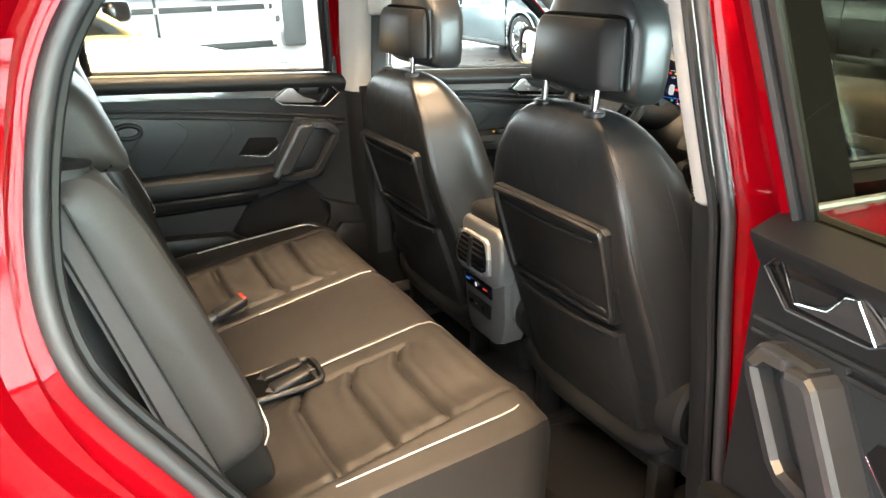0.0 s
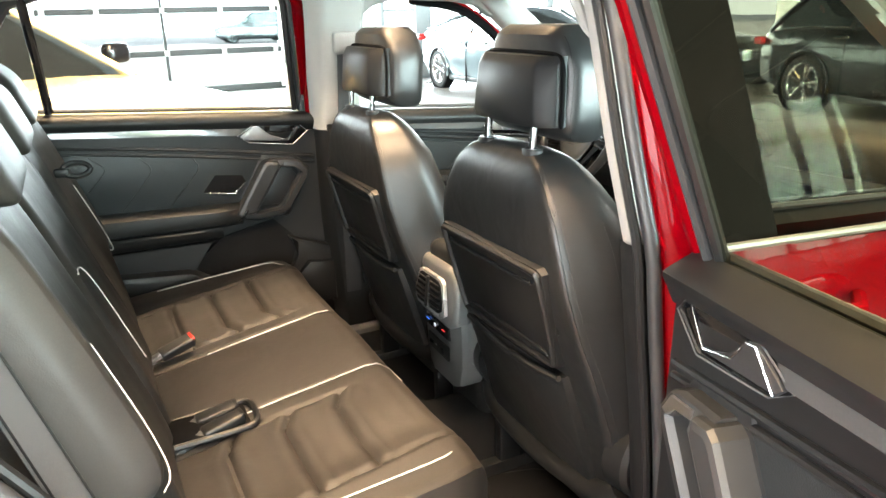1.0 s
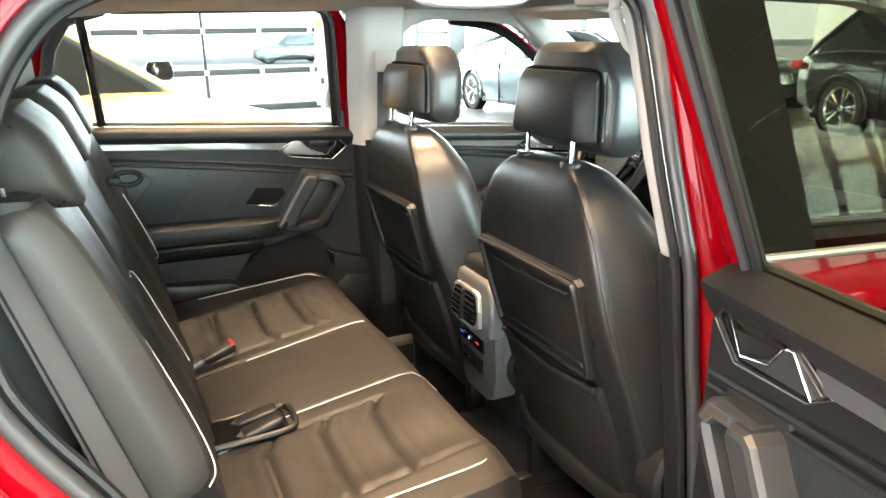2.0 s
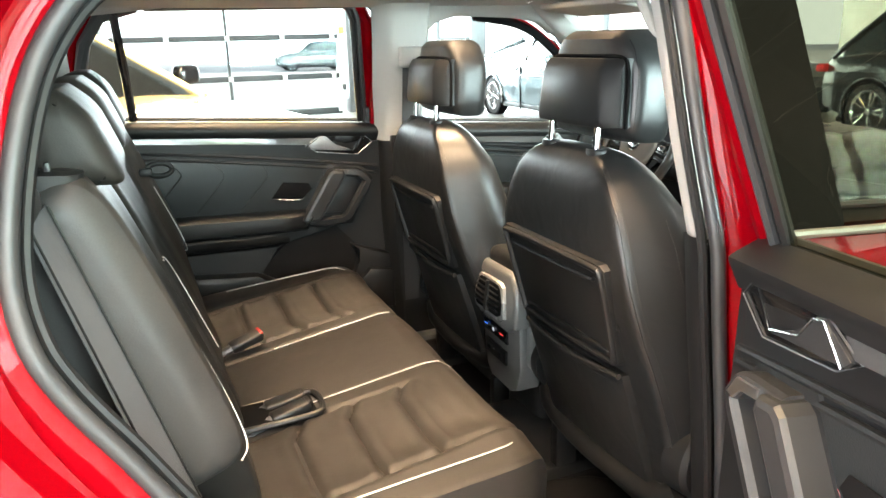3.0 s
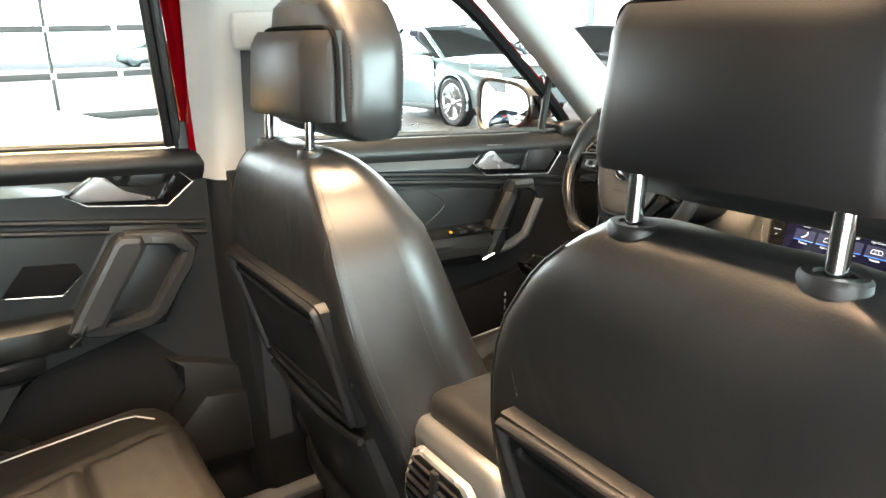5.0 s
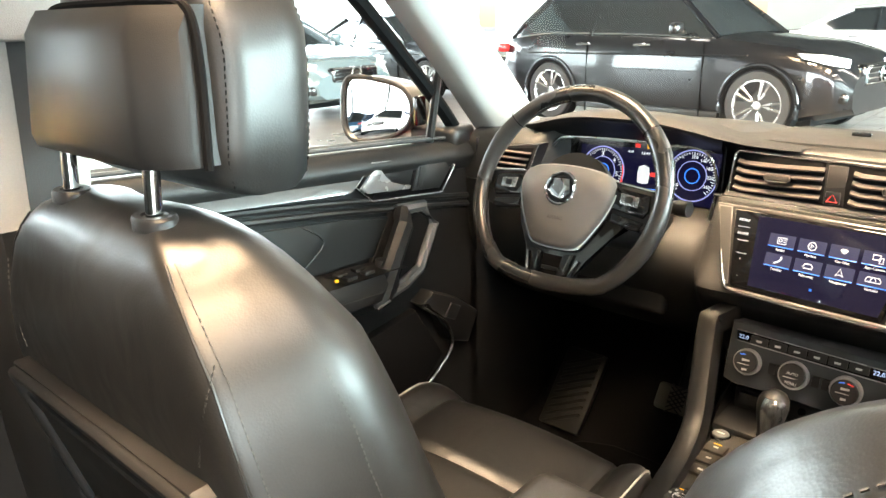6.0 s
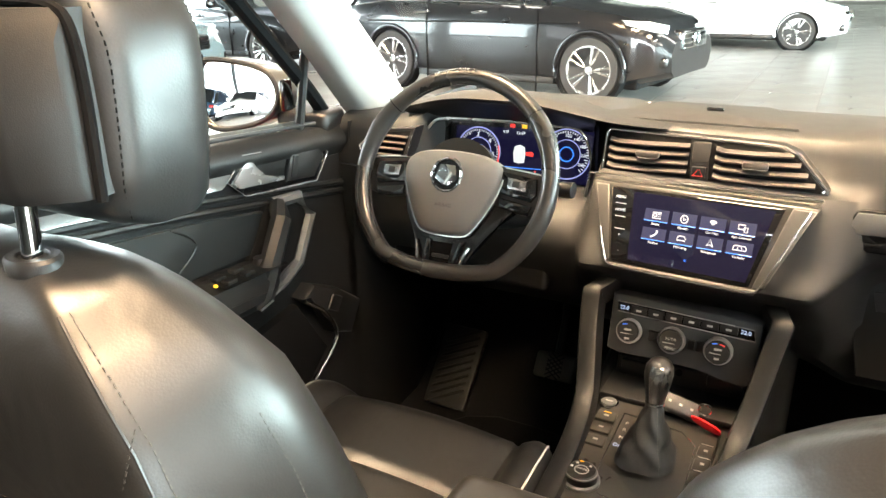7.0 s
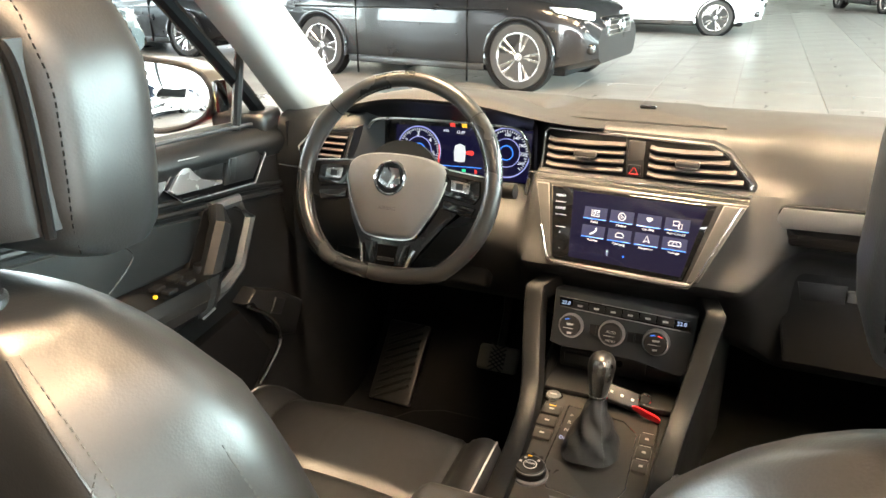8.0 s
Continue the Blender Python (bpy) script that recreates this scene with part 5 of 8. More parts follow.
        # flush black felt plate painting in the pocket mouth's shade, bottle pocket below, raised wing ahead
        part("pocket_mouth_shade", poly([(-0.45, -0.46), (-0.352, -0.376), (-0.19, -0.330), (-0.115, -0.405), (-0.165, -0.53), (-0.42, -0.54)], 0.0, 0.004), CARPET, d, "flush black felt plate, pocket's inner shade put into its colour")
        part("map_pocket", poly([(x0 + 0.10, -0.400), (-0.69, -0.398), (-0.356, -0.373), (-0.448, -0.462), (-0.50, -0.56), (-0.62, -0.58)], 0.0, 0.022, 0.010), PLASTIC, d, "black plastic door pocket")
        part("pocket_lip", poly([(-0.70, -0.452), (-0.452, -0.459), (-0.388, -0.496), (-0.47, -0.525), (-0.62, -0.548)], 0.0, 0.058, 0.022), PLASTIC, d, "rounded bottle pocket edge")
        part("pocket_wing", poly([(-0.150, -0.386), (-0.006, -0.430), (-0.006, -0.62), (-0.20, -0.62), (-0.172, -0.512), (-0.112, -0.452)], 0.0, 0.030, 0.012), PLASTIC, d)
        part("wing_panel", poly([(-0.095, -0.468), (-0.012, -0.476), (-0.012, -0.61), (-0.165, -0.61), (-0.150, -0.525)], 0.02, 0.046, 0.014), PLASTIC, d)
    # window: frame bars and pane
    zt = lambda x: min(1.56, lerp_table(W_TOP, x) + 0.03)
    gm = glass_mat or CLEAR

    def pane(u, v):
        x = x0 + (x1 - x0 - 0.02) * u
        zb = sill(x) - 0.02
        z = zb + (max(zb + 0.005, lerp_table(W_TOP, x if not (front and x < 0.2) else 0.2) + 0.015) - zb) * v
        return V((x, s * (tumble(z, 0.70) + 0.035 - lean * max(0.0, z - sill(x))), z))

    g_ = part("window_pane", grid(pane, 16, 8), gm, d, "tinted window glass" if glass_mat is TINT else "clear window glass")
    if not front:
        fr = [(x1 - 0.035, 0.0), (x1 - 0.05, 0.15), (x1 - 0.065, 0.30), (x1 - 0.08, 0.335), (x1 - 0.13, 0.345)]
        part("frame_front", sweep([P(x, z, -0.03) for x, z in fr], 0.010, 8, flat=0.8), RUBBER, d, "grey rubber window channel")
        part("frame_edge", sweep([P(x + 0.03, z, -0.045) for x, z in fr], 0.02, 8), RED, d)
        part("frame_inner", sweep([P(x - 0.015, z, -0.036) for x, z in fr], 0.009, 8), PLASTIC_HARD, d)
        part("frame_top", sweep([P(x, sillz, -0.03) for x, sillz in ((x1 - 0.10, 0.345), (-0.4, 0.325), (-0.68, 0.305))], 0.016, 8), RUBBER, d)
        part("quarter_bar", sweep([P(-0.742, 0.0, -0.03), P(-0.748, 0.15, -0.03), P(-0.757, 0.31, -0.03)], 0.0105, 8, flat=1.1), GLOSS_BLACK, d, "black quarter-light bar")
        part("rear_frame", sweep([P(-0.865, -0.02, -0.04), P(-0.86, 0.10, -0.04), P(-0.835, 0.20, -0.04), P(-0.79, 0.27, -0.04), P(-0.70, 0.302, -0.04)], 0.017, 8), RUBBER, d)
        part("rear_frame_edge", sweep([P(-0.885, -0.02, -0.05), P(-0.88, 0.10, -0.05), P(-0.855, 0.21, -0.05), P(-0.80, 0.29, -0.05)], 0.014, 8), RED, d)
    else:
        part("corner_bar", sweep([V((0.80, s * (tumble(1.15, 0.70) + 0.03), 1.13)), V((0.80, s * (tumble(1.3, 0.70) + 0.03), 1.315))], 0.009, 8), PLASTIC_HARD, d, "black corner window bar")
        part("seal_line", sweep([P(x, 0.004, -0.02) for x in xs], 0.004, 6), RUBBER, d)
    part("window_seal", sweep([P(x, 0.003, -0.048) for x in xs], 0.006, 6), RUBBER, d)
    chrome_y, chrome_z = (0.885, -0.04) if s > 0 else (0.885, 0.006) if front else (0.762, -0.010)
    # near strips are a duller copy, darker reflection put into the material
    part("outer_chrome", sweep([V((x, s * chrome_y, sill(x) + chrome_z)) for x in [ox0 + 0.01] + xs], 0.006, 8), CHROME if s > 0 else LEVER, d, "bright outer waist strip")
    # outer handle with its dished recess
    hx0 = ox0 + 0.12
    part("handle_dish", revolve([(0.001, 0.004), (0.05, 0.003), (0.062, 0.0), (0.066, -0.004)], 28, facing((hx0 + 0.07, s * 0.885, 1.10), (0, s, 0)) @ Matrix.Diagonal((1.5, 0.7, 1, 1))), RED, d)
    part("outer_handle", sweep([V((hx0 - 0.02, s * 0.895, 1.105)), V((hx0 + 0.02, s * 0.925, 1.105)), V((hx0 + 0.12, s * 0.925, 1.10)), V((hx0 + 0.16, s * 0.895, 1.10))], 0.011, 8, flat=1.0), RED, d)
    return d


door(1, -0.875, -0.035, "rear", "closed black rear door card with grey decor strip")
HINGE = V((0.066, -0.807, 0))
OPEN = Matrix.Translation(HINGE) @ Matrix.Rotation(radians(74.0), 4, "Z") @ Matrix.Translation(-HINGE + V((0.015, 0.013, 0)))
door(-1, -0.875, -0.035, "rear", "wide open red rear door with tinted window", OPEN, TINT)
door(1, 0.10, 0.915, "front", "closed driver's door with switches and bright pull bar")
door(-1, 0.07, 0.915, "front", "closed red front passenger door")

# outer gap cover of the near pillar
pc = thing("pillar_cover", "black outer pillar cover", "pillar cover")
part("cover", grid(lambda u, v: V((-0.055 + 0.13 * u - 0.02 * v, -tumble(1.2 + 0.32 * v, 0.885) + 0.03 * v, 1.2 + 0.32 * v)), 3, 6), DARK, pc)

# driver's wing mirror
wm = thing("wing_mirror", "dark grey wing mirror with black base", "wing mirror", at=(0.83, 0.86, 1.2))
NM = V((-0.977, -0.190, 0.09)).normalized()
mm = facing((-0.03, 0.012, 0.0), NM)
outline = chaikin([V((a, b, 0)) for a, b in ((0.088, 0.02), (0.06, 0.055), (-0.05, 0.07), (-0.085, 0.062), (-0.09, 0.0), (-0.082, -0.055), (-0.04, -0.07), (0.05, -0.05), (0.085, -0.02))], 3, closed=True)
rings = [[mm @ V((p.x * k, p.y * k, 0.0015 - 0.0022 * k * k)) for p in outline] for k in (0.02, 0.3, 0.6, 0.85, 0.98)]
part("mirror_glass", loft(rings), MIRROR, wm, "mirror glass showing the hall behind", smooth=60)
rings = [[mm @ V((p.x * k, p.y * k, h)) for p in outline] for k, h in ((0.97, -0.006), (0.99, 0.004), (1.02, 0.006), (1.045, -0.004), (1.07, -0.03), (1.08, -0.08), (0.85, -0.12), (0.45, -0.14))]
part("housing", loft(rings), mat("silver_mirror_cap", (0.07, 0.07, 0.068), 0.3, metal=0.4, coat=0.4), wm, "dark grey painted cap")
part("rim", sweep([mm @ V((p.x * 1.02, p.y * 1.02, 0.003)) for p in outline], 0.0055, 8, closed=True), PLASTIC_HARD, wm)
part("foot", rbox((0.05, -0.10, -0.055), (0.10, 0.11, 0.05), 0.014, 3, E3(0, 0, 14)), PLASTIC_HARD, wm)
part("side_indicator", rbox((-0.012, -0.093, 0.005), (0.03, 0.012, 0.06), 0.005), GLOSS_BLACK, wm)

# ---- dashboard ----
dash = thing("dashboard", "black soft-touch dashboard with vents, display and screen", "dashboard", at=(0.95, 0, 0.9))
DINV = Matrix.Translation((-0.95, 0, -0.9))


def dpart(name, bm, material, parent=None, label="", smooth=38):
    bmesh.ops.transform(bm, matrix=DINV, verts=bm.verts)
    return part(name, bm, material, parent or dash, label, smooth)


def dtext(name, words, size, m, material, parent):
    return text_part(name, words, size, DINV @ m, material, parent)


def sect(*pts):
    return pts


S_PASS = sect((1.38, 1.08), (1.34, 1.150), (1.24, 1.168), (1.10, 1.180), (0.99, 1.188), (0.945, 1.186), (0.917, 1.165), (0.905, 1.12), (0.90, 1.09), (0.903, 1.018), (0.93, 1.0), (0.955, 0.972), (0.945, 0.86), (0.99, 0.74), (1.2, 0.70), (1.38, 0.85))
S_MID = sect((1.38, 1.08), (1.34, 1.150), (1.24, 1.168), (1.10, 1.176), (1.01, 1.177), (0.975, 1.172), (0.962, 1.162), (0.945, 1.10), (0.895, 1.092), (0.868, 0.985), (0.842, 0.958), (0.852, 0.938), (0.885, 0.915), (0.95, 0.80), (1.2, 0.70), (1.38, 0.85))
S_DRIV = sect((1.38, 1.08), (1.34, 1.150), (1.26, 1.170), (1.16, 1.186), (1.07, 1.192), (1.02, 1.188), (0.985, 1.165), (0.975, 1.06), (0.945, 1.035), (0.90, 1.01), (0.885, 0.97), (0.895, 0.93), (0.93, 0.87), (1.0, 0.80), (1.2, 0.70), (1.38, 0.85))
S_LEFT = sect((1.36, 1.08), (1.28, 1.145), (1.20, 1.155), (1.10, 1.16), (0.98, 1.165), (0.92, 1.164), (0.895, 1.15), (0.882, 1.085), (0.882, 1.06), (0.885, 1.01), (0.89, 0.96), (0.90, 0.92), (0.93, 0.87), (1.0, 0.80), (1.2, 0.70), (1.36, 0.85))
DASH_SECTIONS = [(-0.70, S_PASS), (-0.40, S_PASS), (-0.27, S_PASS), (-0.168, S_MID), (0.175, S_MID), (0.205, S_DRIV), (0.50, S_DRIV), (0.545, S_LEFT), (0.70, S_LEFT)]


def dash_section(y):
    for (a, sa), (b, sb) in zip(DASH_SECTIONS, DASH_SECTIONS[1:]):
        if y <= b:
            f = max(0.0, (y - a) / (b - a))
            f = f * f * (3 - 2 * f)
            return [V((p[0] + (q[0] - p[0]) * f, y, p[1] + (q[1] - p[1]) * f)) for p, q in zip(sa, sb)]
    return [V((p[0], y, p[1])) for p in DASH_SECTIONS[-1][1]]


ys = [-0.70 + 1.40 * i / 140 for i in range(141)]
bm = loft([chaikin(dash_section(y), 1) for y in ys], closed=False, caps=False)
dpart("main_moulding", bm, DASH_SOFT, None, "black soft-touch moulding")
# hood over the driver's display
def hood(u, v):
    y = 0.075 + 0.515 * v
    w = 0.185 if y < 0.385 else 0.165
    k = math.exp(-(abs(y - 0.385) / w) ** 3.0)
    x = 0.952 - 0.046 * k ** 0.6 + (0.10 + 0.16 * k) * u
    z = 1.171 + 0.046 * k * (1 - u ** 1.7) + 0.008 * u - 0.010 * k * max(0, 0.12 - u) / 0.12
    return V((x, y, z))


dpart("display_hood", grid(hood, 18, 40), DASH_SOFT, None, "hood over the driver's display")
under = []
for i in range(41):
    v = i / 40
    p = hood(0, v)
    if p.y > 0.18:
        f = (p.y - 0.18) / 0.41
        under.append([p, p + V((0.004, 0, -0.006)), V((0.955, 0.19 + 0.355 * f, p.z - 0.020)), V((0.985, 0.20 + 0.335 * f, 1.150))])
dpart("hood_lining", loft(under, closed=False, caps=False), PLASTIC_HARD)
cheek_l = [[V((0.92, 0.555, z)), V((0.955, 0.545, z)), V((0.985, 0.53, z))] for z in (1.02, 1.08, 1.13, 1.165)]
dpart("hood_cheek", loft(cheek_l, closed=False, caps=False), PLASTIC_HARD)
cheek_r = [[V((0.93, 0.183, z)), V((0.96, 0.192, z)), V((0.985, 0.205, z))] for z in (1.02, 1.08, 1.13, 1.165)]
dpart("hood_cheek", loft(cheek_r, closed=False, caps=False), PLASTIC_HARD)
line = chaikin([V((0.935, 0.545, 1.02)), V((0.94, 0.562, 1.075)), V((0.94, 0.52, 1.150)), V((0.94, 0.49, 1.163)), V((0.94, 0.25, 1.165)), V((0.945, 0.215, 1.158)), V((0.95, 0.197, 1.11)), V((0.945, 0.205, 1.04))], 2)
dpart("display_trim", sweep(line, 0.0026, 6), SATIN, None, "thin satin metal line round the display")
# speaker plate on top
tp_ = lambda a, b, d: V((a, b, 1.1775 + (a - 1.0) * -0.012 + d))
dpart("speaker_plate", prism([(0.995, 0.150), (0.995, -0.12), (1.03, -0.11), (1.19, -0.075), (1.21, -0.06), (1.21, 0.13), (1.19, 0.145)], tp_, -0.006, 0.0012, 0.001), DASH_SOFT, None, "top speaker plate")
dpart("light_sensor", rbox((1.12, 0.025, 1.181), (0.012, 0.03, 0.006), 0.002), GLOSS_BLACK)
# driver's display
disp = dpart("driver_display", prism([(0.535, 1.025), (0.545, 1.075), (0.515, 1.148), (0.495, 1.156), (0.235, 1.158), (0.212, 1.148), (0.202, 1.105), (0.215, 1.03)], lambda a, b, d: V((0.972 + 0.12 * (b - 1.1) - d, a, b)), -0.02, 0.0, 0.0), GLOSS_BLACK, None, "glowing digital driver's display")


def DP(y, z, d=0.0015):
    return V((0.972 + 0.12 * (z - 1.1) - d, y, z))


def dm(y, z, d=0.0015):
    return facing(DP(y, z, d), (-1, 0, 0.12))


dpart("display_glow", prism([(0.48, 1.055), (0.48, 1.142), (0.205, 1.15), (0.207, 1.055)], lambda a, b, d: DP(a, b, d), -0.001, 0.0008), SCREEN, disp)
for cy, cz, first in ((0.43, 1.097, True), (0.253, 1.107, False)):
    r = 0.045
    circ = lambda rr, n=48, a0=0.0, a1=2 * math.pi: [DP(cy + rr * math.cos(a0 + (a1 - a0) * i / n), cz + rr * math.sin(a0 + (a1 - a0) * i / n)) for i in range(n)]
    dial = dpart("dial_ring", sweep(circ(r), 0.0012, 6, closed=True), mat("dial_violet", (0.1, 0.1, 0.2), 0.3, vary=0.0, emit=(0.35, 0.38, 0.85), strength=0.8), disp, "violet-white glowing dial")
    dpart("inner_ring", sweep(circ(0.026), 0.0008, 6, closed=True), mat("dial_violet", (0, 0, 0)), dial)
    dpart("hub_ring", sweep(circ(0.013), 0.001, 6, closed=True), ICON_BLUE, dial)
    ticks = bmesh.new()
    for i in range(41):
        a = radians(225 - 270 * i / 40)
        ln = 0.007 if i % 5 == 0 else 0.004
        rbox(DP(cy - (r - 0.003 - ln / 2) * math.cos(a), cz + (r - 0.003 - ln / 2) * math.sin(a)), (0.0006, ln, 0.0011), 0, m=Matrix.Rotation(-a, 4, "X"), bm=ticks)
    tagged(dpart("tick_marks", ticks, ICON, dial), kind="stuff")
    if first:
        dpart("red_arc", sweep([DP(cy - 0.0415, cz - 0.02), DP(cy - 0.044, cz), DP(cy - 0.042, cz + 0.014)], 0.0018, 6), ICON_RED, dial)
        for w, a in (("1", 205), ("2", 150), ("3", 95), ("4", 42), ("5", -8)):
            dtext("digit", w, 0.0125, dm(cy - 0.031 * math.cos(radians(a)), cz + 0.031 * math.sin(radians(a))), ICON, dial)
        dtext("digit", "0\u00b0", 0.010, dm(cy, cz), ICON, dial)
    else:
        for w, a in (("20", 215), ("100", 88), ("140", 58), ("180", 28), ("220", 0), ("260", -30)):
            dtext("digit", w, 0.0085, dm(cy - 0.033 * math.cos(radians(a)), cz + 0.033 * math.sin(radians(a))), ICON, dial)
dtext("clock_digits", "13:49", 0.008, dm(0.345, 1.137), ICON, disp)
dtext("reading", "4.50", 0.0065, dm(0.375, 1.138), ICON, disp)
dtext("distance_digits", "90423", 0.0075, dm(0.302, 1.057), ICON, disp)
dpart("warning_lamp", rbox(DP(0.362, 1.150), (0.001, 0.010, 0.007), 0.0004), ICON_RED, disp)
dpart("warning_lamp", rbox(DP(0.338, 1.150), (0.001, 0.010, 0.007), 0.0004), ICON_AMBER, disp)
dpart("status_lamp", rbox(DP(0.335, 1.066), (0.001, 0.008, 0.006), 0.0004), ICON_GREEN, disp)
dpart("status_lamp", rbox(DP(0.311, 1.066), (0.001, 0.004, 0.008), 0.0004), ICON_RED, disp)
dpart("blue_line", sweep([DP(0.385, 1.072), DP(0.30, 1.074)], 0.0007, 4), ICON_BLUE, disp)
sym = [(0.3555, 1.083), (0.357, 1.10), (0.355, 1.112), (0.345, 1.116), (0.335, 1.112), (0.333, 1.10), (0.3345, 1.083), (0.345, 1.081)]
dpart("car_symbol", prism(sym, lambda a, b, d: DP(a, b, d), 0.0, 0.0016), mat("car_symbol_white", (0.5, 0.5, 0.5), 0.4, vary=0.0, emit=(0.7, 0.72, 0.75), strength=0.8), disp)
dpart("door_symbol", prism([(0.332, 1.103), (0.332, 1.097), (0.318, 1.096), (0.316, 1.101), (0.320, 1.105)], lambda a, b, d: DP(a, b, d), 0.0, 0.0018), ICON_RED, disp)
# middle vents
def VP(y, z, d=0.0):
    return V((0.931 + 0.30 * (z - 1.10) + 0.05 * y - d, y, z))


vent_frames = {
    "left": [(0.172, 1.098), (0.172, 1.158), (0.166, 1.163), (0.034, 1.160), (0.026, 1.098)],
    "right": [(-0.002, 1.098), (0.004, 1.159), (-0.10, 1.156), (-0.125, 1.146), (-0.168, 1.104), (-0.166, 1.098)],
}
mid = dpart("vent_surround", prism([(0.178, 1.092), (0.178, 1.162), (0.172, 1.168), (-0.105, 1.163), (-0.132, 1.152), (-0.178, 1.104), (-0.176, 1.092)], lambda a, b, d: VP(a, b, d), -0.03, 0.004, 0.003), PLASTIC_HARD, None, "vent surround with bright outline")
dpart("outline", sweep([VP(a, b, 0.006) for a, b in ((0.174, 1.097), (0.174, 1.158), (0.168, 1.164), (-0.102, 1.159), (-0.127, 1.149), (-0.171, 1.106), (-0.169, 1.100))], 0.0015, 6), SATIN, mid)
for key, fr in vent_frames.items():
    v = dpart("air_vent", prism(fr, lambda a, b, d: VP(a, b, d), -0.01, 0.0055, 0.001), DARK, mid, "air vent with four slats")
    for i in range(4):
        z = 1.107 + 0.0135 * i
        a = fr[0][0] - 0.006
        b_ = (0.033 if key == "left" else -0.157 + 0.012 * i)
        zz = [(a, z), (a - 0.012, z - 0.003), ((a + b_) / 2, z - 0.003), (b_, z)]
        slat = loft([[VP(y, zv + 0.0050, 0.0), VP(y, zv - 0.0015, 0.0125), VP(y, zv + 0.0008, 0.0135), VP(y, zv + 0.0082, 0.0)] for y, zv in zz])
        dpart("slat", slat, SLAT, v)
    ty = 0.098 if key == "left" else -0.07
    dpart("vent_tab", rbox(VP(ty, 1.131, 0.016), (0.014, 0.038, 0.011), 0.003), SLAT, v)
    dpart("tab_line", sweep([VP(ty + 0.017, 1.126, 0.0225), VP(ty - 0.017, 1.126, 0.0225)], 0.0012, 6), SATIN, v)
    for i in range(5):
        dpart("thumb_wheel", rbox(VP(ty - 0.012 + 0.006 * i, 1.094, 0.007), (0.004, 0.004, 0.006), 0.001), PLASTIC_GREY, v)
hz = dpart("hazard_switch", rbox(VP(0.014, 1.110, 0.008), (0.006, 0.022, 0.020), 0.003), PLASTIC_HARD, mid, "hazard switch with red triangle")
tri = [VP(0.014 + 0.0075, 1.105, 0.0118), VP(0.014 - 0.0075, 1.105, 0.0118), VP(0.014, 1.1165, 0.0118)]
dpart("triangle", sweep(tri, 0.0011, 6, closed=True), ICON_RED, hz)
dpart("plate", rbox(VP(0.014, 1.138, 0.005), (0.006, 0.027, 0.040), 0.002), SLAT, mid)
dpart("print_bar", rbox(VP(0.014, 1.152, 0.0085), (0.0006, 0.016, 0.0016), 0), PRINT_DIM, mid)
# bright ledge below the vents
dpart("ledge_line", sweep([V((0.905 + 0.05 * y, y, 1.0935)) for y in (0.19, 0.1, 0.0, -0.1, -0.172)], 0.0022, 8), SATIN, None, "satin metal ledge line")
# screen with its frame
def SP(y, z, d=0.0):
    return V((0.834 + 0.36 * (z - 0.965) + 0.07 * (y - 0.01) - d, y, z))


frame_ = [(0.172, 1.090), (-0.170, 1.090), (-0.112, 0.968), (-0.100, 0.957), (0.125, 0.959), (0.138, 0.970)]
scr = dpart("screen_frame", prism(frame_, lambda a, b, d: SP(a, b, d), -0.05, 0.004, 0.004), DARK_SATIN, None, "centre screen in a dark satin frame")
bezel_line = chaikin([SP(a, b, 0.006) for a, b in ((0.150, 1.02), (0.134, 0.968), (0.12, 0.961), (-0.095, 0.959), (-0.107, 0.968), (-0.130, 1.02), (-0.158, 1.085))], 2)
dpart("bright_edge", sweep(bezel_line, 0.0018, 6), SATIN, scr)
SIDE_SATIN = mat("satin_screen_trim", (0.06, 0.059, 0.057), 0.42, metal=0.3, vary=0.06)
dpart("side_trim", prism([(0.168, 1.086), (0.146, 1.086), (0.127, 0.972), (0.137, 0.967)], lambda a, b, d: SP(a, b, d), 0.0, 0.0062, 0.002), SIDE_SATIN, scr)
dpart("side_trim", prism([(-0.134, 1.086), (-0.166, 1.086), (-0.113, 0.970), (-0.096, 0.967)], lambda a, b, d: SP(a, b, d), 0.0, 0.0062, 0.002), SIDE_SATIN, scr)
dpart("lower_trim", prism([(0.135, 0.9665), (-0.105, 0.9655), (-0.100, 0.957), (0.125, 0.959)], lambda a, b, d: SP(a, b, d), 0.0, 0.0062, 0.002), SIDE_SATIN, scr)
sc_bm = prism([(0.140, 1.084), (-0.125, 1.084), (-0.122, 1.082), (-0.092, 0.970), (-0.088, 0.967), (0.120, 0.969), (0.124, 0.973)], lambda a, b, d: SP(a, b, d), 0.0, 0.0065, 0.001)
pane = dpart("screen_glass", sc_bm, GLOSS_BLACK, scr, "dark glass")
dpart("screen_image", prism([(0.102, 1.080), (-0.112, 1.080), (-0.086, 0.974), (0.096, 0.976)], lambda a, b, d: SP(a, b, d), 0.0065, 0.0068), SCREEN, pane, "dark violet glowing menu")
sm = lambda y, z: facing(SP(y, z, 0.0078), (-1, 0.07, 0.36))
names = (("Radio", "Medien", "Car-Net", "App-Connect"), ("Telefon", "Fahrzeug", "Navigation", "Verkehr"))
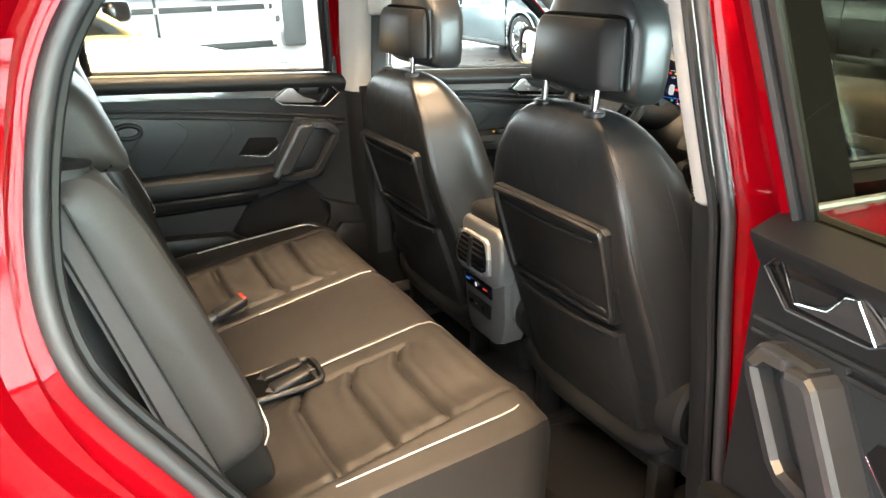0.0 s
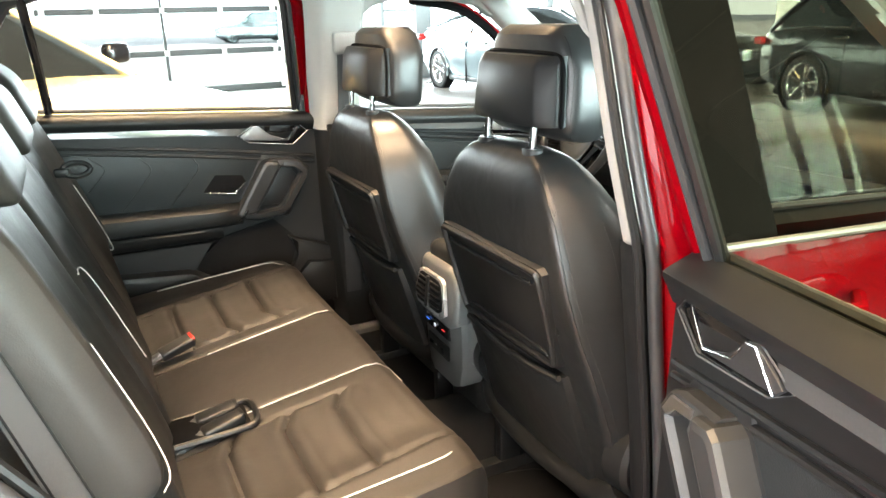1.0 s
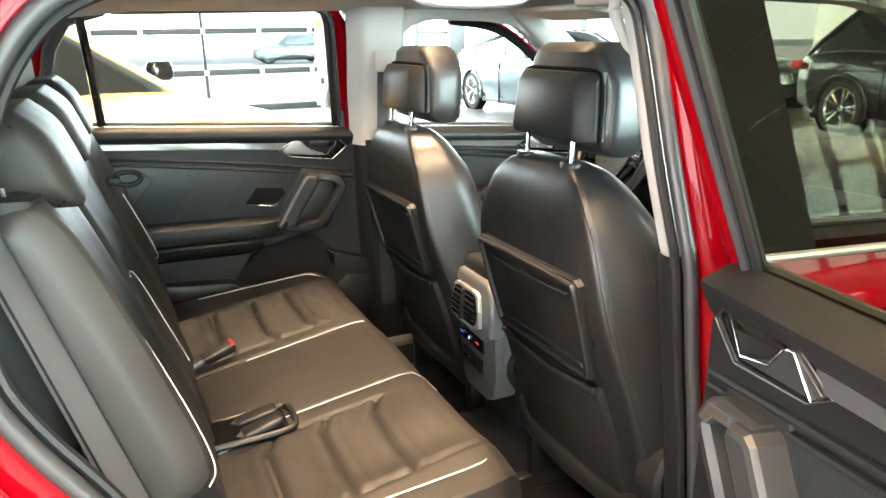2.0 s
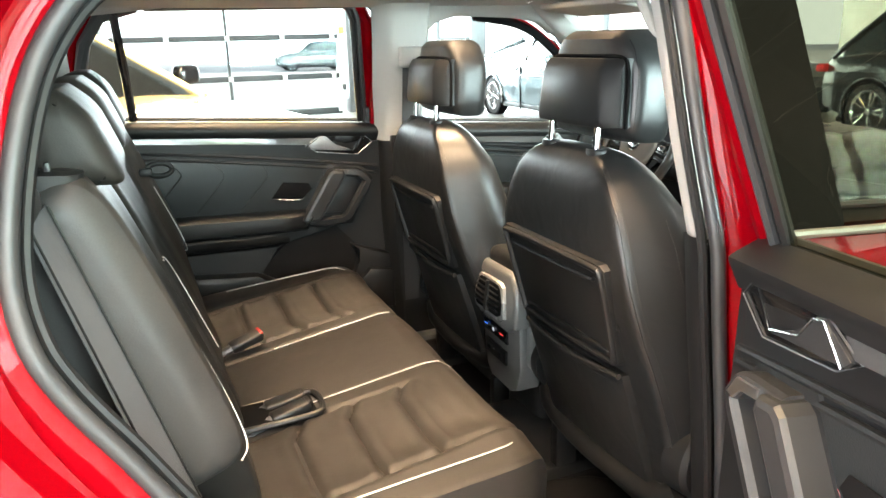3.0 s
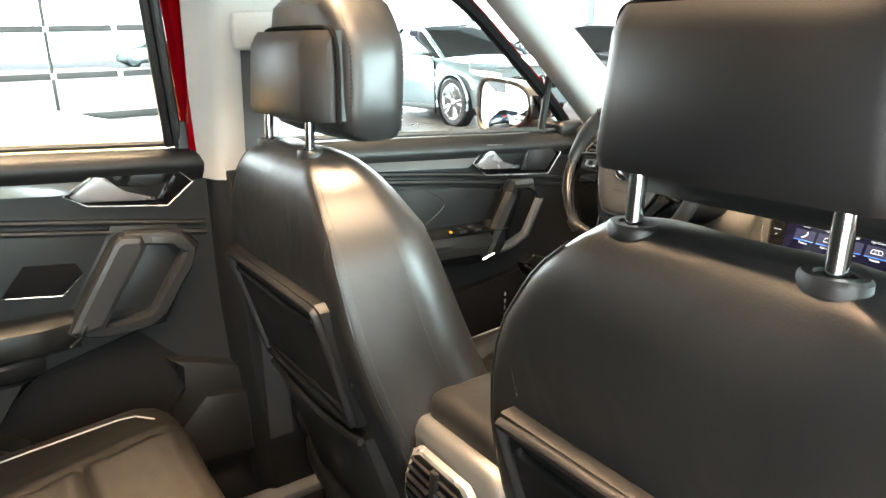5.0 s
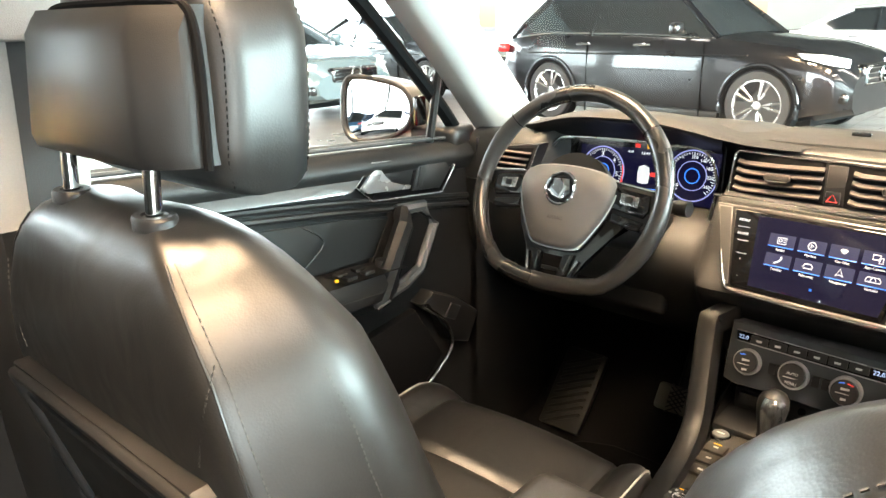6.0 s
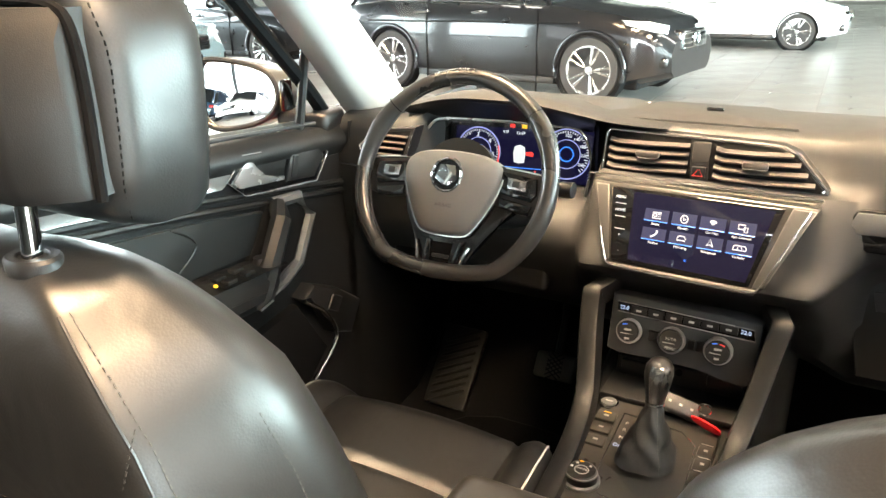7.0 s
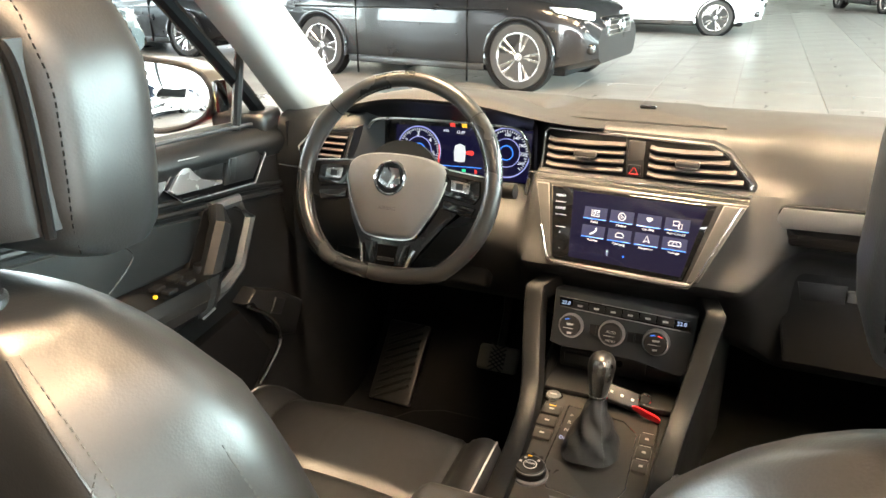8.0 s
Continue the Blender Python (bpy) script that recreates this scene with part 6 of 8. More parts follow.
for r, row in enumerate(names):
    for k, word in enumerate(row):
        cy, cz = 0.060 - 0.0435 * k, 1.0485 - 0.0285 * r
        tile = dpart("menu_tile", prism([(cy + 0.019, cz + 0.010), (cy - 0.019, cz + 0.010), (cy - 0.0185, cz - 0.007), (cy + 0.0195, cz - 0.007)], lambda a, b, d: SP(a, b, d), 0.0068, 0.0071), TILE_DIM, pane)
        dpart("tile_line", sweep([SP(cy + 0.019, cz - 0.008, 0.0075), SP(cy - 0.018, cz - 0.008, 0.0075)], 0.0008, 4), ICON_BLUE, tile)
        dtext("tile_word", word, 0.0056 if len(word) < 9 else 0.0052, sm(cy, cz - 0.0122), ICON, tile)
        ic = bmesh.new()
        pt = lambda a, b: SP(cy + a * 0.8, cz + 0.0015 + b * 0.8, 0.0078)
        if word == "Radio":
            sweep([pt(-0.008, -0.006), pt(0.008, -0.006), pt(0.008, 0.005), pt(-0.008, 0.005)], 0.0007, 4, closed=True, bm=ic)
            sweep([pt(0.003 + 0.003 * math.cos(q), 0.003 * math.sin(q)) for q in [i * 0.52 for i in range(12)]], 0.0006, 4, closed=True, bm=ic)
            sweep([pt(-0.003, 0.002), pt(-0.006, 0.002)], 0.0006, 4, bm=ic)
            sweep([pt(-0.003, -0.002), pt(-0.006, -0.002)], 0.0006, 4, bm=ic)
        elif word == "Medien":
            sweep([pt(0.007 * math.cos(q), 0.007 * math.sin(q)) for q in [i * 0.35 for i in range(18)]], 0.0007, 4, closed=True, bm=ic)
            sweep([pt(0.002, 0.003), pt(0.002, -0.003), pt(-0.003, 0)], 0.0007, 4, closed=True, bm=ic)
        elif word == "Car-Net":
            for rr in (0.003, 0.006, 0.009):
                sweep([pt(rr * math.cos(q), -0.004 + rr * math.sin(q)) for q in (0.8, 1.2, 1.57, 1.95, 2.35)], 0.0007, 4, bm=ic)
        elif word == "App-Connect":
            sweep([pt(0.008, -0.002), pt(0.008, 0.006), pt(-0.004, 0.006), pt(-0.004, -0.002)], 0.0007, 4, closed=True, bm=ic)
            sweep([pt(-0.003, -0.007), pt(-0.003, 0.002), pt(-0.009, 0.002), pt(-0.009, -0.007)], 0.0007, 4, closed=True, bm=ic)
        elif word == "Telefon":
            sweep(chaikin([pt(-0.005, 0.007), pt(-0.006, 0.002), pt(0.001, -0.004), pt(0.006, -0.006)], 2), 0.0014, 5, bm=ic)
        elif word == "Navigation":
            sweep([pt(0.006, -0.006), pt(0, -0.003), pt(-0.006, -0.006), pt(0, 0.007)], 0.0007, 4, closed=True, bm=ic)
        else:
            for o in ((0.0,) if word == "Fahrzeug" else (0.004, -0.004)):
                sweep([pt(o + 0.008, -0.004), pt(o + 0.008, 0.0), pt(o + 0.005, 0.004), pt(o - 0.005, 0.004), pt(o - 0.008, 0.0), pt(o - 0.008, -0.004)], 0.0007, 4, closed=True, bm=ic)
        dpart("tile_icon", ic, ICON, tile)
for i, (w, z) in enumerate((("MENU", 1.070), ("HOME", 1.050), ("", 1.031), ("+", 1.012), ("-", 0.988))):
    if w:
        dtext("key_word", w, 0.006, sm(0.122 - 0.002 * i, z), ICON, pane)
    if i < 3:
        dpart("key_line", sweep([SP(0.130 - 0.003 * i, z - 0.010, 0.0075), SP(0.112 - 0.002 * i, z - 0.010, 0.0075)], 0.0004, 4), ICON, pane)
dpart("page_dot", rbox(SP(0.006, 0.990, 0.0078), (0.0006, 0.003, 0.003), 0), ICON_BLUE, pane)
# left vent
def LV(a, b, d):
    return V((0.872 + 0.25 * (b - 1.08) - d, a, b))


hexa = [(0.64, 1.108), (0.608, 1.140), (0.52, 1.150), (0.535, 1.090), (0.55, 1.082), (0.632, 1.088)]
lv = dpart("side_vent", prism(hexa, LV, -0.03, 0.006, 0.003), PLASTIC_HARD, None, "side air vent with bright outline")
dpart("vent_core", prism([(a * 0.86 + 0.081, (b - 1.113) * 0.82 + 1.113) for a, b in hexa], LV, 0.0, 0.0068, 0.001), DARK, lv)
dpart("outline", sweep([LV(a, b, 0.007) for a, b in hexa], 0.002, 6, closed=True), SATIN, lv)
for i in range(4):
    z = 1.096 + 0.0115 * i
    dpart("slat", loft([[LV(y, z + 0.004, 0.001), LV(y, z - 0.001, 0.011), LV(y, z + 0.001, 0.012), LV(y, z + 0.0065, 0.001)] for y in (0.625 - 0.004 * abs(i - 1), 0.58, 0.545 - 0.004 * i)]), SLAT, lv)
dpart("side_ledge", sweep([V((0.874, 0.69, 1.068)), V((0.872, 0.6, 1.066)), V((0.876, 0.52, 1.062))], 0.0022, 6), SATIN)
# passenger trim and glove box
tr = lambda a, b, d: V((0.902 - d, a, b))
dpart("passenger_trim", prism([(-0.197, 1.050), (-0.215, 1.084), (-0.225, 1.088), (-0.69, 1.098), (-0.69, 1.022), (-0.215, 1.022), (-0.199, 1.035)], tr, -0.01, 0.008, 0.006), GLOSS_BLACK, None, "gloss dark trim bar")
dpart("trim_band", prism([(-0.205, 1.050), (-0.218, 1.083), (-0.69, 1.094), (-0.69, 1.060)], tr, 0.0, 0.0095, 0.002), PLASTIC_GREY)
gb = dpart("glove_box", prism([(-0.225, 0.962), (-0.68, 0.972), (-0.68, 0.80), (-0.26, 0.80)], lambda a, b, d: V((0.955 - 0.1 * (0.95 - b) - d, a, b)), -0.02, 0.006, 0.006), PLASTIC, None, "glove box lid")
dpart("lid_recess", prism([(-0.262, 0.945), (-0.335, 0.948), (-0.335, 0.916), (-0.27, 0.914)], lambda a, b, d: V((0.955 - 0.1 * (0.95 - b) - d, a, b)), 0.0, 0.0075, 0.002), PLASTIC_HARD, gb)
dpart("lid_latch", rbox((0.945, -0.36, 0.932), (0.014, 0.05, 0.02), 0.005), PLASTIC_GREY, gb)
# knee panel, column shroud and stalks
dpart("knee_panel", rbox((0.94, 0.43, 0.93), (0.03, 0.34, 0.16), 0.012, 3, E3(0, 14, 0)), PLASTIC)
col = thing("steering_column", "black steering column shroud with stalks", "steering column", at=(0.82, 0.352, 1.06))
part("shroud", loft([[V((x, w * math.cos(q), z + h * math.sin(q))) for q in [2 * math.pi * i / 24 for i in range(24)]] for x, w, h, z in ((-0.08, 0.05, 0.036, 0.006), (-0.06, 0.062, 0.042, 0.0), (0.02, 0.075, 0.048, -0.022), (0.12, 0.09, 0.055, -0.045))]), PLASTIC, col)
for sgn in (1, -1):
    part("stalk", sweep([V((-0.045, sgn * 0.05, 0.03)), V((-0.055, sgn * 0.13, 0.04)), V((-0.06, sgn * 0.165, 0.043))], [0.006, 0.008, 0.011], 10), PLASTIC_HARD, col)
    part("stalk_end", sweep([V((-0.06, sgn * 0.165, 0.043)), V((-0.062, sgn * 0.185, 0.044))], 0.0125, 10), PLASTIC_HARD, col)

# ---- steering wheel ----
wheel = thing("steering_wheel", "black leather three-spoke steering wheel with a flat bottom", "steering wheel")
TILT_W = radians(23)
wheel.matrix_world = Matrix.Translation((0.714, 0.349, 1.110)) @ Matrix(((0, math.sin(TILT_W), -math.cos(TILT_W)), (-1, 0, 0), (0, math.cos(TILT_W), math.sin(TILT_W)))).to_4x4()
# local axes: x to the right, y up in the wheel's plane, z towards the driver


def rim_pt(a, R=0.1635):
    x, y = R * math.sin(a), R * math.cos(a)
    low = -0.132
    if y < low:
        y = low + (y - low) * 0.42
    return V((x, y, 0.012))


N = 96
rim = [rim_pt(2 * math.pi * i / N) for i in range(N)]
rad = []
for i in range(N):
    a = abs(((360 * i / N + 180) % 360) - 180)
    rad.append(0.0130 + 0.0022 * math.exp(-((a - 62) / 14) ** 2) + 0.0012 * math.exp(-((a - 110) / 16) ** 2))
WRIM = mat("wheel_leather", (0.022, 0.021, 0.02), 0.28, spec=0.6, grain=0.05, grain_scale=700, wear=0.1, vary=0.2)
part("rim", sweep(rim, rad, 14, closed=True, up=(0, 0, 1)), WRIM, wheel, "smooth black leather rim")
for a in (-48, 48):
    q = radians(a)
    c = rim_pt(q)
    t = V((math.cos(q), -math.sin(q), 0))
    rr = 0.0158
    side = V((math.sin(q), math.cos(q), 0))
    part("rim_seam", sweep([c + side * (rr * math.cos(k)) + V((0, 0, rr * math.sin(k))) for k in [2 * math.pi * i / 24 for i in range(24)]], 0.0008, 5, closed=True), DARK, wheel)
part("rim_stitching", stitches([rim_pt(2 * math.pi * i / N, 0.151) + V((0, 0, 0.006)) for i in range(N)], 0.006), STITCH, wheel)
wp = lambda a, b, d: V((a, b, d))
pad_poly = chaikin([V((a, b, 0)) for a, b in ((-0.088, 0.026), (-0.05, 0.046), (0.05, 0.046), (0.088, 0.026), (0.080, -0.02), (0.05, -0.075), (0.034, -0.088), (-0.034, -0.088), (-0.05, -0.075), (-0.080, -0.02))], 2, closed=True)
rings = [[V((p.x * k, p.y * k - 0.0, h)) for p in pad_poly] for k, h in ((0.98, -0.03), (1.0, 0.004), (0.975, 0.014), (0.92, 0.019), (0.6, 0.025), (0.25, 0.027), (0.02, 0.027))]
AIRB = mat("airbag_cover", (0.12, 0.117, 0.115), 0.48, grain=0.35, grain_scale=1100, vary=0.08)
ab = part("airbag_cover", loft(rings), AIRB, wheel, "grey-black grained airbag cover")
part("bright_lip", sweep([V((p.x * 1.02, p.y * 1.02, 0.008)) for p in pad_poly if p.y < 0.012], 0.0026, 6), CHROME, ab)
part("emblem_ring", sweep([V((0.0255 * math.cos(q), 0.004 + 0.0255 * math.sin(q), 0.0285)) for q in [2 * math.pi * i / 40 for i in range(40)]], 0.0026, 8, closed=True), CHROME, ab)
part("emblem_disc", revolve([(0.001, 0.0275), (0.0245, 0.0275), (0.0245, 0.0265)], 36, Matrix.Translation((0, 0.004, 0.0012))), GLOSS_BLACK, ab)
part("emblem_shape", prism([(-0.013, 0.016), (0.013, 0.016), (0.019, -0.006), (0.006, -0.017), (-0.006, -0.017), (-0.019, -0.006)], lambda a, b, d: V((a, b + 0.004, d)), 0.028, 0.0305, 0.001), CHROME, ab)
text_part("embossed_word", "AIRBAG", 0.0085, Matrix.Translation((0, -0.043, 0.0258)), PRINT_DIM, ab)
for sgn in (1, -1):
    part("side_spoke", prism([(sgn * a, b) for a, b in ((0.07, 0.032), (0.155, 0.022), (0.162, 0.0), (0.157, -0.032), (0.12, -0.04), (0.07, -0.03))], wp, -0.012, 0.004, 0.004), PLASTIC_HARD, wheel)
    sp = part("switch_pad", prism([(sgn * a, b) for a, b in ((0.083, 0.022), (0.14, 0.016), (0.143, -0.008), (0.135, -0.02), (0.082, -0.012))], wp, 0.002, 0.010, 0.003), GLOSS_BLACK, wheel, "multifunction switch pad")
    part("switch", prism([(sgn * a, b) for a, b in ((0.094, 0.014), (0.126, 0.011), (0.126, -0.006), (0.096, -0.004))], wp, 0.008, 0.0125, 0.002), SATIN, sp)
    part("switch", rbox((sgn * 0.11, 0.004, 0.0125), (0.012, 0.010, 0.004), 0.001), PLASTIC_HARD, sp)
    part("lower_switch", prism([(sgn * a, b) for a, b in ((0.085, -0.018), (0.138, -0.026), (0.132, -0.040), (0.085, -0.032))], wp, 0.0, 0.008, 0.002), GLOSS_BLACK, sp)
    part("spoke_line", sweep([V((sgn * 0.088, 0.028, 0.008)), V((sgn * 0.15, 0.022, 0.01))], 0.002, 6), CHROME, wheel)
plate = [(-0.094, -0.002), (-0.074, -0.058), (-0.052, -0.098), (-0.045, -0.118), (-0.036, -0.152), (0.036, -0.152), (0.045, -0.118), (0.060, -0.098), (0.084, -0.062), (0.112, -0.036), (0.098, -0.012)]
lsp = part("lower_spoke", prism(plate, wp, -0.012, 0.003, 0.003), GLOSS_BLACK, wheel, "gloss black lower spoke")
part("spoke_gap", prism([(-0.018, -0.100), (0.020, -0.100), (0.014, -0.140), (-0.013, -0.140)], wp, -0.008, 0.0036, 0.0), DARK, lsp)
part("spoke_bridge", rbox((0.0, -0.122, 0.0045), (0.030, 0.006, 0.003), 0.001), PLASTIC_HARD, lsp)
part("spoke_edge", sweep(chaikin([V((-0.046, -0.102, 0.006)), V((-0.041, -0.120, 0.007)), V((-0.034, -0.148, 0.010)), V((0.0, -0.151, 0.011)), V((0.034, -0.148, 0.010)), V((0.041, -0.120, 0.007)), V((0.048, -0.102, 0.006))], 1), 0.0030, 8), CHROME, lsp)
for sgn in (1, -1):
    part("spoke_arm", prism([(sgn * a, b) for a, b in ((0.040, -0.094), (0.020, -0.097), (0.015, -0.140), (0.031, -0.144))], wp, 0.002, 0.009, 0.003), GLOSS_BLACK, lsp)
part("hub_back", revolve([(0.05, -0.05), (0.07, -0.02), (0.07, -0.005)], 28), PLASTIC, wheel)

# ---- centre console ----
con = thing("centre_console", "black centre console with climate panel and gear lever", "centre console", at=(0.6, 0, 0.4))
CINV = Matrix.Translation((-0.6, 0, -0.4))


def cpart(name, bm, material, parent=None, label=""):
    bmesh.ops.transform(bm, matrix=CINV, verts=bm.verts)
    return part(name, bm, material, parent or con, label)


def ctext(name, words, size, m, material, parent):
    return text_part(name, words, size, CINV @ m, material, parent)


# deck and flanks
DECK = [(0.30, 0.685), (0.50, 0.693), (0.62, 0.700), (0.74, 0.716), (0.80, 0.722), (0.86, 0.73), (0.93, 0.74)]
HALF = [(0.30, 0.105), (0.50, 0.105), (0.65, 0.11), (0.78, 0.122), (0.88, 0.14), (0.98, 0.15)]
rows = []
for i in range(30):
    x = 0.12 + 0.9 * i / 29
    zt, w = lerp_table(DECK, x), lerp_table(HALF, x)
    rows.append([V((x, -w - 0.012, 0.42)), V((x, -w - 0.008, 0.55)), V((x, -w, zt - 0.012)), V((x, -w + 0.008, zt)), V((x, w - 0.008, zt)), V((x, w, zt - 0.012)), V((x, w + 0.008, 0.55)), V((x, w + 0.012, 0.42))])
cpart("body", loft(rows, closed=False, caps=False), PLASTIC, None, "black console body")
# side rails that climb to the dashboard
for sgn in (1, -1):
    o = 0.012 if sgn > 0 else 0.0
    pts = [V((0.36, sgn * 0.10 + o, 0.70)), V((0.55, sgn * 0.102 + o, 0.708)), V((0.68, sgn * 0.107 + o, 0.722)), V((0.76, sgn * 0.116 + o, 0.75)), V((0.80, sgn * 0.128 + o, 0.80)), V((0.835, sgn * 0.139 + o, 0.86)), V((0.852, sgn * 0.146 + o * 0.6, 0.90)), V((0.88, sgn * 0.13, 0.915))]
    line = chaikin(pts[:-1], 2) + [pts[-1]]
    rings = []
    for i, p in enumerate(line):
        t_ = (line[min(i + 1, len(line) - 1)] - line[max(i - 1, 0)]).normalized()
        n_ = V((-t_.z, 0, t_.x)).normalized()
        rings.append([p + V((0, a, 0)) + n_ * b for a, b in ((-0.017, -0.03), (-0.017, 0.006), (-0.0145, 0.0115), (-0.009, 0.0135), (0.009, 0.0135), (0.0145, 0.0115), (0.017, 0.006), (0.017, -0.03))])
    cpart("side_rail", loft(rings), PLASTIC, None, "satin black side rail")
    cpart("side_cheek", prism([(0.70, 0.71), (0.765, 0.745), (0.805, 0.80), (0.85, 0.895), (1.0, 0.90), (1.0, 0.60), (0.70, 0.60)], lambda a, b, d: V((a, sgn * (0.118 + 0.022 * max(0, (a - 0.76) / 0.1)) + o * 0.5 + d, b)), -0.006, 0.006, 0.003), PLASTIC)
# climate panel
def CP(y, z, d=0.0):
    return V((0.852 + 0.25 * (z - 0.84) + 0.04 * y - d, y, z))


# lighter, bluish base paints in the daylight that falls on the panel
cl = cpart("climate_panel", prism([(0.122, 0.898), (-0.120, 0.893), (-0.118, 0.80), (-0.104, 0.788), (-0.09, 0.792), (-0.03, 0.805), (0.05, 0.806), (0.10, 0.797), (0.122, 0.803)], lambda a, b, d: CP(a, b, d), -0.05, 0.0, 0.004), mat("daylit_panel", (0.03, 0.033, 0.038), 0.36, vary=0.08), None, "dark climate panel, bluish daylight put into its colour")
strip_ = [(0.112, 0.887), (-0.108, 0.884), (-0.112, 0.866), (0.110, 0.870)]
cpart("key_strip", prism(strip_, lambda a, b, d: CP(a, b, d), 0.0, 0.002, 0.0005), GLOSS_BLACK, cl)
cpart("strip_line", sweep([CP(a, b, 0.0025) for a, b in strip_], 0.0009, 6, closed=True), RING, cl)
cmx = lambda y, z, d=0.0045: facing(CP(y, z, d), (-1, 0.04, 0.25))
for y in (0.0995, -0.0965):
    ctext("temperature", "22.0", 0.0092, cmx(y, 0.8775, 0.003), mat("lcd_blue", (0.1, 0.12, 0.2), 0.3, vary=0.0, emit=(0.5, 0.65, 1.0), strength=0.8), cl)
for i in range(6):
    y = 0.0745 - 0.029 * i
    k = cpart("key", prism([(y + 0.0135, 0.8835), (y - 0.0135, 0.8832), (y - 0.0135, 0.8705), (y + 0.0135, 0.8708)], lambda a, b, d: CP(a, b, d), 0.002, 0.0045, 0.001), PLASTIC_HARD, cl)
    cpart("key_mark", rbox(CP(y, 0.877, 0.0047), (0.0006, 0.009, 0.0035), 0), PRINT, k)
for y, r in ((0.086, 0.0215), (0.0145, 0.0225), (-0.060, 0.0225)):
    kn = cpart("knob", revolve([(0.001, 0.016), (r * 0.78, 0.016), (r * 0.84, 0.0145), (r * 0.86, 0.002), (r * 0.86, 0.0)], 36, facing(CP(y, 0.84 + (0.001 if y > 0 else -0.001), 0.0), (-1, 0.04, 0.25))), PLASTIC_HARD, cl, "round climate knob with a bright ring")
    cpart("knob_ring", revolve([(r * 0.86, 0.0), (r, 0.0), (r * 1.0, 0.008), (r * 0.95, 0.011), (r * 0.86, 0.010)], 40, facing(CP(y, 0.84, -0.0), (-1, 0.04, 0.25))), RING, kn)
    cpart("knob_line", rbox(CP(y, 0.841, 0.0164), (0.0006, r * 1.1, 0.0012), 0), PRINT, kn)
    if r > 0.022 and y > 0:
        ctext("knob_word", "AUTO", 0.0062, cmx(y, 0.848, 0.0166), PRINT, kn)
        ctext("knob_word", "MENU", 0.0062, cmx(y, 0.833, 0.0166), PRINT, kn)
    else:
        cpart("knob_mark", rbox(CP(y, 0.848, 0.0166), (0.0006, 0.012, 0.004), 0), PRINT, kn)
        cpart("knob_mark", rbox(CP(y, 0.833, 0.0166), (0.0006, 0.008, 0.004), 0), PRINT, kn)
        cpart("cold_mark", sweep([CP(y + 0.010, 0.8555, 0.0165), CP(y + 0.002, 0.8575, 0.0165)], 0.0009, 5), ICON_BLUE, kn)
        if y < 0:
            cpart("warm_mark", sweep([CP(y - 0.002, 0.8575, 0.0165), CP(y - 0.010, 0.8555, 0.0165)], 0.0009, 5), ICON_RED, kn)
for y in (0.048, 0.037, -0.017, -0.031):
    cpart("small_key", prism([(y + 0.0055, 0.848), (y - 0.0055, 0.848), (y - 0.0055, 0.832), (y + 0.0055, 0.832)], lambda a, b, d: CP(a, b, d), 0.0, 0.004, 0.001), PLASTIC_HARD, cl)
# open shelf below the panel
# near-black back, shade of the deep shelf put into its colour
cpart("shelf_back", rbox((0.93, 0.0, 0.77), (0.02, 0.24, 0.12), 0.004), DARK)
cpart("shelf_floor", rbox((0.87, 0.0, 0.733), (0.13, 0.235, 0.012), 0.004), PLASTIC)
cpart("shelf_step", rbox((0.905, 0.0, 0.758), (0.05, 0.22, 0.04), 0.006), PLASTIC_HARD)
cpart("socket", rbox((0.878, -0.075, 0.765), (0.012, 0.06, 0.022), 0.004), PLASTIC_HARD)
cpart("socket", rbox((0.878, 0.075, 0.762), (0.012, 0.05, 0.022), 0.004), PLASTIC_HARD)
cpart("socket_hole", revolve([(0.001, 0.0), (0.006, 0.0), (0.006, 0.002)], 16, facing((0.8705, 0.0, 0.772), (-1, 0, 0.2))), DARK)
# selector plate
def DK(x, y, d=0.0):
    return V((x, y, lerp_table(DECK, x) + 0.004 + d))


plate = cpart("selector_plate", prism([(0.815, 0.103), (0.79, -0.085), (0.62, -0.088), (0.56, -0.08), (0.50, -0.03), (0.47, 0.05), (0.49, 0.108), (0.56, 0.116), (0.68, 0.113)], lambda a, b, d: DK(a, b, d), -0.01, 0.002, 0.002), DECK_SATIN, None, "glossy brown-black selector plate")
inner = [(0.775, 0.064), (0.765, -0.03), (0.74, -0.055), (0.62, -0.058), (0.575, -0.04), (0.585, 0.052), (0.62, 0.068)]
cpart("selector_line", sweep([DK(a, b, 0.004) for a, b in inner], 0.0011, 6, closed=True), SATIN, plate)
cpart("selector_bed", prism(inner, lambda a, b, d: DK(a, b, d), 0.0, 0.003, 0.001), DECK_SATIN, plate)
for w, x in (("P", 0.752), ("R", 0.735), ("N", 0.716), ("D/S", 0.697)):
    ctext("gear_letter", w, 0.0105, facing(DK(x, 0.054, 0.0036), (-0.08, 0, 1), (1, 0, 0)), PRINT if w != "D/S" else mat("lcd_blue", (0, 0, 0)), plate)
for w, x, y in (("+", 0.702, 0.040), ("-", 0.69, 0.040)):
    ctext("gear_letter", w, 0.009, facing(DK(x, y, 0.0036), (-0.08, 0, 1), (1, 0, 0)), PRINT, plate)
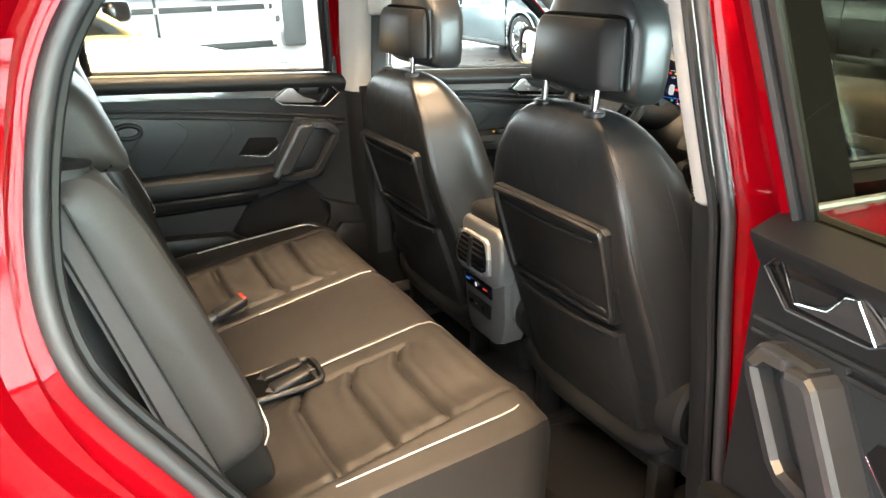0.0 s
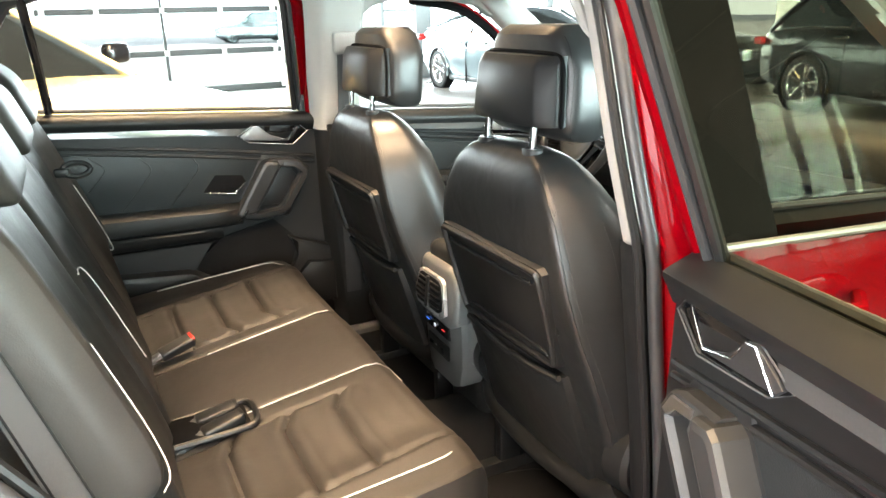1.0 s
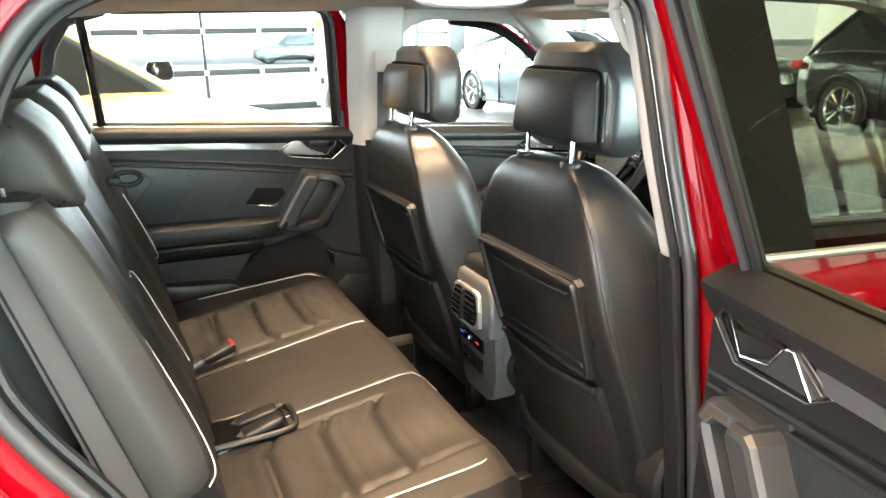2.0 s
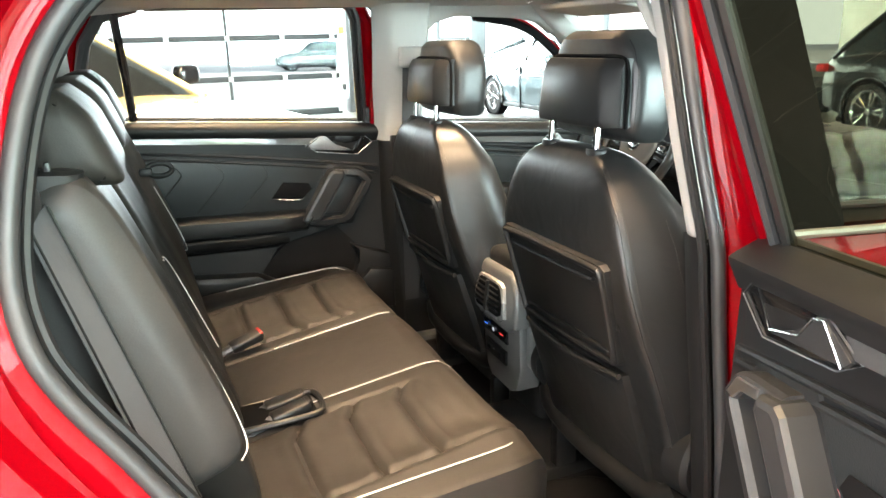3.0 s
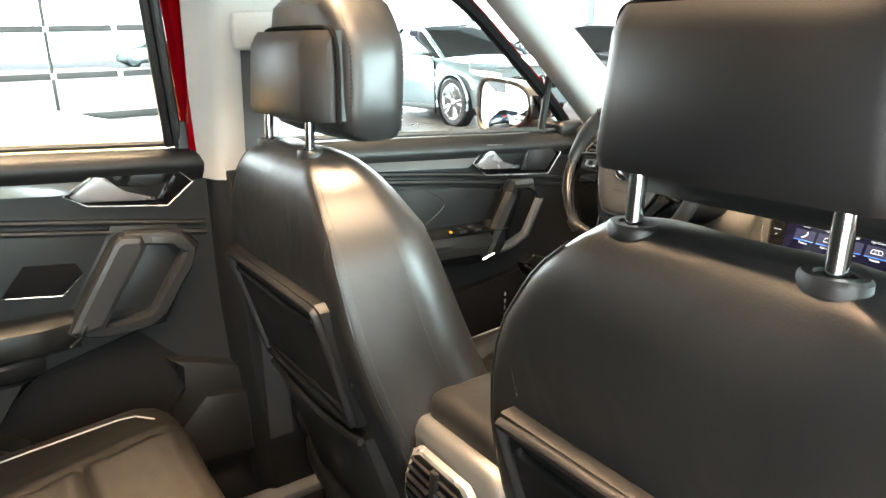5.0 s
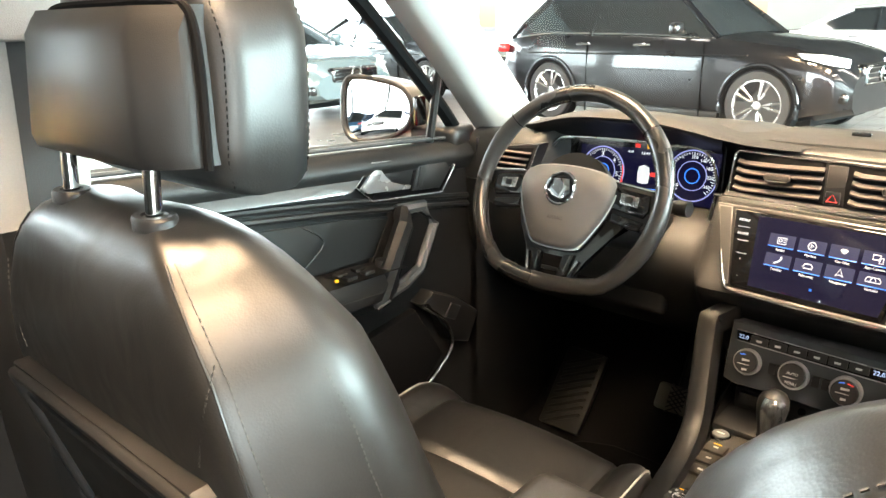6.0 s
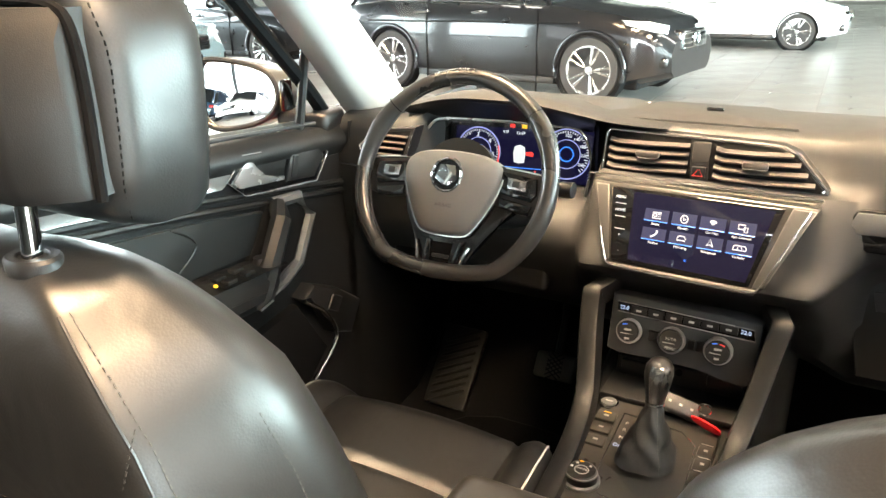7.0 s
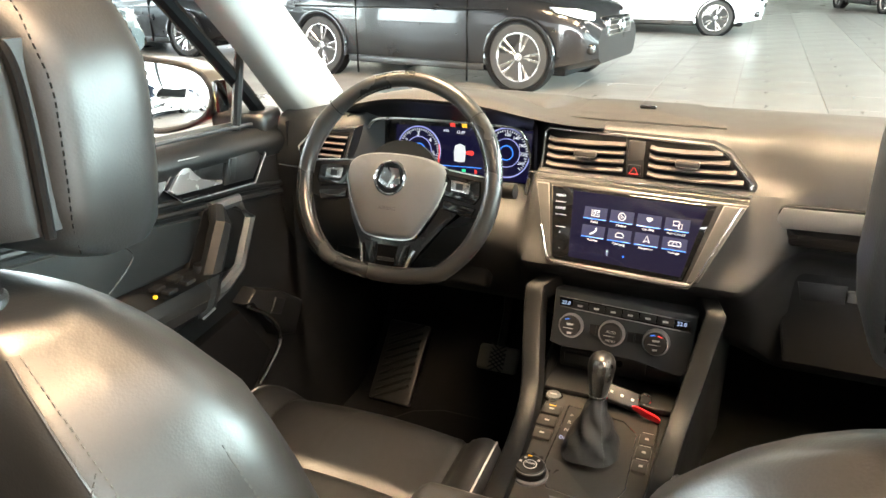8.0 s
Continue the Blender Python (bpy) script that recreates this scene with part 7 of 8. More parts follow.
for i, (x, amber) in enumerate(((0.757, True), (0.727, False), (0.696, False))):
    k = cpart("brake_key" if i == 0 else "deck_key", rbox(DK(x - 0.012 * 0, 0.090, 0.002), (0.027, 0.033, 0.006), 0.002), DECK_SATIN, plate)
    cpart("key_mark", rbox(DK(x, 0.090, 0.0053), (0.004, 0.008, 0.0005), 0), PRINT, k)
    if amber:
        cpart("key_lamp", rbox(DK(x + 0.008, 0.090, 0.0054), (0.002, 0.012, 0.0006), 0), ICON_AMBER, k)
for i in range(3):
    x = 0.735 - 0.03 * i
    k = cpart("deck_key", rbox(DK(x, -0.072 + 0.001 * i, 0.002), (0.027, 0.024, 0.006), 0.002), DECK_SATIN, plate)
    cpart("key_mark", rbox(DK(x, -0.072, 0.0053), (0.005, 0.006, 0.0005), 0), PRINT, k)
    cpart("key_line", rbox(DK(x + 0.0135, -0.072, 0.0053), (0.001, 0.018, 0.0006), 0), PRINT, k)
sb = cpart("start_button", revolve([(0.001, 0.007), (0.0125, 0.007), (0.0135, 0.005), (0.0138, 0.0)], 32, Matrix.Translation(DK(0.792, 0.096, 0.001))), PLASTIC_GREY, plate, "round start button with a bright ring")
cpart("button_ring", revolve([(0.0138, 0.0), (0.0165, 0.0), (0.016, 0.005), (0.0138, 0.006)], 32, Matrix.Translation(DK(0.792, 0.096, 0.0))), CHROME, sb)
cpart("print_bar", rbox(DK(0.792, 0.096, 0.0084), (0.003, 0.012, 0.0004), 0), PRINT, sb)
dl = cpart("mode_dial", revolve([(0.001, 0.022), (0.021, 0.022), (0.0245, 0.019), (0.0255, 0.0)], 40, Matrix.Translation(DK(0.604, 0.083, 0.0))), PLASTIC_HARD, plate, "round drive mode dial with a bright edge")
cpart("dial_ring", revolve([(0.0258, 0.0), (0.029, 0.0), (0.0285, 0.006), (0.0258, 0.008)], 40, Matrix.Translation(DK(0.604, 0.083, 0.001))), PLASTIC_GREY, dl)
cpart("dial_edge", sweep([DK(0.604, 0.083, 0.0205) + V((0.0235 * math.cos(q), 0.0235 * math.sin(q), 0)) for q in [2 * math.pi * i / 40 for i in range(40)]], 0.0006, 5, closed=True), RING, dl)
cpart("inner_ring", sweep([DK(0.604, 0.083, 0.0222) + V((0.010 * math.cos(q), 0.010 * math.sin(q), 0)) for q in [2 * math.pi * i / 30 for i in range(30)]], 0.0007, 5, closed=True), PRINT, dl)
ctext("dial_word", "MODE", 0.0055, facing(DK(0.606, 0.083, 0.0222), (0, 0, 1), (1, 0, 0)), PRINT, dl)
cpart("dial_lamp", rbox(DK(0.622, 0.088, 0.0222), (0.002, 0.006, 0.0006), 0), ICON_AMBER, dl)
for q in (40, 80, 140, 200, 320):
    cpart("dial_mark", rbox(DK(0.604 + 0.016 * math.cos(radians(q)), 0.083 + 0.016 * math.sin(radians(q)), 0.0222), (0.004, 0.004, 0.0005), 0), PRINT, dl)
badge = cpart("badge_plate", prism([(0.572, 0.045), (0.572, -0.028), (0.560, -0.024), (0.556, 0.035)], lambda a, b, d: DK(a, b, d), 0.0, 0.004, 0.001), PLASTIC_GREY, plate)
cpart("badge_bar", rbox(DK(0.565, 0.008, 0.0044), (0.006, 0.045, 0.0005), 0), PRINT_DIM, badge)
# gear lever with its gaiter
lv_ = thing("gear_lever", "black gear lever with bright inlay and leather gaiter", "gear lever", at=(0.69, 0.008, 0.72))
folds = []
for i in range(22):
    f = i / 21
    z = 0.0 + 0.078 * f
    w = 0.040 * (1 - f) ** 1.25 + 0.0155
    cxx = 0.028 * f
    ring = []
    for k in range(40):
        q = 2 * math.pi * k / 40
        sx, sy = math.cos(q), math.sin(q)
        wob = 1 + 0.10 * math.sin(13 * f + 3 * q + 1.2 * math.sin(2 * q)) * math.sin(math.pi * f) + 0.10 * noise.noise(V((2.5 * sx, 2.5 * sy, 6 * f)))
        e = 0.65 + 0.35 * f
        ring.append(V((cxx + w * 0.95 * wob * math.copysign(abs(sx) ** e, sx), w * 0.78 * wob * math.copysign(abs(sy) ** e, sy), z)))
    folds.append(ring)
ga = part("gaiter", loft(folds), GAITER, lv_, "folded black leather gaiter")
part("stitching", stitches([V((folds[i][24].x - 0.001, folds[i][24].y, folds[i][24].z)) for i in range(22)], 0.005), STITCH, ga)
knob_rings = []
for z, wx, wy, cxx in ((0.070, 0.0135, 0.0125, 0.028), (0.078, 0.0145, 0.0135, 0.029), (0.095, 0.016, 0.0165, 0.031), (0.112, 0.0195, 0.02, 0.034), (0.124, 0.0215, 0.0215, 0.037), (0.134, 0.021, 0.0205, 0.039), (0.141, 0.0175, 0.0165, 0.041), (0.1455, 0.010, 0.009, 0.042), (0.147, 0.002, 0.002, 0.042)):
    knob_rings.append([V((cxx + wx * math.cos(q), wy * math.sin(q), z)) for q in [2 * math.pi * k / 28 for k in range(28)]])
kb = part("knob", loft(knob_rings), WRIM, lv_, "polished black grip")
inlay = [[V((cxx - wx * math.cos(a) - 0.0012, wy * math.sin(a), z)) for a in (-0.5, -0.3, 0.0, 0.3, 0.5)] for z, wx, wy, cxx in ((0.082, 0.0148, 0.014, 0.0295), (0.095, 0.016, 0.0165, 0.031), (0.112, 0.0195, 0.02, 0.034), (0.124, 0.0215, 0.0215, 0.037), (0.134, 0.021, 0.0205, 0.039), (0.141, 0.0175, 0.0165, 0.041))]
part("inlay", loft(inlay, closed=False, caps=False), SATIN, kb, "satin metal inlay")
part("collar", revolve([(0.0138, 0.076), (0.0152, 0.077), (0.0152, 0.080), (0.014, 0.081)], 28, Matrix.Translation((0.0285, 0, 0.0))), CHROME, lv_)
# key with its red tag on the shelf
key = thing("car_key", "black folding car key with bright ring and red tag", "car key", at=(0.80, -0.012, 0.752))
kb_ = part("key_body", rbox((0, 0, 0), (0.032, 0.075, 0.014), 0.005, 3, E3(18, -35, -8)), PLASTIC_HARD, key)
for i in range(3):
    part("key_mark", rbox(E3(18, -35, -8) @ V((0.0, 0.012 - 0.018 * i, 0.0074)), (0.004, 0.005, 0.0006), 0, m=E3(18, -35, -8)), PRINT, kb_)
part("key_ring", sweep([V((-0.004, -0.045 + 0.010 * math.cos(q), 0.006 + 0.010 * math.sin(q))) for q in [2 * math.pi * i / 24 for i in range(24)]], 0.0014, 6, closed=True), CHROME, key)
tag = [V((p.x, p.y, 0)) for p in chaikin([V((-0.01, -0.007, 0)), (0.038, -0.010, 0), (0.044, 0.0, 0), (0.038, 0.010, 0), (-0.01, 0.007, 0)], 2, closed=True)]
part("red_tag", prism([(p.x, p.y) for p in tag], lambda a, b, d: V((-0.02, -0.036 - 0.9 * a, -0.006 - 0.32 * a + 0.85 * b)) + V((-d - 0.25 * b, 0, 0)), -0.002, 0.0025, 0.001), mat("red_tag_plastic", (0.75, 0.012, 0.02), 0.35, vary=0.05), key, "bright red plastic tag")

# ---- arm rest box and rear vents ----
box = thing("armrest_box", "black armrest box with grey rear vent panel", "armrest", at=(0.2, 0, 0.45))
AINV = Matrix.Translation((-0.2, 0, -0.45))


def apart_(name, bm, material, parent=None, label=""):
    bmesh.ops.transform(bm, matrix=AINV, verts=bm.verts)
    return part(name, bm, material, parent or box, label)


apart_("lid", rbox((0.178, 0.02, 0.905), (0.235, 0.20, 0.06), 0.022, 4), LEATHER, None, "padded leather lid")
apart_("lid_edge", rbox((0.178, 0.012, 0.872), (0.23, 0.18, 0.012), 0.004), PLASTIC_GREY)
apart_("base", rbox((0.21, 0.022, 0.52), (0.20, 0.18, 0.26), 0.03, 3), PLASTIC)
apart_("housing", rbox((0.182, 0.022, 0.76), (0.228, 0.22, 0.22), 0.03, 3), mat("grey_panel", (0.15, 0.15, 0.15), 0.36, metal=0.35, vary=0.08))


def RV(y, z, d=0.0):
    """Rear face of the box."""
    y, z = (y + 0.013) * 1.17 + 0.036, 0.890 + (z - 0.903) * 1.17
    return V((0.046 + 0.09 * max(0, z - 0.83) ** 1.0 * 2.2 + 0.06 * max(0, 0.76 - z) + 0.022 * ((y - 0.02) / 0.13) ** 4 - d, y, z))


def rv_poly(pts, d0, d1, bevel=0.0):
    return prism(pts, lambda a, b, d: RV(a, b, d), d0, d1, bevel)


face = [(0.078, 0.80), (0.076, 0.85), (0.055, 0.895), (0.04, 0.903), (-0.07, 0.903), (-0.09, 0.893), (-0.105, 0.85), (-0.105, 0.70), (-0.09, 0.65), (-0.06, 0.635), (0.035, 0.635), (0.062, 0.65), (0.075, 0.70)]
fp = apart_("vent_panel", rv_poly(face, -0.06, 0.004, 0.012), mat("grey_panel", (0.15, 0.15, 0.15), 0.36, metal=0.35, vary=0.08), None, "satin grey rear vent panel")
def RVH(y, z, d=0.0):
    """Face of the vent head, proud of the panel."""
    return RV(y, z, d + 0.020)


def rvh_poly(pts, d0, d1, bevel=0.0):
    return prism(pts, lambda a, b, d: RVH(a, b, d), d0, d1, bevel)


hd = [(0.082, 0.800), (0.086, 0.85), (0.070, 0.898), (0.052, 0.912), (-0.082, 0.912), (-0.102, 0.898), (-0.114, 0.85), (-0.108, 0.800), (-0.085, 0.786), (0.06, 0.786)]
apart_("vent_head", prism(hd, lambda a, b, d: RV(a, b, d), -0.06, 0.022, 0.014, 4), MATS["grey_panel"], fp, "rounded satin grey vent head")
vf = [(0.058, 0.818), (0.055, 0.842), (0.038, 0.885), (0.028, 0.890), (-0.062, 0.890), (-0.074, 0.882), (-0.086, 0.845), (-0.086, 0.818), (-0.07, 0.808), (0.045, 0.808)]
apart_("vent_rim", rvh_poly(vf, 0.0, 0.010, 0.003), mat("grey_panel_light", (0.36, 0.355, 0.35), 0.3, metal=0.5, vary=0.06), fp)
apart_("vent_core", rvh_poly([(a * 0.86 - 0.002, (b - 0.848) * 0.82 + 0.850) for a, b in vf], 0.004, 0.0115, 0.001), DARK, fp)
apart_("vent_divider", rvh_poly([(-0.007, 0.818), (-0.021, 0.818), (-0.02, 0.884), (-0.009, 0.884)], 0.004, 0.017, 0.002), PLASTIC_HARD, fp)
for k in (0, 1):
    for i in range(5):
        z = 0.825 + 0.0118 * i
        a, b_ = ((0.042 - 0.003 * max(0, i - 2), -0.006), (-0.022, -0.068 + 0.003 * max(0, i - 2)))[k]
        apart_("slat", loft([[RVH(y, z, 0.006), RVH(y, z + 0.0035, 0.0145), RVH(y, z + 0.0052, 0.0145), RVH(y, z + 0.0055, 0.006)] for y in (a, b_)]), PLASTIC, fp)
for i in range(4):
    apart_("thumb_wheel", rbox(RVH(0.012 - 0.012 * i, 0.801, 0.006), (0.005, 0.007, 0.006), 0.001), PLASTIC, fp)
kp = apart_("rear_climate_keys", rv_poly([(0.055, 0.778), (-0.062, 0.778), (-0.062, 0.748), (0.055, 0.748)], 0.0, 0.007, 0.003), GLOSS_BLACK, fp, "gloss black key block")
apart_("blue_mark", rbox(RV(0.034, 0.766, 0.0075), (0.001, 0.018, 0.003), 0), ICON_BLUE, kp)
apart_("red_mark", rbox(RV(-0.042, 0.766, 0.0075), (0.001, 0.018, 0.003), 0), ICON_RED, kp)
apart_("seat_mark", rbox(RV(-0.004, 0.765, 0.0075), (0.001, 0.008, 0.009), 0.002), ICON, kp)
pb = apart_("port_block", rv_poly([(0.05, 0.728), (-0.055, 0.728), (-0.05, 0.694), (0.046, 0.694)], 0.0, 0.006, 0.003), PLASTIC_HARD, fp)
apart_("port", rbox(RV(0.026, 0.713, 0.006), (0.003, 0.018, 0.009), 0.001), DARK, pb)
apart_("port", rbox(RV(-0.024, 0.710, 0.006), (0.003, 0.016, 0.016), 0.004), PLASTIC, pb)
apart_("port_mark", rbox(RV(0.002, 0.715, 0.0065), (0.001, 0.007, 0.003), 0), PRINT, pb)

# ---- pedals ----
fr_ = thing("foot_rest", "grooved black foot rest", "foot rest", at=(1.165, 0.585, 0.48))
part("plate", rbox((0, 0, 0), (0.21, 0.115, 0.02), 0.006, 2, E3(0, -48, 0)), PLASTIC_HARD, fr_)
for i in range(9):
    part("groove_rib", rbox(E3(0, -48, 0) @ V((-0.08 + 0.02 * i, 0, 0.011)), (0.008, 0.10, 0.006), 0.002, 1, E3(0, -48, 0) @ Matrix.Rotation(radians(28), 4, "Z")), PLASTIC, fr_)
pd = thing("brake_pedal", "ribbed rubber brake pedal", "pedal", at=(1.236, 0.345, 0.505))
pp = part("pad", rbox((0, 0, 0), (0.065, 0.105, 0.02), 0.01, 3, E3(0, -55, 0)), mat("pedal_rubber", (0.12, 0.11, 0.095), 0.5, vary=0.2), pd, "worn ribbed rubber pad")
for i in range(5):
    for sg in (-1, 1):
        part("rib", rbox(E3(0, -55, 0) @ V((-0.022 + 0.011 * i, 0, 0.0105)), (0.003, 0.05, 0.004), 0.001, 1, E3(0, -55, 0) @ Matrix.Rotation(radians(35 * sg), 4, "Z")), PLASTIC, pp)
part("arm", sweep([V((0.01, 0, 0.0)), V((0.07, 0.0, 0.10)), V((0.08, 0.0, 0.24))], 0.011, 8), PLASTIC_HARD, pd)
ac = thing("accelerator_pedal", "narrow black accelerator pedal", "pedal", at=(1.29, 0.185, 0.47))
part("pad", rbox((0, 0, 0), (0.15, 0.05, 0.015), 0.006, 3, E3(0, -60, 0)), PLASTIC_HARD, ac)

# ---- hall ----
ground = thing("floor", "warm grey tiled showroom floor", "floor", kind="structure")
GROUT = mat("tile_joint", (0.2, 0.19, 0.175), 0.7, vary=0.15)
TILE = mat("floor_tile", (0.155, 0.147, 0.138), 0.34, vary=0.13, wear_scale=1.3, grain_scale=25, rough_vary=0.1)
part("slab", rbox((12, -0.7, -0.056), (70, 31, 0.1), 0), GROUT, ground)
PITCH = 0.9
tile_bm = rbox((0, 0, -0.005), (PITCH - 0.008, PITCH - 0.008, 0.010), 0.0015, 1)
first_tile = part("tile", tile_bm, TILE, ground)
spots = [(i, j) for i in range(-25, 45) for j in range(-18, 16)]
near = lambda i, j: 8 <= i <= 25 and -12 <= j <= 4
left_over = 300
rest = bmesh.new()
for i, j in spots:
    x, y = (i + 0.5) * PITCH, (j + 0.5) * PITCH
    if near(i, j) and left_over:
        left_over -= 1
        t_ = first_tile if left_over == 299 else new("tile", first_tile.data)
        t_.parent = ground
        t_.location = (x, y, 0.0003 * ((i * 7 + j * 3) % 5))
    else:
        h = PITCH / 2 - 0.004
        vs = [rest.verts.new((x + a * h, y + b * h, 0)) for a, b in ((-1, -1), (1, -1), (1, 1), (-1, 1))]
        rest.faces.new(vs)
tagged(part("tile_field", rest, TILE, ground), kind="stuff")

POST = mat("grey_steel_post", (0.16, 0.18, 0.19), 0.45, vary=0.1)
POST_DARK = mat("dark_steel_post", (0.06, 0.065, 0.068), 0.45, vary=0.1)
WALL = mat("pale_plaster", (0.66, 0.63, 0.55), 0.85, grain=0.3, grain_scale=80, vary=0.06)
CEIL = mat("dark_ceiling", (0.06, 0.058, 0.055), 0.9, vary=0.1)
ceil = thing("ceiling", "dark grey hall ceiling", "ceiling", kind="structure")
part("ceiling_deck", rbox((12, -0.7, 6.75), (70, 30.4, 0.2), 0), CEIL, ceil)
wallf = thing("wall_front", "pale plaster hall wall", "wall", kind="structure")
part("plaster", rbox((46, -0.7, 3.3), (0.3, 30.4, 6.7), 0), WALL, wallf)
wall2 = thing("wall_inner", "pale plaster wall behind the parked cars", "wall", kind="structure")
part("plaster", rbox((16.0, 9.4, 3.3), (0.3, 5.0, 6.6), 0.01), WALL, wall2)

# glazed side with the roller gate
side_wall = thing("wall_glazed_side", "glazed hall side with steel posts", "wall", kind="structure")
for x, w, m_ in ((-12, 0.25, POST), (-6, 0.25, POST), (-1.35, 0.45, POST), (3.84, 0.46, POST_DARK), (5.72, 0.10, POST), (6.72, 0.38, POST), (10.2, 0.2, POST), (14.2, 0.3, POST), (20, 0.3, POST), (28, 0.3, POST), (36, 0.3, POST)):
    part("post", rbox((x, 14.05, 2.5), (w, 0.3, 5.0), 0.01), m_, side_wall)
part("lintel", rbox((12, 14.05, 5.5), (70, 0.3, 2.3), 0.01), POST, side_wall)
for z in (0.45, 0.95, 1.5):
    part("bay_rail", rbox((6.15, 14.05, z), (0.8, 0.08, 0.06), 0.01), POST, side_wall)
gate = thing("sectional_gate", "glazed sectional gate with dark aluminium rails", "gate", at=(1.2, 14.0, 0))
ALU = mat("dark_aluminium", (0.016, 0.018, 0.019), 0.6, metal=0.0, vary=0.1)
LIGHTALU = mat("pale_aluminium", (0.5, 0.5, 0.48), 0.4, metal=0.3, vary=0.1)
for z in (0.06, 0.80, 1.60, 2.42, 3.24, 4.05):
    r_ = part("rail", rbox((0, 0, z), (4.5, 0.07, 0.11 if z > 0.1 else 0.14), 0.01), ALU, gate)
    for x in (-2.1, -1.2, -0.05, 1.05, 2.1):
        if z > 0.1:
            part("bracket", rbox((x, -0.05, z), (0.09, 0.05, 0.10), 0.01), LIGHTALU, r_)
for x in (-0.06,):
    part("mullion", rbox((x, 0.0, 2.1), (0.055, 0.06, 4.0), 0.006), ALU, gate)
for x in (-2.28, 2.28):
    part("guide_rail", rbox((x, -0.02, 2.4), (0.12, 0.10, 4.7), 0.01), LIGHTALU, gate)
    for k in range(6):
        part("roller", rbox((x - (0.09 if x > 0 else -0.09), -0.08, 0.1 + 0.81 * k), (0.08, 0.04, 0.12), 0.01), LIGHTALU, gate)
part("control_box", rbox((2.30, -0.10, 1.72), (0.11, 0.06, 0.14), 0.01), mat("yellow_sticker", (0.75, 0.62, 0.05), 0.5), gate, "yellow warning plate")
part("lower_box", rbox((2.30, -0.10, 0.55), (0.08, 0.06, 0.12), 0.01), PLASTIC_HARD, gate)
for k in range(5):
    part("glass_panel", rbox((0, 0.02, 0.43 + 0.81 * k), (4.4, 0.008, 0.70), 0), CLEAR, gate)
bin_ = thing("waste_bins", "pair of dark cylindrical bollards by the gate", "bollard", at=(4.6, 13.2, 0))
for dx in (0.0, 0.3):
    part("cylinder", revolve([(0.11, 0), (0.11, 0.9), (0.1, 0.92), (0.001, 0.92)], 20, Matrix.Translation((dx, 0, 0))), POST_DARK, bin_)
sign = thing("wall_sign", "small red-edged notice sign", "sign", at=(7.1, 13.8, 1.75))
part("board", rbox((0, 0, 0), (0.22, 0.02, 0.26), 0.005), mat("white_board", (0.75, 0.73, 0.7), 0.5), sign)
part("red_edge", sweep([V((a * 0.1, -0.012, b * 0.12)) for a, b in ((-1, -1), (1, -1), (1, 1), (-1, 1))], 0.012, 6, closed=True), mat("sign_red", (0.6, 0.03, 0.03), 0.5), sign)
# glazed facade behind the open door, and the hall's far end
fac = thing("wall_glazed_front", "glazed facade with dark mullions", "wall", kind="structure")
for k in range(23):
    part("mullion", rbox((-22 + 2.1 * k, -15.5, 3.3), (0.2, 0.2, 6.6), 0.01), POST_DARK, fac)
for z in (0.25, 2.9, 4.9, 6.45):
    part("transom", rbox((0, -15.5, z), (46, 0.16, 0.12 if z < 6 else 0.4), 0.01), POST_DARK, fac)
part("plinth", rbox((12, -15.6, 0.1), (70, 0.3, 0.2), 0.01), POST_DARK, fac)
part("solid_wall", rbox((35, -15.6, 3.3), (24, 0.3, 6.6), 0.01), WALL, fac)
endw = thing("wall_glazed_end", "glazed end of the hall", "wall", kind="structure")
for k in range(8):
    part("mullion", rbox((-22.4, -15.0 + 4.2 * k, 3.3), (0.2, 0.12, 6.6), 0.01), POST_DARK, endw)
part("lintel", rbox((-22.4, -0.7, 6.45), (0.3, 30, 0.5), 0.01), POST, endw)
# outside: pale yard and bright overcast distance
yard = thing("ground", "pale concrete yard outside", "ground", kind="structure")
part("concrete", rbox((10, 45, -0.06), (140, 61, 0.1), 0), mat("pale_concrete", (0.72, 0.71, 0.69), 0.8, vary=0.1, wear_scale=0.6, grain_scale=12), yard)
part("concrete", rbox((10, -47, -0.06), (140, 62, 0.1), 0), MATS["pale_concrete"], yard)
part("concrete", rbox((-60, -0.7, -0.06), (74, 30.6, 0.1), 0), MATS["pale_concrete"], yard)
back = thing("backdrop", "bright overcast distance", "backdrop", kind="structure")
GLOW = mat("overcast_glow", (0.8, 0.8, 0.8), 1.0, vary=0.0, emit=(0.93, 0.97, 1.0), strength=3.0)
part("sky_sheet", grid(lambda u, v: V((-75 + 170 * u, 75, -0.5 + 30 * v)), 2, 2), GLOW, back)
part("sky_sheet", grid(lambda u, v: V((-75 + 170 * u, -75, -0.5 + 30 * v)), 2, 2), GLOW, back)
part("sky_sheet", grid(lambda u, v: V((-90, -75 + 150 * u, -0.5 + 30 * v)), 2, 2), GLOW, back)
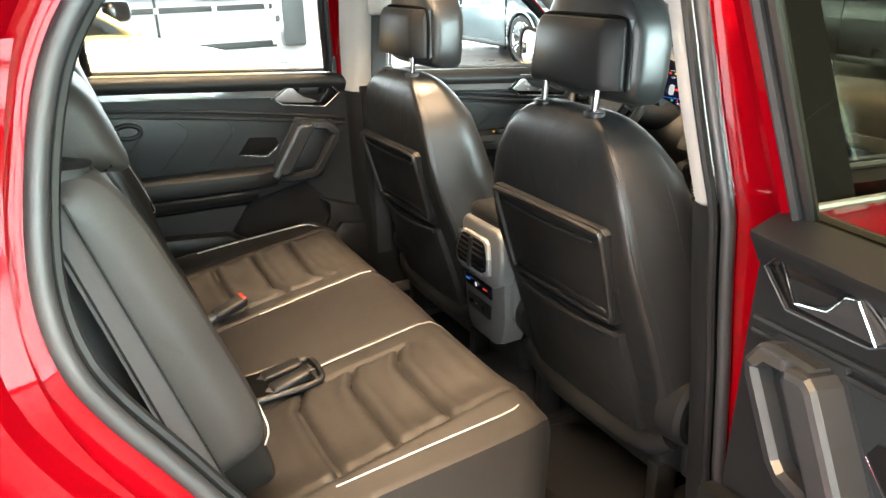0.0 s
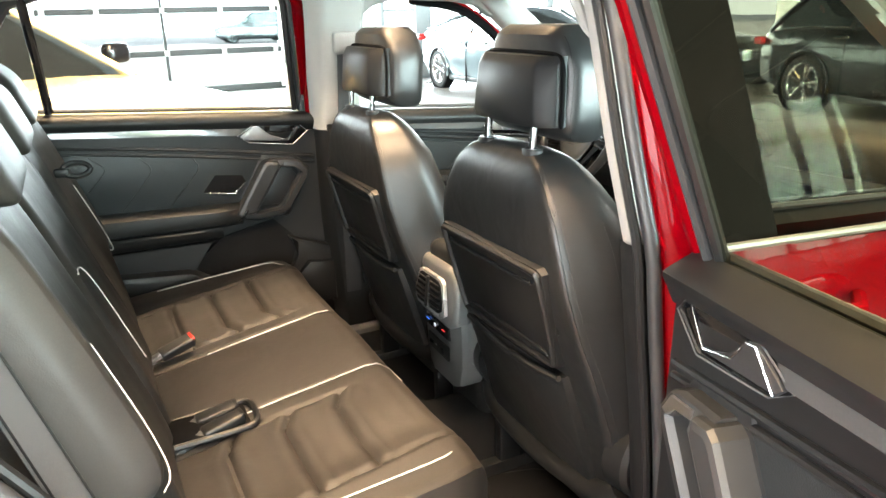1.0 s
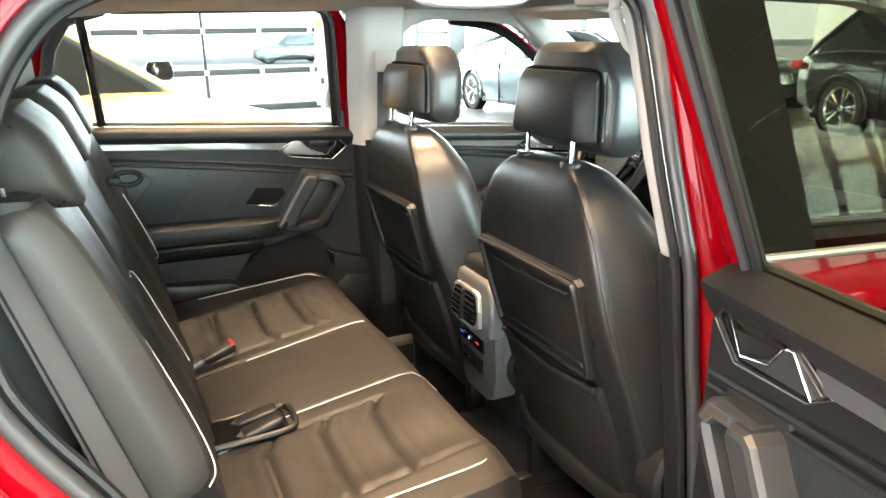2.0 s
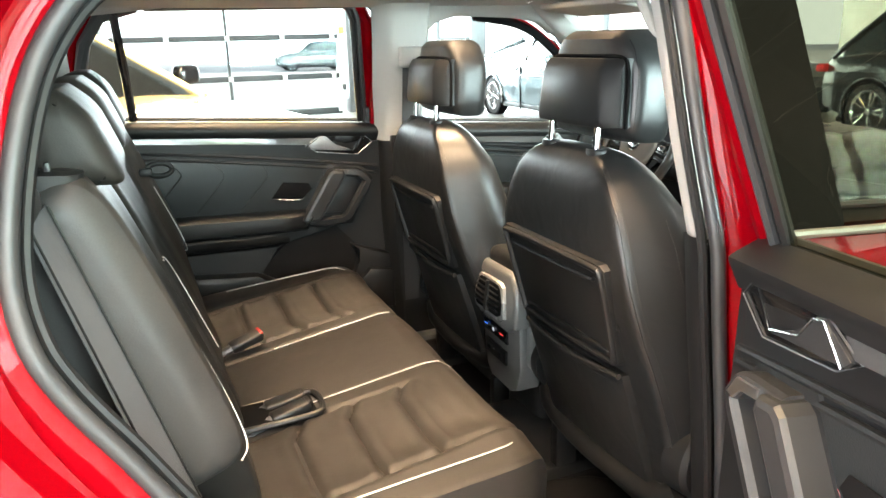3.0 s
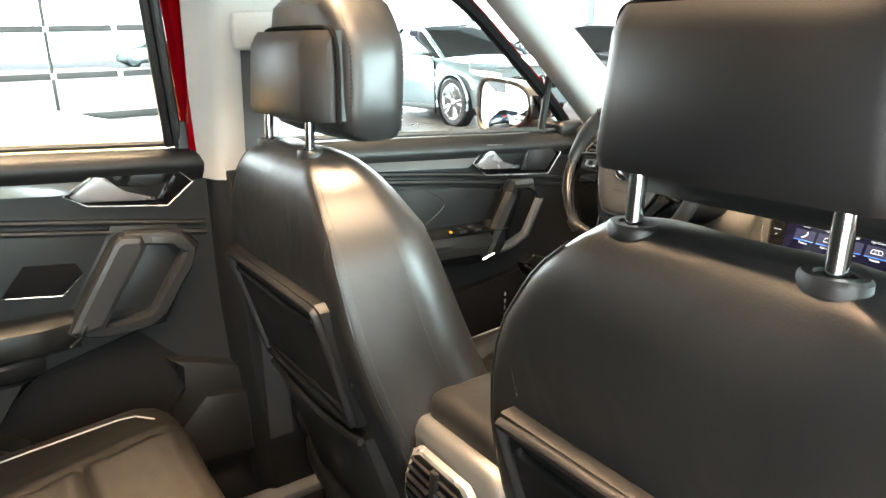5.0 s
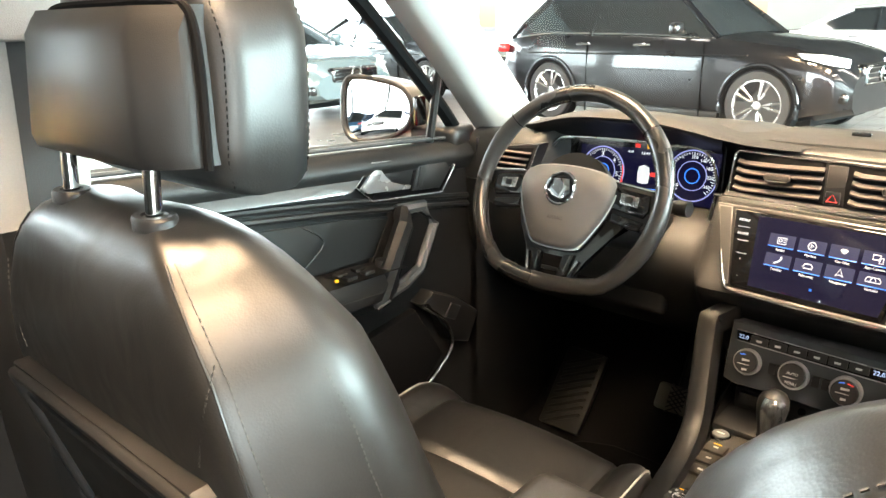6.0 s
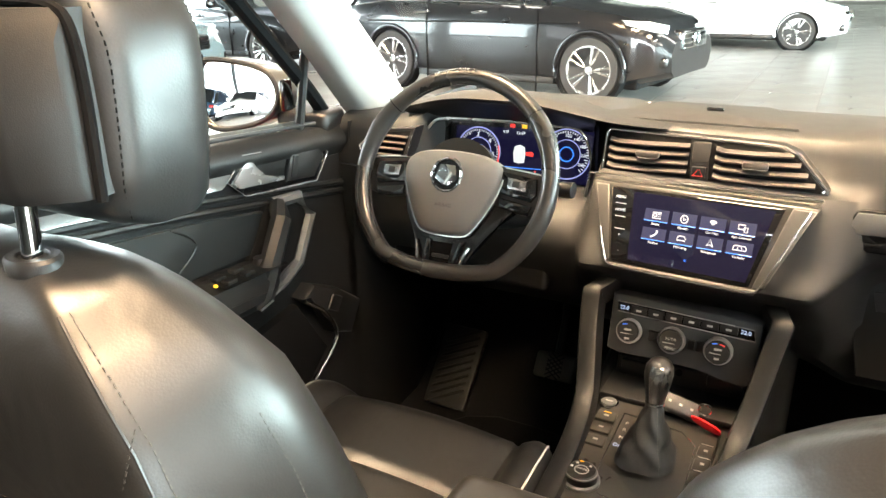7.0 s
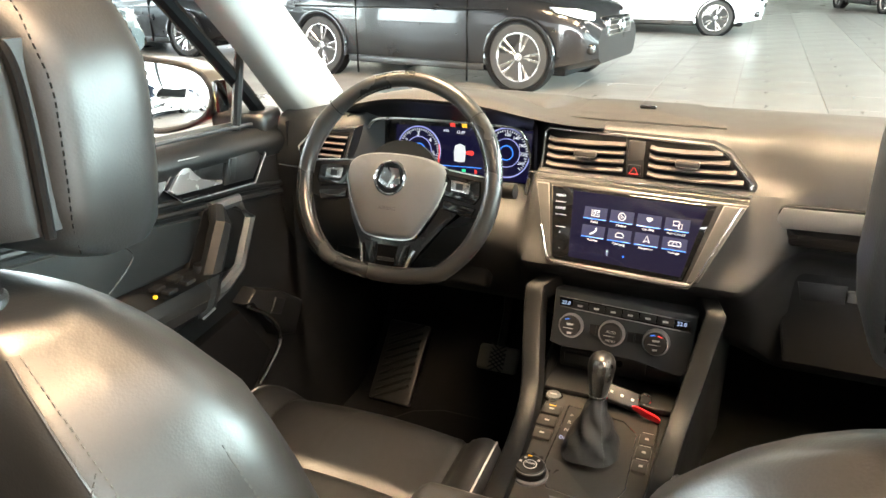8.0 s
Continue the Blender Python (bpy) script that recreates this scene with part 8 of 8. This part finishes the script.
# bare trees outside the facade
for k, tx in enumerate((-9.5, -6.2, -2.6, 0.8, 4.5, 8.0, 11.5)):
    tr_ = thing("tree", "bare dark winter tree outside the facade", "tree", "trees outside", at=(tx, -21.5 - (k % 2), 0))
    bark = mat("bark", (0.06, 0.05, 0.045), 0.9, vary=0.3)
    stem = chaikin([V((0, 0, 0)), V((0.06, 0, 1.4)), V((-0.04, 0.05, 2.8)), V((0.02, 0, 4.6))])
    part("trunk", sweep(stem, [0.16 - 0.12 * i / len(stem) for i in range(len(stem))], 8), bark, tr_)
    for b in range(7):
        z0 = 1.8 + 0.4 * b
        a = b * 2.4 + k
        d_ = V((math.cos(a), math.sin(a), 0.8))
        part("limb", sweep([V((0, 0, z0)), V((0, 0, z0)) + d_ * 0.7, V((0, 0, z0 + 0.4)) + d_ * 1.4], [0.06, 0.04, 0.015], 6), bark, tr_)

# ---- parked cars ----
TYRE = mat("tyre_rubber", (0.02, 0.02, 0.02), 0.75, vary=0.2)
ALLOY = mat("alloy_rim", (0.55, 0.55, 0.55), 0.25, metal=0.9, vary=0.06)
ALLOY_DARK = mat("dark_alloy", (0.05, 0.05, 0.055), 0.35, metal=0.6)
CARGLASS = mat("dark_car_glass", (0.012, 0.014, 0.015), 0.05, vary=0.1, coat=0.5)
LAMP = mat("headlamp_glass", (0.6, 0.62, 0.64), 0.08, metal=0.3, vary=0.3)
TAIL = mat("tail_lamp", (0.5, 0.02, 0.02), 0.2)


def road_wheel(parent, x, y, r, side, spokes=5, inv=None):
    m = Matrix.Translation((x, y, r)) @ Matrix.Rotation(radians(-90 * side), 4, "X")
    w = part("wheel", revolve([(r * 0.70, -0.11), (r * 0.94, -0.12), (r, -0.08), (r, 0.06), (r * 0.95, 0.10), (r * 0.74, 0.105), (r * 0.72, 0.08)], 40, m), TYRE, parent)
    part("rim_ring", revolve([(r * 0.66, 0.02), (r * 0.73, 0.085), (r * 0.74, 0.10), (r * 0.70, 0.10), (r * 0.65, 0.06)], 40, m), ALLOY, w)
    part("brake_disc", revolve([(0.001, -0.02), (r * 0.62, -0.02), (r * 0.62, 0.0)], 32, m), ALLOY_DARK, w)
    for k in range(spokes):
        a = 2 * math.pi * k / spokes
        for o in (-0.17, 0.17):
            d0, d1 = V((math.cos(a + o * 0.5), math.sin(a + o * 0.5), 0)), V((math.cos(a + o), math.sin(a + o), 0))
            part("spoke", sweep([m @ (d0 * r * 0.12 + V((0, 0, 0.06))), m @ (d1 * r * 0.40 + V((0, 0, 0.075))), m @ (d1 * r * 0.69 + V((0, 0, 0.085)))], [r * 0.05, r * 0.042, r * 0.055], 6), ALLOY, w)
    part("hub_cap", revolve([(0.001, 0.085), (r * 0.12, 0.08), (r * 0.17, 0.06), (r * 0.17, 0.0)], 20, m), ALLOY, w)
    return w


def parked_car(label, m, L, W, H, r, ax0, ax1, hood, belt, cowl, roof0, roof1, tail, deck, paint, spokes=5, face="grille", roof=None, glass_m=None):
    """Car with its nose at +x; ax0, ax1, cowl, roof0, roof1, tail are distances behind the nose."""
    c = thing("parked_car", label, "car", "cars parked in the hall")
    X = lambda s: L / 2 - s
    top = [(0, hood * 0.66), (0.05 * L, hood * 0.86), (0.12 * L, hood * 0.95), (cowl, hood + 0.045), (cowl + 0.2, belt), (roof1, belt + 0.03), (tail, deck), (L - 0.12, deck - 0.03), (L, deck - 0.22)]
    wid = [(0, 0.72), (0.03 * L, 0.84), (0.09 * L, 0.94), (0.2 * L, 1.0), (0.75 * L, 1.0), (0.92 * L, 0.95), (0.98 * L, 0.87), (L, 0.78)]
    bot = [(0, 0.32), (0.1 * L, 0.2), (0.88 * L, 0.22), (L, 0.36)]
    rows = []
    n = 60
    for i in range(n + 1):
        s = L * (0.5 - 0.5 * math.cos(math.pi * i / n))
        w, t, b = W / 2 * lerp_table(wid, s), lerp_table(top, s), lerp_table(bot, s)
        half = [(0.0, b), (0.8 * w, b), (0.95 * w, b + 0.07), (0.975 * w, b + 0.16), (1.0 * w, b + 0.55 * (t - b)), (0.985 * w, b + 0.72 * (t - b)), (0.965 * w, t - 0.10), (0.90 * w, t - 0.022), (0.78 * w, t - 0.001), (0.4 * w, t + 0.018), (0, t + 0.024)]
        rows.append([V((X(s), y, z)) for y, z in half] + [V((X(s), -y, z)) for y, z in half[-2:0:-1]])
    body = part("body", loft(rows), paint, c)
    # wheel houses, arches, wheels
    for s in (ax0, ax1):
        for sg in (1, -1):
            mm_ = Matrix.Translation((X(s), sg * (W / 2 - 0.145), r)) @ Matrix.Rotation(radians(-90 * sg), 4, "X")
            part("wheel_house", revolve([(0.001, 0.0), (r * 1.13, 0.0), (r * 1.13, 0.151)] + [(r * 1.0, 0.151), (r * 1.0, 0.10), (0.001, 0.10)], 36, mm_), DARK, c)
            arc = [V((X(s) + r * 1.15 * math.cos(a), sg * (W / 2 + 0.004), r + r * 1.15 * math.sin(a))) for a in [math.pi * (i / 20 * 1.16 - 0.08) for i in range(21)]]
            part("wheel_arch", sweep(arc, 0.024, 8, flat=0.8), paint, c)
            road_wheel(c, X(s), sg * (W / 2 - 0.10), r, sg, spokes)
    # cabin
    cab = [(cowl, hood + 0.05), (roof0, H - 0.04), ((roof0 + roof1) / 2 - 0.2, H), (roof1, H - 0.03), (tail, deck + 0.015)]
    rows, rrows = [], []
    for i in range(37):
        s = cowl + (tail - cowl) * i / 36
        zr = lerp_table(cab, s)
        zb = lerp_table(top, s) - 0.03
        zr = max(zr, zb + 0.02)
        w = W / 2 * lerp_table(wid, s)
        wb = 0.90 * w
        k = min(1.0, (zr - zb) / (H - belt))
        wr = wb - 0.26 * W / 2 * k
        half = [(wb, zb), (wb - 0.4 * (wb - wr), zb + 0.5 * (zr - zb)), (wr, zr - 0.035), (wr - 0.07, zr - 0.004), (0.5 * wr, zr + 0.012), (0, zr + 0.018)]
        rows.append([V((X(s), y, z)) for y, z in half] + [V((X(s), -y, z)) for y, z in half[-2::-1]])
        if roof0 - 0.05 <= s <= roof1 + 0.12:
            h2 = [(wr + 0.012, zr - 0.045), (wr + 0.004, zr - 0.026), (wr - 0.07, zr + 0.006), (0.5 * wr, zr + 0.022), (0, zr + 0.028)]
            rrows.append([V((X(s), y, z)) for y, z in h2] + [V((X(s), -y, z)) for y, z in h2[-2::-1]])
    part("glasshouse", loft(rows, closed=False, caps=False), glass_m or CARGLASS, c, "dark car glass")
    part("roof", loft(rrows, closed=False, caps=False), roof or paint, c)
    for sg in (1, -1):
        def side_pt(s, f, out=0.006):
            zr, zb = max(lerp_table(cab, s), lerp_table(top, s)), lerp_table(top, s) - 0.03
            w = W / 2 * lerp_table(wid, s)
            wb = 0.90 * w
            k = min(1.0, max(0.0, zr - zb) / (H - belt))
            wr = wb - 0.26 * W / 2 * k
            return V((X(s), sg * (wb + (wr - wb) * f + out), zb + (zr - 0.035 - zb) * f))

        part("front_pillar", sweep([side_pt(cowl + (roof0 - cowl) * f, 1.0, 0.0) for f in [i / 8 for i in range(9)]], 0.035, 8), paint, c)
        part("middle_pillar", sweep([side_pt((roof0 + roof1) / 2 + 0.12, f) for f in (0, 0.5, 1)], 0.03, 6), GLOSS_BLACK, c)
        part("rear_pillar", sweep([side_pt(roof1 + (tail - roof1) * f, 1.0, 0.0) for f in [i / 8 for i in range(9)]], 0.05, 8), paint, c)
        part("waist_line", sweep([side_pt(s, 0.06, 0.012) for s in [cowl + 0.25 + (tail - cowl - 0.4) * i / 12 for i in range(13)]], 0.011, 6), CHROME, c)
        part("roof_line", sweep([side_pt(s, 1.0, 0.012) for s in [roof0 + (roof1 - roof0) * i / 10 for i in range(11)]], 0.012, 6), CHROME, c)
        part("sill", rbox((X((ax0 + ax1) / 2), sg * (W / 2 - 0.05), 0.24), (ax1 - ax0 - 2 * r - 0.15, 0.07, 0.09), 0.02, 2), PLASTIC_HARD, c)
        for s in (cowl + 0.95, cowl + 1.85):
            if s < roof1 + 0.2:
                part("door_handle", sweep([V((X(s) + 0.11, sg * (W / 2 - 0.004), belt - 0.10)), V((X(s) + 0.09, sg * (W / 2 + 0.028), belt - 0.10)), V((X(s) - 0.09, sg * (W / 2 + 0.028), belt - 0.105)), V((X(s) - 0.11, sg * (W / 2 - 0.004), belt - 0.105))], 0.016, 8), CHROME, c)
        for s in (cowl + 0.12, (roof0 + roof1) / 2 + 0.12):
            part("door_gap", rbox((X(s), sg * (W / 2 - 0.012), 0.56), (0.010, 0.03, 2 * (belt - 0.62)), 0.002, 1), DARK, c)
        part("crease", sweep([V((X(s), sg * (W / 2 * lerp_table(wid, s) * 0.997 + 0.002), belt - 0.19 - 0.01 * s)) for s in [ax0 + 0.15 + (ax1 - ax0 + 0.3) * i / 14 for i in range(15)]], 0.012, 6), paint, c)
        mi = part("mirror", rbox((X(cowl + 0.42), sg * (W / 2 + 0.10), belt + 0.09), (0.12, 0.2, 0.14), 0.05, 4), roof or paint, c)
        part("mirror_stalk", rbox((X(cowl + 0.42), sg * (W / 2 - 0.02), belt + 0.04), (0.06, 0.12, 0.04), 0.015), PLASTIC_HARD, mi)
        # lamps: slim glass units wrapped round the corners
        hl = [(X(s), sg * (W / 2 * lerp_table(wid, s) * q + 0.008), z) for s, q, z in ((0.10, 0.80, hood * 0.74), (0.22, 0.97, hood * 0.77), (0.46, 0.985, hood * 0.83), (0.52, 0.97, hood * 0.88), (0.26, 0.93, hood * 0.865), (0.10, 0.78, hood * 0.82))]
        cxh = V((sum(p[0] for p in hl) / 6, sum(p[1] for p in hl) / 6 + 0.0, sum(p[2] for p in hl) / 6))
        bmh = bmesh.new()
        outer = [bmh.verts.new(V(p) + V((0.012, sg * 0.012, 0))) for p in hl]
        inner_ = [bmh.verts.new(cxh + (V(p) - cxh) * 0.5 + V((0.035, sg * 0.02, 0))) for p in hl]
        back_ = [bmh.verts.new(V(p) + V((-0.05, -sg * 0.05, 0))) for p in hl]
        for a, b in ((outer, inner_), (back_, outer)):
            for i in range(6):
                bmh.faces.new((a[i], a[(i + 1) % 6], b[(i + 1) % 6], b[i]))
        bmh.faces.new(inner_)
        part("headlamp", bmh, LAMP, c, "clear glass headlamp")
        part("tail_lamp", rbox((X(L - 0.10), sg * W / 2 * 0.80, deck - 0.16), (0.16, 0.34, 0.12), 0.04, 3), TAIL, c)
        part("air_intake", rbox((X(0.10), sg * W * 0.33, hood * 0.46), (0.14, 0.26, 0.13), 0.04, 3), GLOSS_BLACK, c)
    g_ = part("grille", rbox((X(0.05), 0, hood * 0.66), (0.14, W * 0.46, hood * 0.22), 0.05, 3), GLOSS_BLACK, c)
    for k in range(4):
        part("grille_bar", rbox((X(-0.018), 0, hood * (0.58 + 0.05 * k)), (0.012, W * 0.40, 0.012), 0.003), CHROME if face == "grille" else GLOSS_BLACK, g_)
    part("emblem", sweep([V((X(-0.03), 0.085 * math.cos(q), hood * 0.67 + 0.085 * math.sin(q))) for q in [2 * math.pi * i / 28 for i in range(28)]], 0.010, 6, closed=True), CHROME, g_)
    part("underbody", rbox((0, 0, 0.22), (L * 0.86, W * 0.8, 0.1), 0.03), DARK, c)
    c.matrix_world = m
    return c


PAINT_BLACK = mat("black_car_paint", (0.005, 0.005, 0.006), 0.3, vary=0.1, coat=0.7, rough_vary=0.03, spec=0.15)
PAINT_WHITE = mat("white_car_paint", (0.75, 0.76, 0.77), 0.25, vary=0.03, coat=1.0, rough_vary=0.03)
PAINT_BLUE = mat("silver_blue_paint", (0.17, 0.225, 0.25), 0.2, metal=0.45, vary=0.04, coat=1.0, rough_vary=0.03)
PAINT_YELLOW = mat("cream_yellow_paint", (0.72, 0.58, 0.26), 0.22, vary=0.04, coat=1.0, rough_vary=0.03)
PAINT_GREY = mat("grey_car_paint", (0.16, 0.165, 0.17), 0.22, metal=0.4, vary=0.06, coat=1.0, rough_vary=0.03)


def at(x, y, heading):
    return Matrix.Translation((x, y, 0)) @ Matrix.Rotation(radians(heading), 4, "Z")


# the big black one: near-side wheels on a line beside the aisle
parked_car("large glossy black off-road car on five-spoke alloys", at(9.23, 3.87, -98.0), 4.95, 1.95, 1.78, 0.385, 0.88, 3.87, 1.08, 1.12, 1.45, 2.25, 4.0, 4.75, 1.10, PAINT_BLACK)
parked_car("white saloon car with five-spoke alloys", at(16.8, 2.3, -92), 4.95, 1.87, 1.46, 0.345, 0.85, 3.79, 0.92, 0.98, 1.55, 2.35, 3.55, 4.4, 1.02, PAINT_WHITE)
parked_car("silver-blue fastback saloon with aero alloys", at(6.92, 10.25, -91), 5.2, 1.93, 1.51, 0.365, 0.88, 4.09, 0.97, 1.02, 1.25, 2.2, 3.4, 4.85, 1.12, PAINT_BLUE, 5, "plain")
parked_car("black saloon car parked behind the silver-blue one", at(10.4, 10.0, -95), 4.8, 1.85, 1.46, 0.34, 0.85, 3.7, 0.93, 0.98, 1.5, 2.3, 3.5, 4.3, 1.02, PAINT_BLACK, 7)
parked_car("cream-yellow hatchback with black roof", at(-1.31, 3.87, -55), 4.3, 1.82, 1.60, 0.34, 0.85, 3.45, 1.09, 1.16, 1.5, 2.35, 3.5, 4.15, 1.12, PAINT_YELLOW, 5, "plain", PAINT_BLACK, mat("dull_dark_glass", (0.008, 0.009, 0.009), 0.12, vary=0.4, spec=0.3))
parked_car("dark grey car far down the aisle", at(25.5, -3.6, 200), 4.6, 1.83, 1.46, 0.34, 0.85, 3.6, 0.95, 1.0, 1.5, 2.3, 3.5, 4.2, 1.02, PAINT_GREY)
parked_car("black saloon beyond the white one", at(22.5, 3.5, -92), 4.8, 1.85, 1.46, 0.34, 0.85, 3.7, 0.93, 0.98, 1.5, 2.3, 3.5, 4.3, 1.02, PAINT_BLACK)
parked_car("white saloon further back", at(28.5, 3.0, -92), 4.8, 1.85, 1.46, 0.34, 0.85, 3.7, 0.93, 0.98, 1.5, 2.3, 3.5, 4.3, 1.02, PAINT_WHITE)
parked_car("white off-road car behind in the hall", at(-12.5, 5.6, 4), 4.6, 1.9, 1.7, 0.36, 0.88, 3.6, 1.05, 1.1, 1.35, 2.1, 3.9, 4.4, 1.08, PAINT_WHITE)
parked_car("dark blue car behind in the hall", at(-15.5, 9.0, 184), 4.4, 1.84, 1.5, 0.34, 0.85, 3.5, 0.98, 1.02, 1.4, 2.1, 3.5, 4.2, 1.04, mat("dark_blue_paint", (0.02, 0.05, 0.09), 0.2, coat=1.0))
parked_car("pale grey car standing in the yard", at(9.5, 42.0, 175), 4.6, 1.85, 1.65, 0.35, 0.85, 3.6, 1.02, 1.06, 1.35, 2.1, 3.8, 4.3, 1.06, PAINT_GREY)

# outer front, far rear quarter and wheels of the red car
def bonnet(u, v):
    x, k = 1.42 + 0.98 * u, 2 * v - 1
    w = 0.86 - 0.10 * u ** 3
    z = 1.075 - 0.13 * u - 0.10 * max(0.0, u - 0.75) / 0.25 - 0.06 * abs(k) ** 6 - 0.012 * math.exp(-((abs(k) - 0.6) / 0.05) ** 2)
    return V((x, w * k, z))


part("bonnet", grid(bonnet, 20, 24), RED, car, "glossy red bonnet")
for sgn in (1, -1):
    part("fender", grid(lambda u, v: V((0.93 + 1.46 * u, sgn * (0.885 - 0.10 * max(0.0, u - 0.35) ** 2 * 2.3 - 0.02 * (1 - v)), 0.62 + (0.46 - 0.16 * u) * v)), 16, 10), RED, car)
part("front_bumper", loft([[V((2.38 + d - 0.16 * k * k, 0.80 * k, z)) for k in (-1, -0.8, -0.5, 0, 0.5, 0.8, 1)] for z, d in ((0.24, 0.0), (0.36, 0.05), (0.6, 0.06), (0.78, 0.03), (0.86, -0.02))], closed=False, caps=False), RED, car)
part("far_quarter_panel", grid(lambda u, v: V((lerp_table(SKIN_EDGE, 0.45 + 1.0 * v) * (1 - u) - 1.66 * u, tumble(0.45 + 1.0 * v, 0.889), 0.45 + 1.0 * v)), 12, 20), RED, car)
part("far_sill_panel", rbox((0.4, 0.83, 0.46), (2.4, 0.12, 0.16), 0.03, 3), RED, car)
part("underbody", rbox((0.4, 0, 0.33), (3.9, 1.3, 0.06), 0.02), DARK, car)
for wx in (-1.05, 1.62):
    for sgn in (1, -1):
        road_wheel(car, wx, sgn * 0.78, 0.35, sgn, 5)
for sgn in (1, -1):
    part("rear_side_panel", grid(lambda u, v: V((-1.66 + 0.80 * u, sgn * (0.64 + 0.172 * (1 - (1 - v) ** 2)), 1.60 - 0.15 * v ** 1.4)), 8, 8), RED, car)
